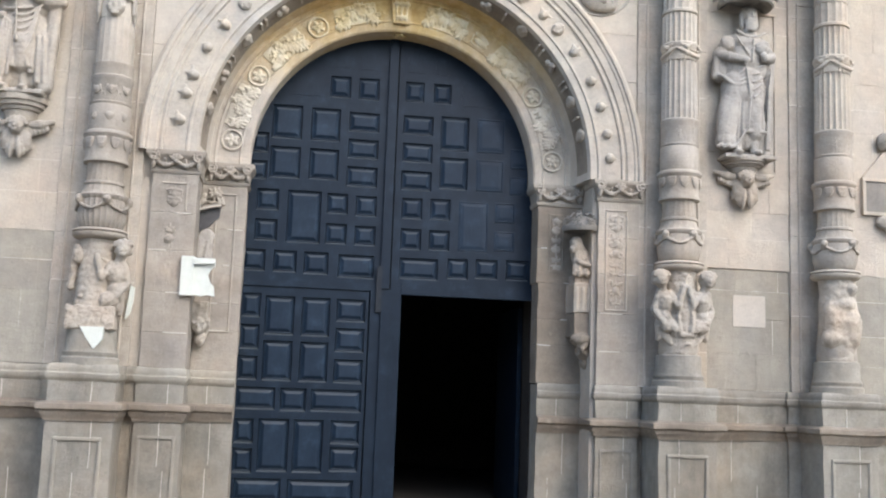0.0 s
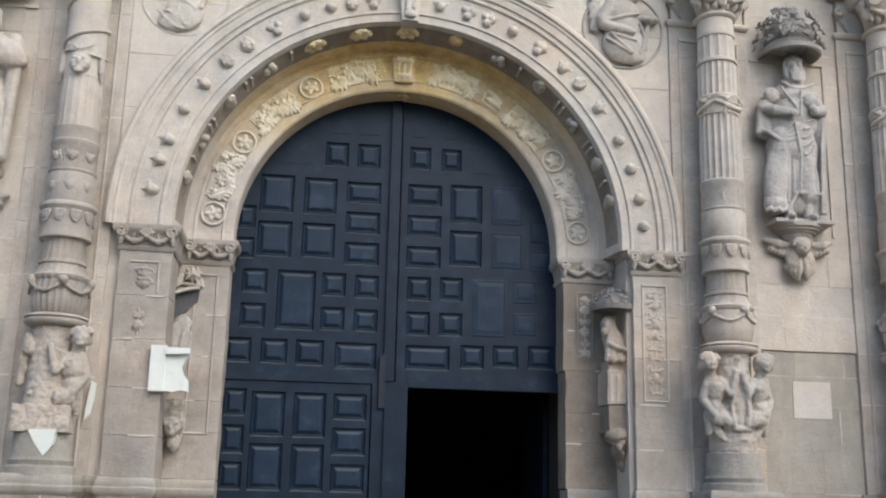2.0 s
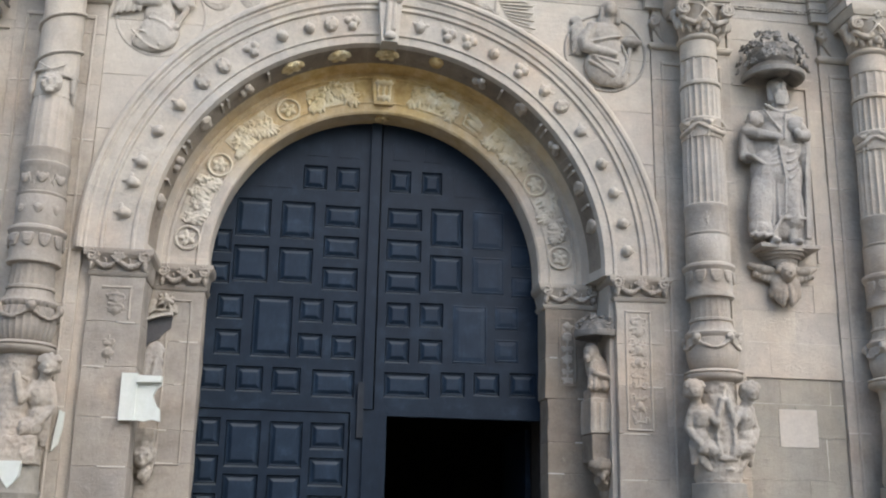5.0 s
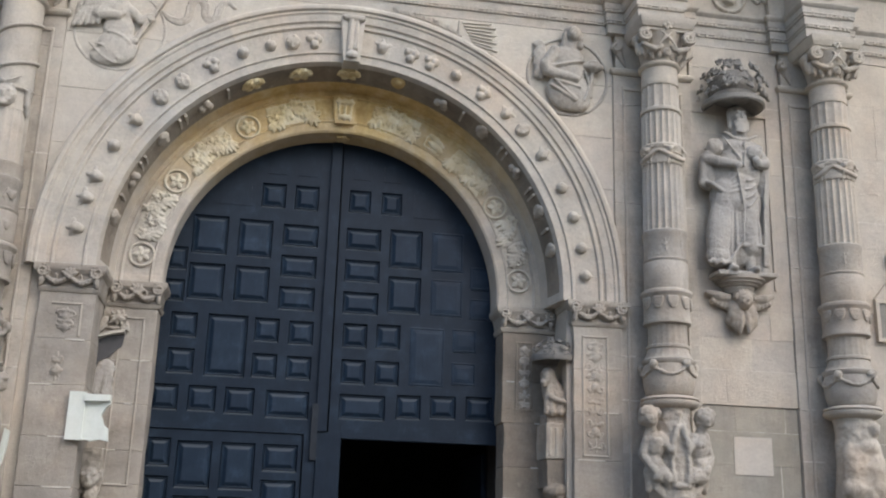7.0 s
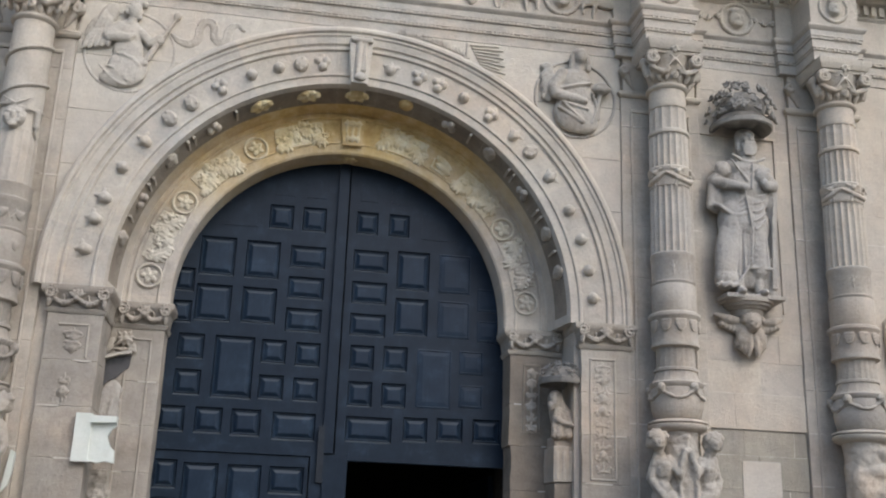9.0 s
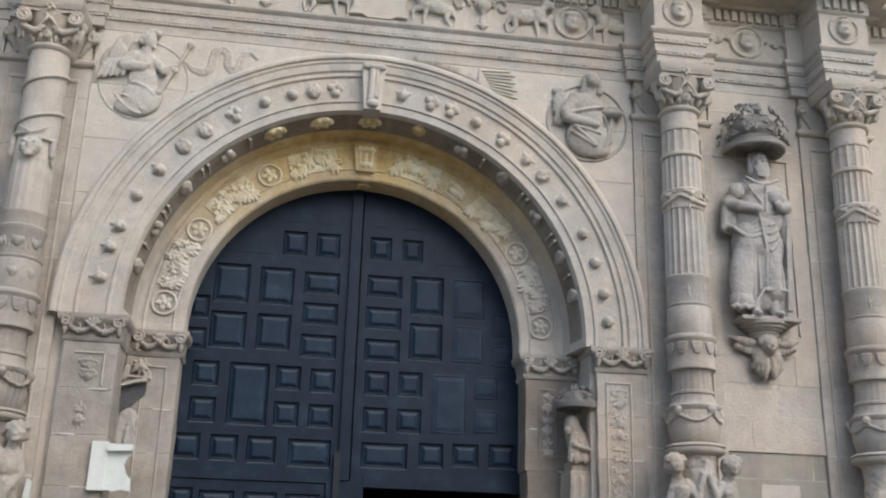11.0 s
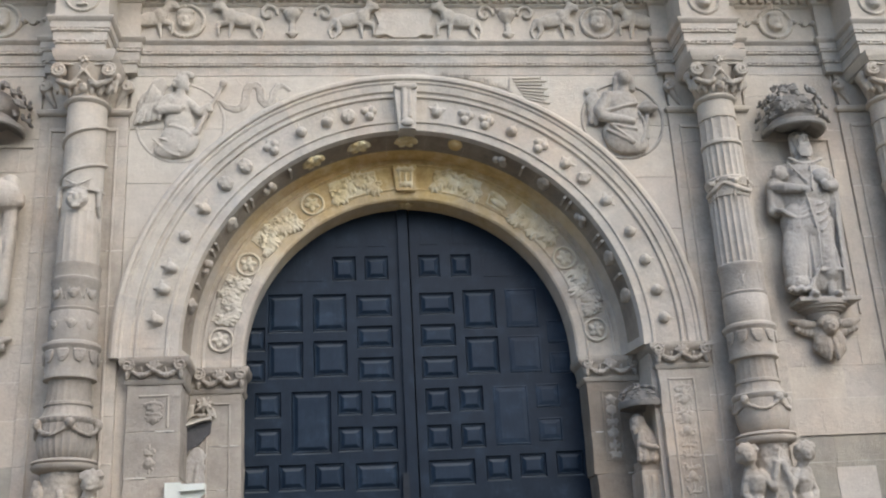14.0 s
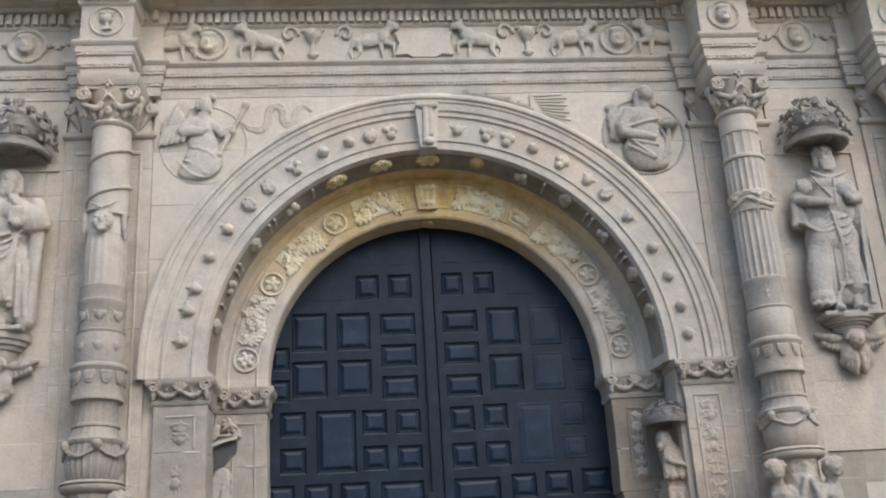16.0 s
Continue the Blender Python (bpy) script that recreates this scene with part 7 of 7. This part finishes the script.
tagged(link_mesh("candelabrum_relief", candelabrum(CX - 2.50, 0.0, 2.92, 3.18, STONE_WARM, 7, 0.05)), "worn small carved relief on a jamb pilaster", "relief", "pilaster reliefs")
mx, my = -COL_X, COL_Y - 0.19
mask = [("e", (mx, my, 5.47), (0.105, 0.06, 0.115)), ("e", (mx, my - 0.06, 5.465), (0.02, 0.025, 0.038)), ("c", (mx - 0.055, my - 0.05, 5.41), (mx + 0.055, my - 0.05, 5.41), 0.016, 0.016), ("e", (mx, my - 0.045, 5.375), (0.05, 0.03, 0.028)),
        ("e", (mx - 0.045, my - 0.052, 5.50), (0.032, 0.014, 0.010), (0, 10, 0)), ("e", (mx + 0.045, my - 0.052, 5.50), (0.032, 0.014, 0.010), (0, -10, 0)), ("e", (mx - 0.06, my - 0.04, 5.455), (0.03, 0.025, 0.028)), ("e", (mx + 0.06, my - 0.04, 5.455), (0.03, 0.025, 0.028))]
for k in range(25):
    a = radians(-172 + 164 * k / 24)
    mask.append(("e", (mx + 0.215 * math.cos(a), COL_Y + 0.215 * math.sin(a), 5.575 + 0.02 * math.sin(k * 0.26)), (0.02, 0.02, 0.018)))
for o in (-1, 1):
    mask += [("c", (mx + o * 0.18, COL_Y - 0.11, 5.56), (mx + o * 0.185, COL_Y - 0.11, 5.40), 0.034, 0.028), ("c", (mx + o * 0.185, COL_Y - 0.11, 5.40), (mx + o * 0.20, COL_Y - 0.08, 5.30), 0.024, 0.014), ("c", (mx + o * 0.02, my - 0.04, 5.60), (mx + o * 0.13, my - 0.0, 5.67), 0.018, 0.012)]
link_mesh("mask", carve(mask, 0.011, STONE_RED, 0.005, 20), col_left, "carved lion-like mask")

# white block on the left pilaster: a broken plaster casting with a ledge
white = thing("plaster_block", (-2.20, -0.03, 2.39), "broken bright white plaster block fixed to a pilaster", "plaster block")
part("slab", prism([(-2.38, 2.39), (-2.38, 2.82), (-2.24, 2.82), (-2.24, 2.43), (-2.22, 2.39)], "y", -0.07, 0.0), WHITE, white, bevel=0.006)
part("casting", prism([(-2.24, 2.405), (-2.24, 2.80), (-2.02, 2.80), (-2.02, 2.72), (-2.06, 2.69), (-2.09, 2.62), (-2.06, 2.54), (-2.02, 2.50), (-2.01, 2.39), (-2.09, 2.405), (-2.16, 2.385)], "y", -0.045, 0.0), WHITE, white, bevel=0.006)
part("ledge", prism([(-2.24, 2.735), (-2.24, 2.80), (-2.02, 2.80), (-2.02, 2.745)], "y", -0.10, -0.045), WHITE, white, bevel=0.008)
shard = thing("plaster_patch", (-3.2, -0.4, 1.7), "bright plaster patch smeared on a column's foot", "plaster patch")
part("wedge", prism([(-3.31, 1.98), (-3.07, 1.985), (-3.08, 1.86), (-3.12, 1.80), (-3.16, 1.755), (-3.24, 1.86)], "y", -0.485, -0.40), WHITE, shard, bevel=0.006)
part("smear", prism([(-2.90, 2.47), (-2.86, 2.45), (-2.865, 2.30), (-2.89, 2.16), (-2.94, 2.10), (-2.93, 2.22)], "y", -0.03, 0.02), WHITE, shard, bevel=0.004)

# framed plaque on the wall beyond the far column
plaque = thing("wall_plaque", (5.9, 0.03, 3.8), "grey stone plaque in a carved frame on the wall", "plaque")
part("tablet", boxes((5.70, 6.25, 0.01, 0.05, 3.82, 4.20)), STONE_DARK, plaque, bevel=0.004)
for b in ((5.66, 6.29, -0.01, 0.05, 4.20, 4.24), (5.66, 6.29, -0.01, 0.05, 3.78, 3.82), (5.66, 5.70, -0.01, 0.05, 3.82, 4.20), (6.25, 6.29, -0.01, 0.05, 3.82, 4.20)):
    part("frame_bar", boxes(b), STONE, plaque, bevel=0.006)
part("gable", prism([(5.66, 4.24), (6.29, 4.24), (5.98, 4.62)], "y", 0.0, 0.05), STONE, plaque, bevel=0.006)
link_mesh("crest", carve([("e", (5.98, -0.01, 4.70), (0.14, 0.06, 0.12)), ("e", (5.9, -0.02, 4.74), (0.05, 0.04, 0.05))], 0.014, STONE_DARK, 0.012, 16), plaque)
link_mesh("pendant", carve([("e", (5.98, 0.0, 3.70), (0.16, 0.05, 0.09)), ("e", (5.98, -0.02, 3.62), (0.06, 0.04, 0.07))], 0.014, STONE_GREY, 0.01, 16), plaque)

# ---- stones of the walls ----
COURSES = (0.30, 0.36, 0.42, 0.33)
ashlar(3.675, 4.715, 3.03, 7.01, 0.040, 3, COURSES)
ashlar(3.675, 4.715, 1.60, 3.022, 0.055, 13, COURSES, STONE_LOW)
ashlar(-4.9, -3.755, 3.03, 7.01, 0.045, 5, COURSES)
ashlar(-4.9, -3.755, 1.60, 3.03, 0.05, 15, COURSES, STONE_LOW)
ashlar(5.565, 7.2, 3.03, 7.01, 0.045, 7, COURSES)
ashlar(5.565, 7.2, 1.60, 3.03, 0.05, 17, COURSES, STONE_LOW)
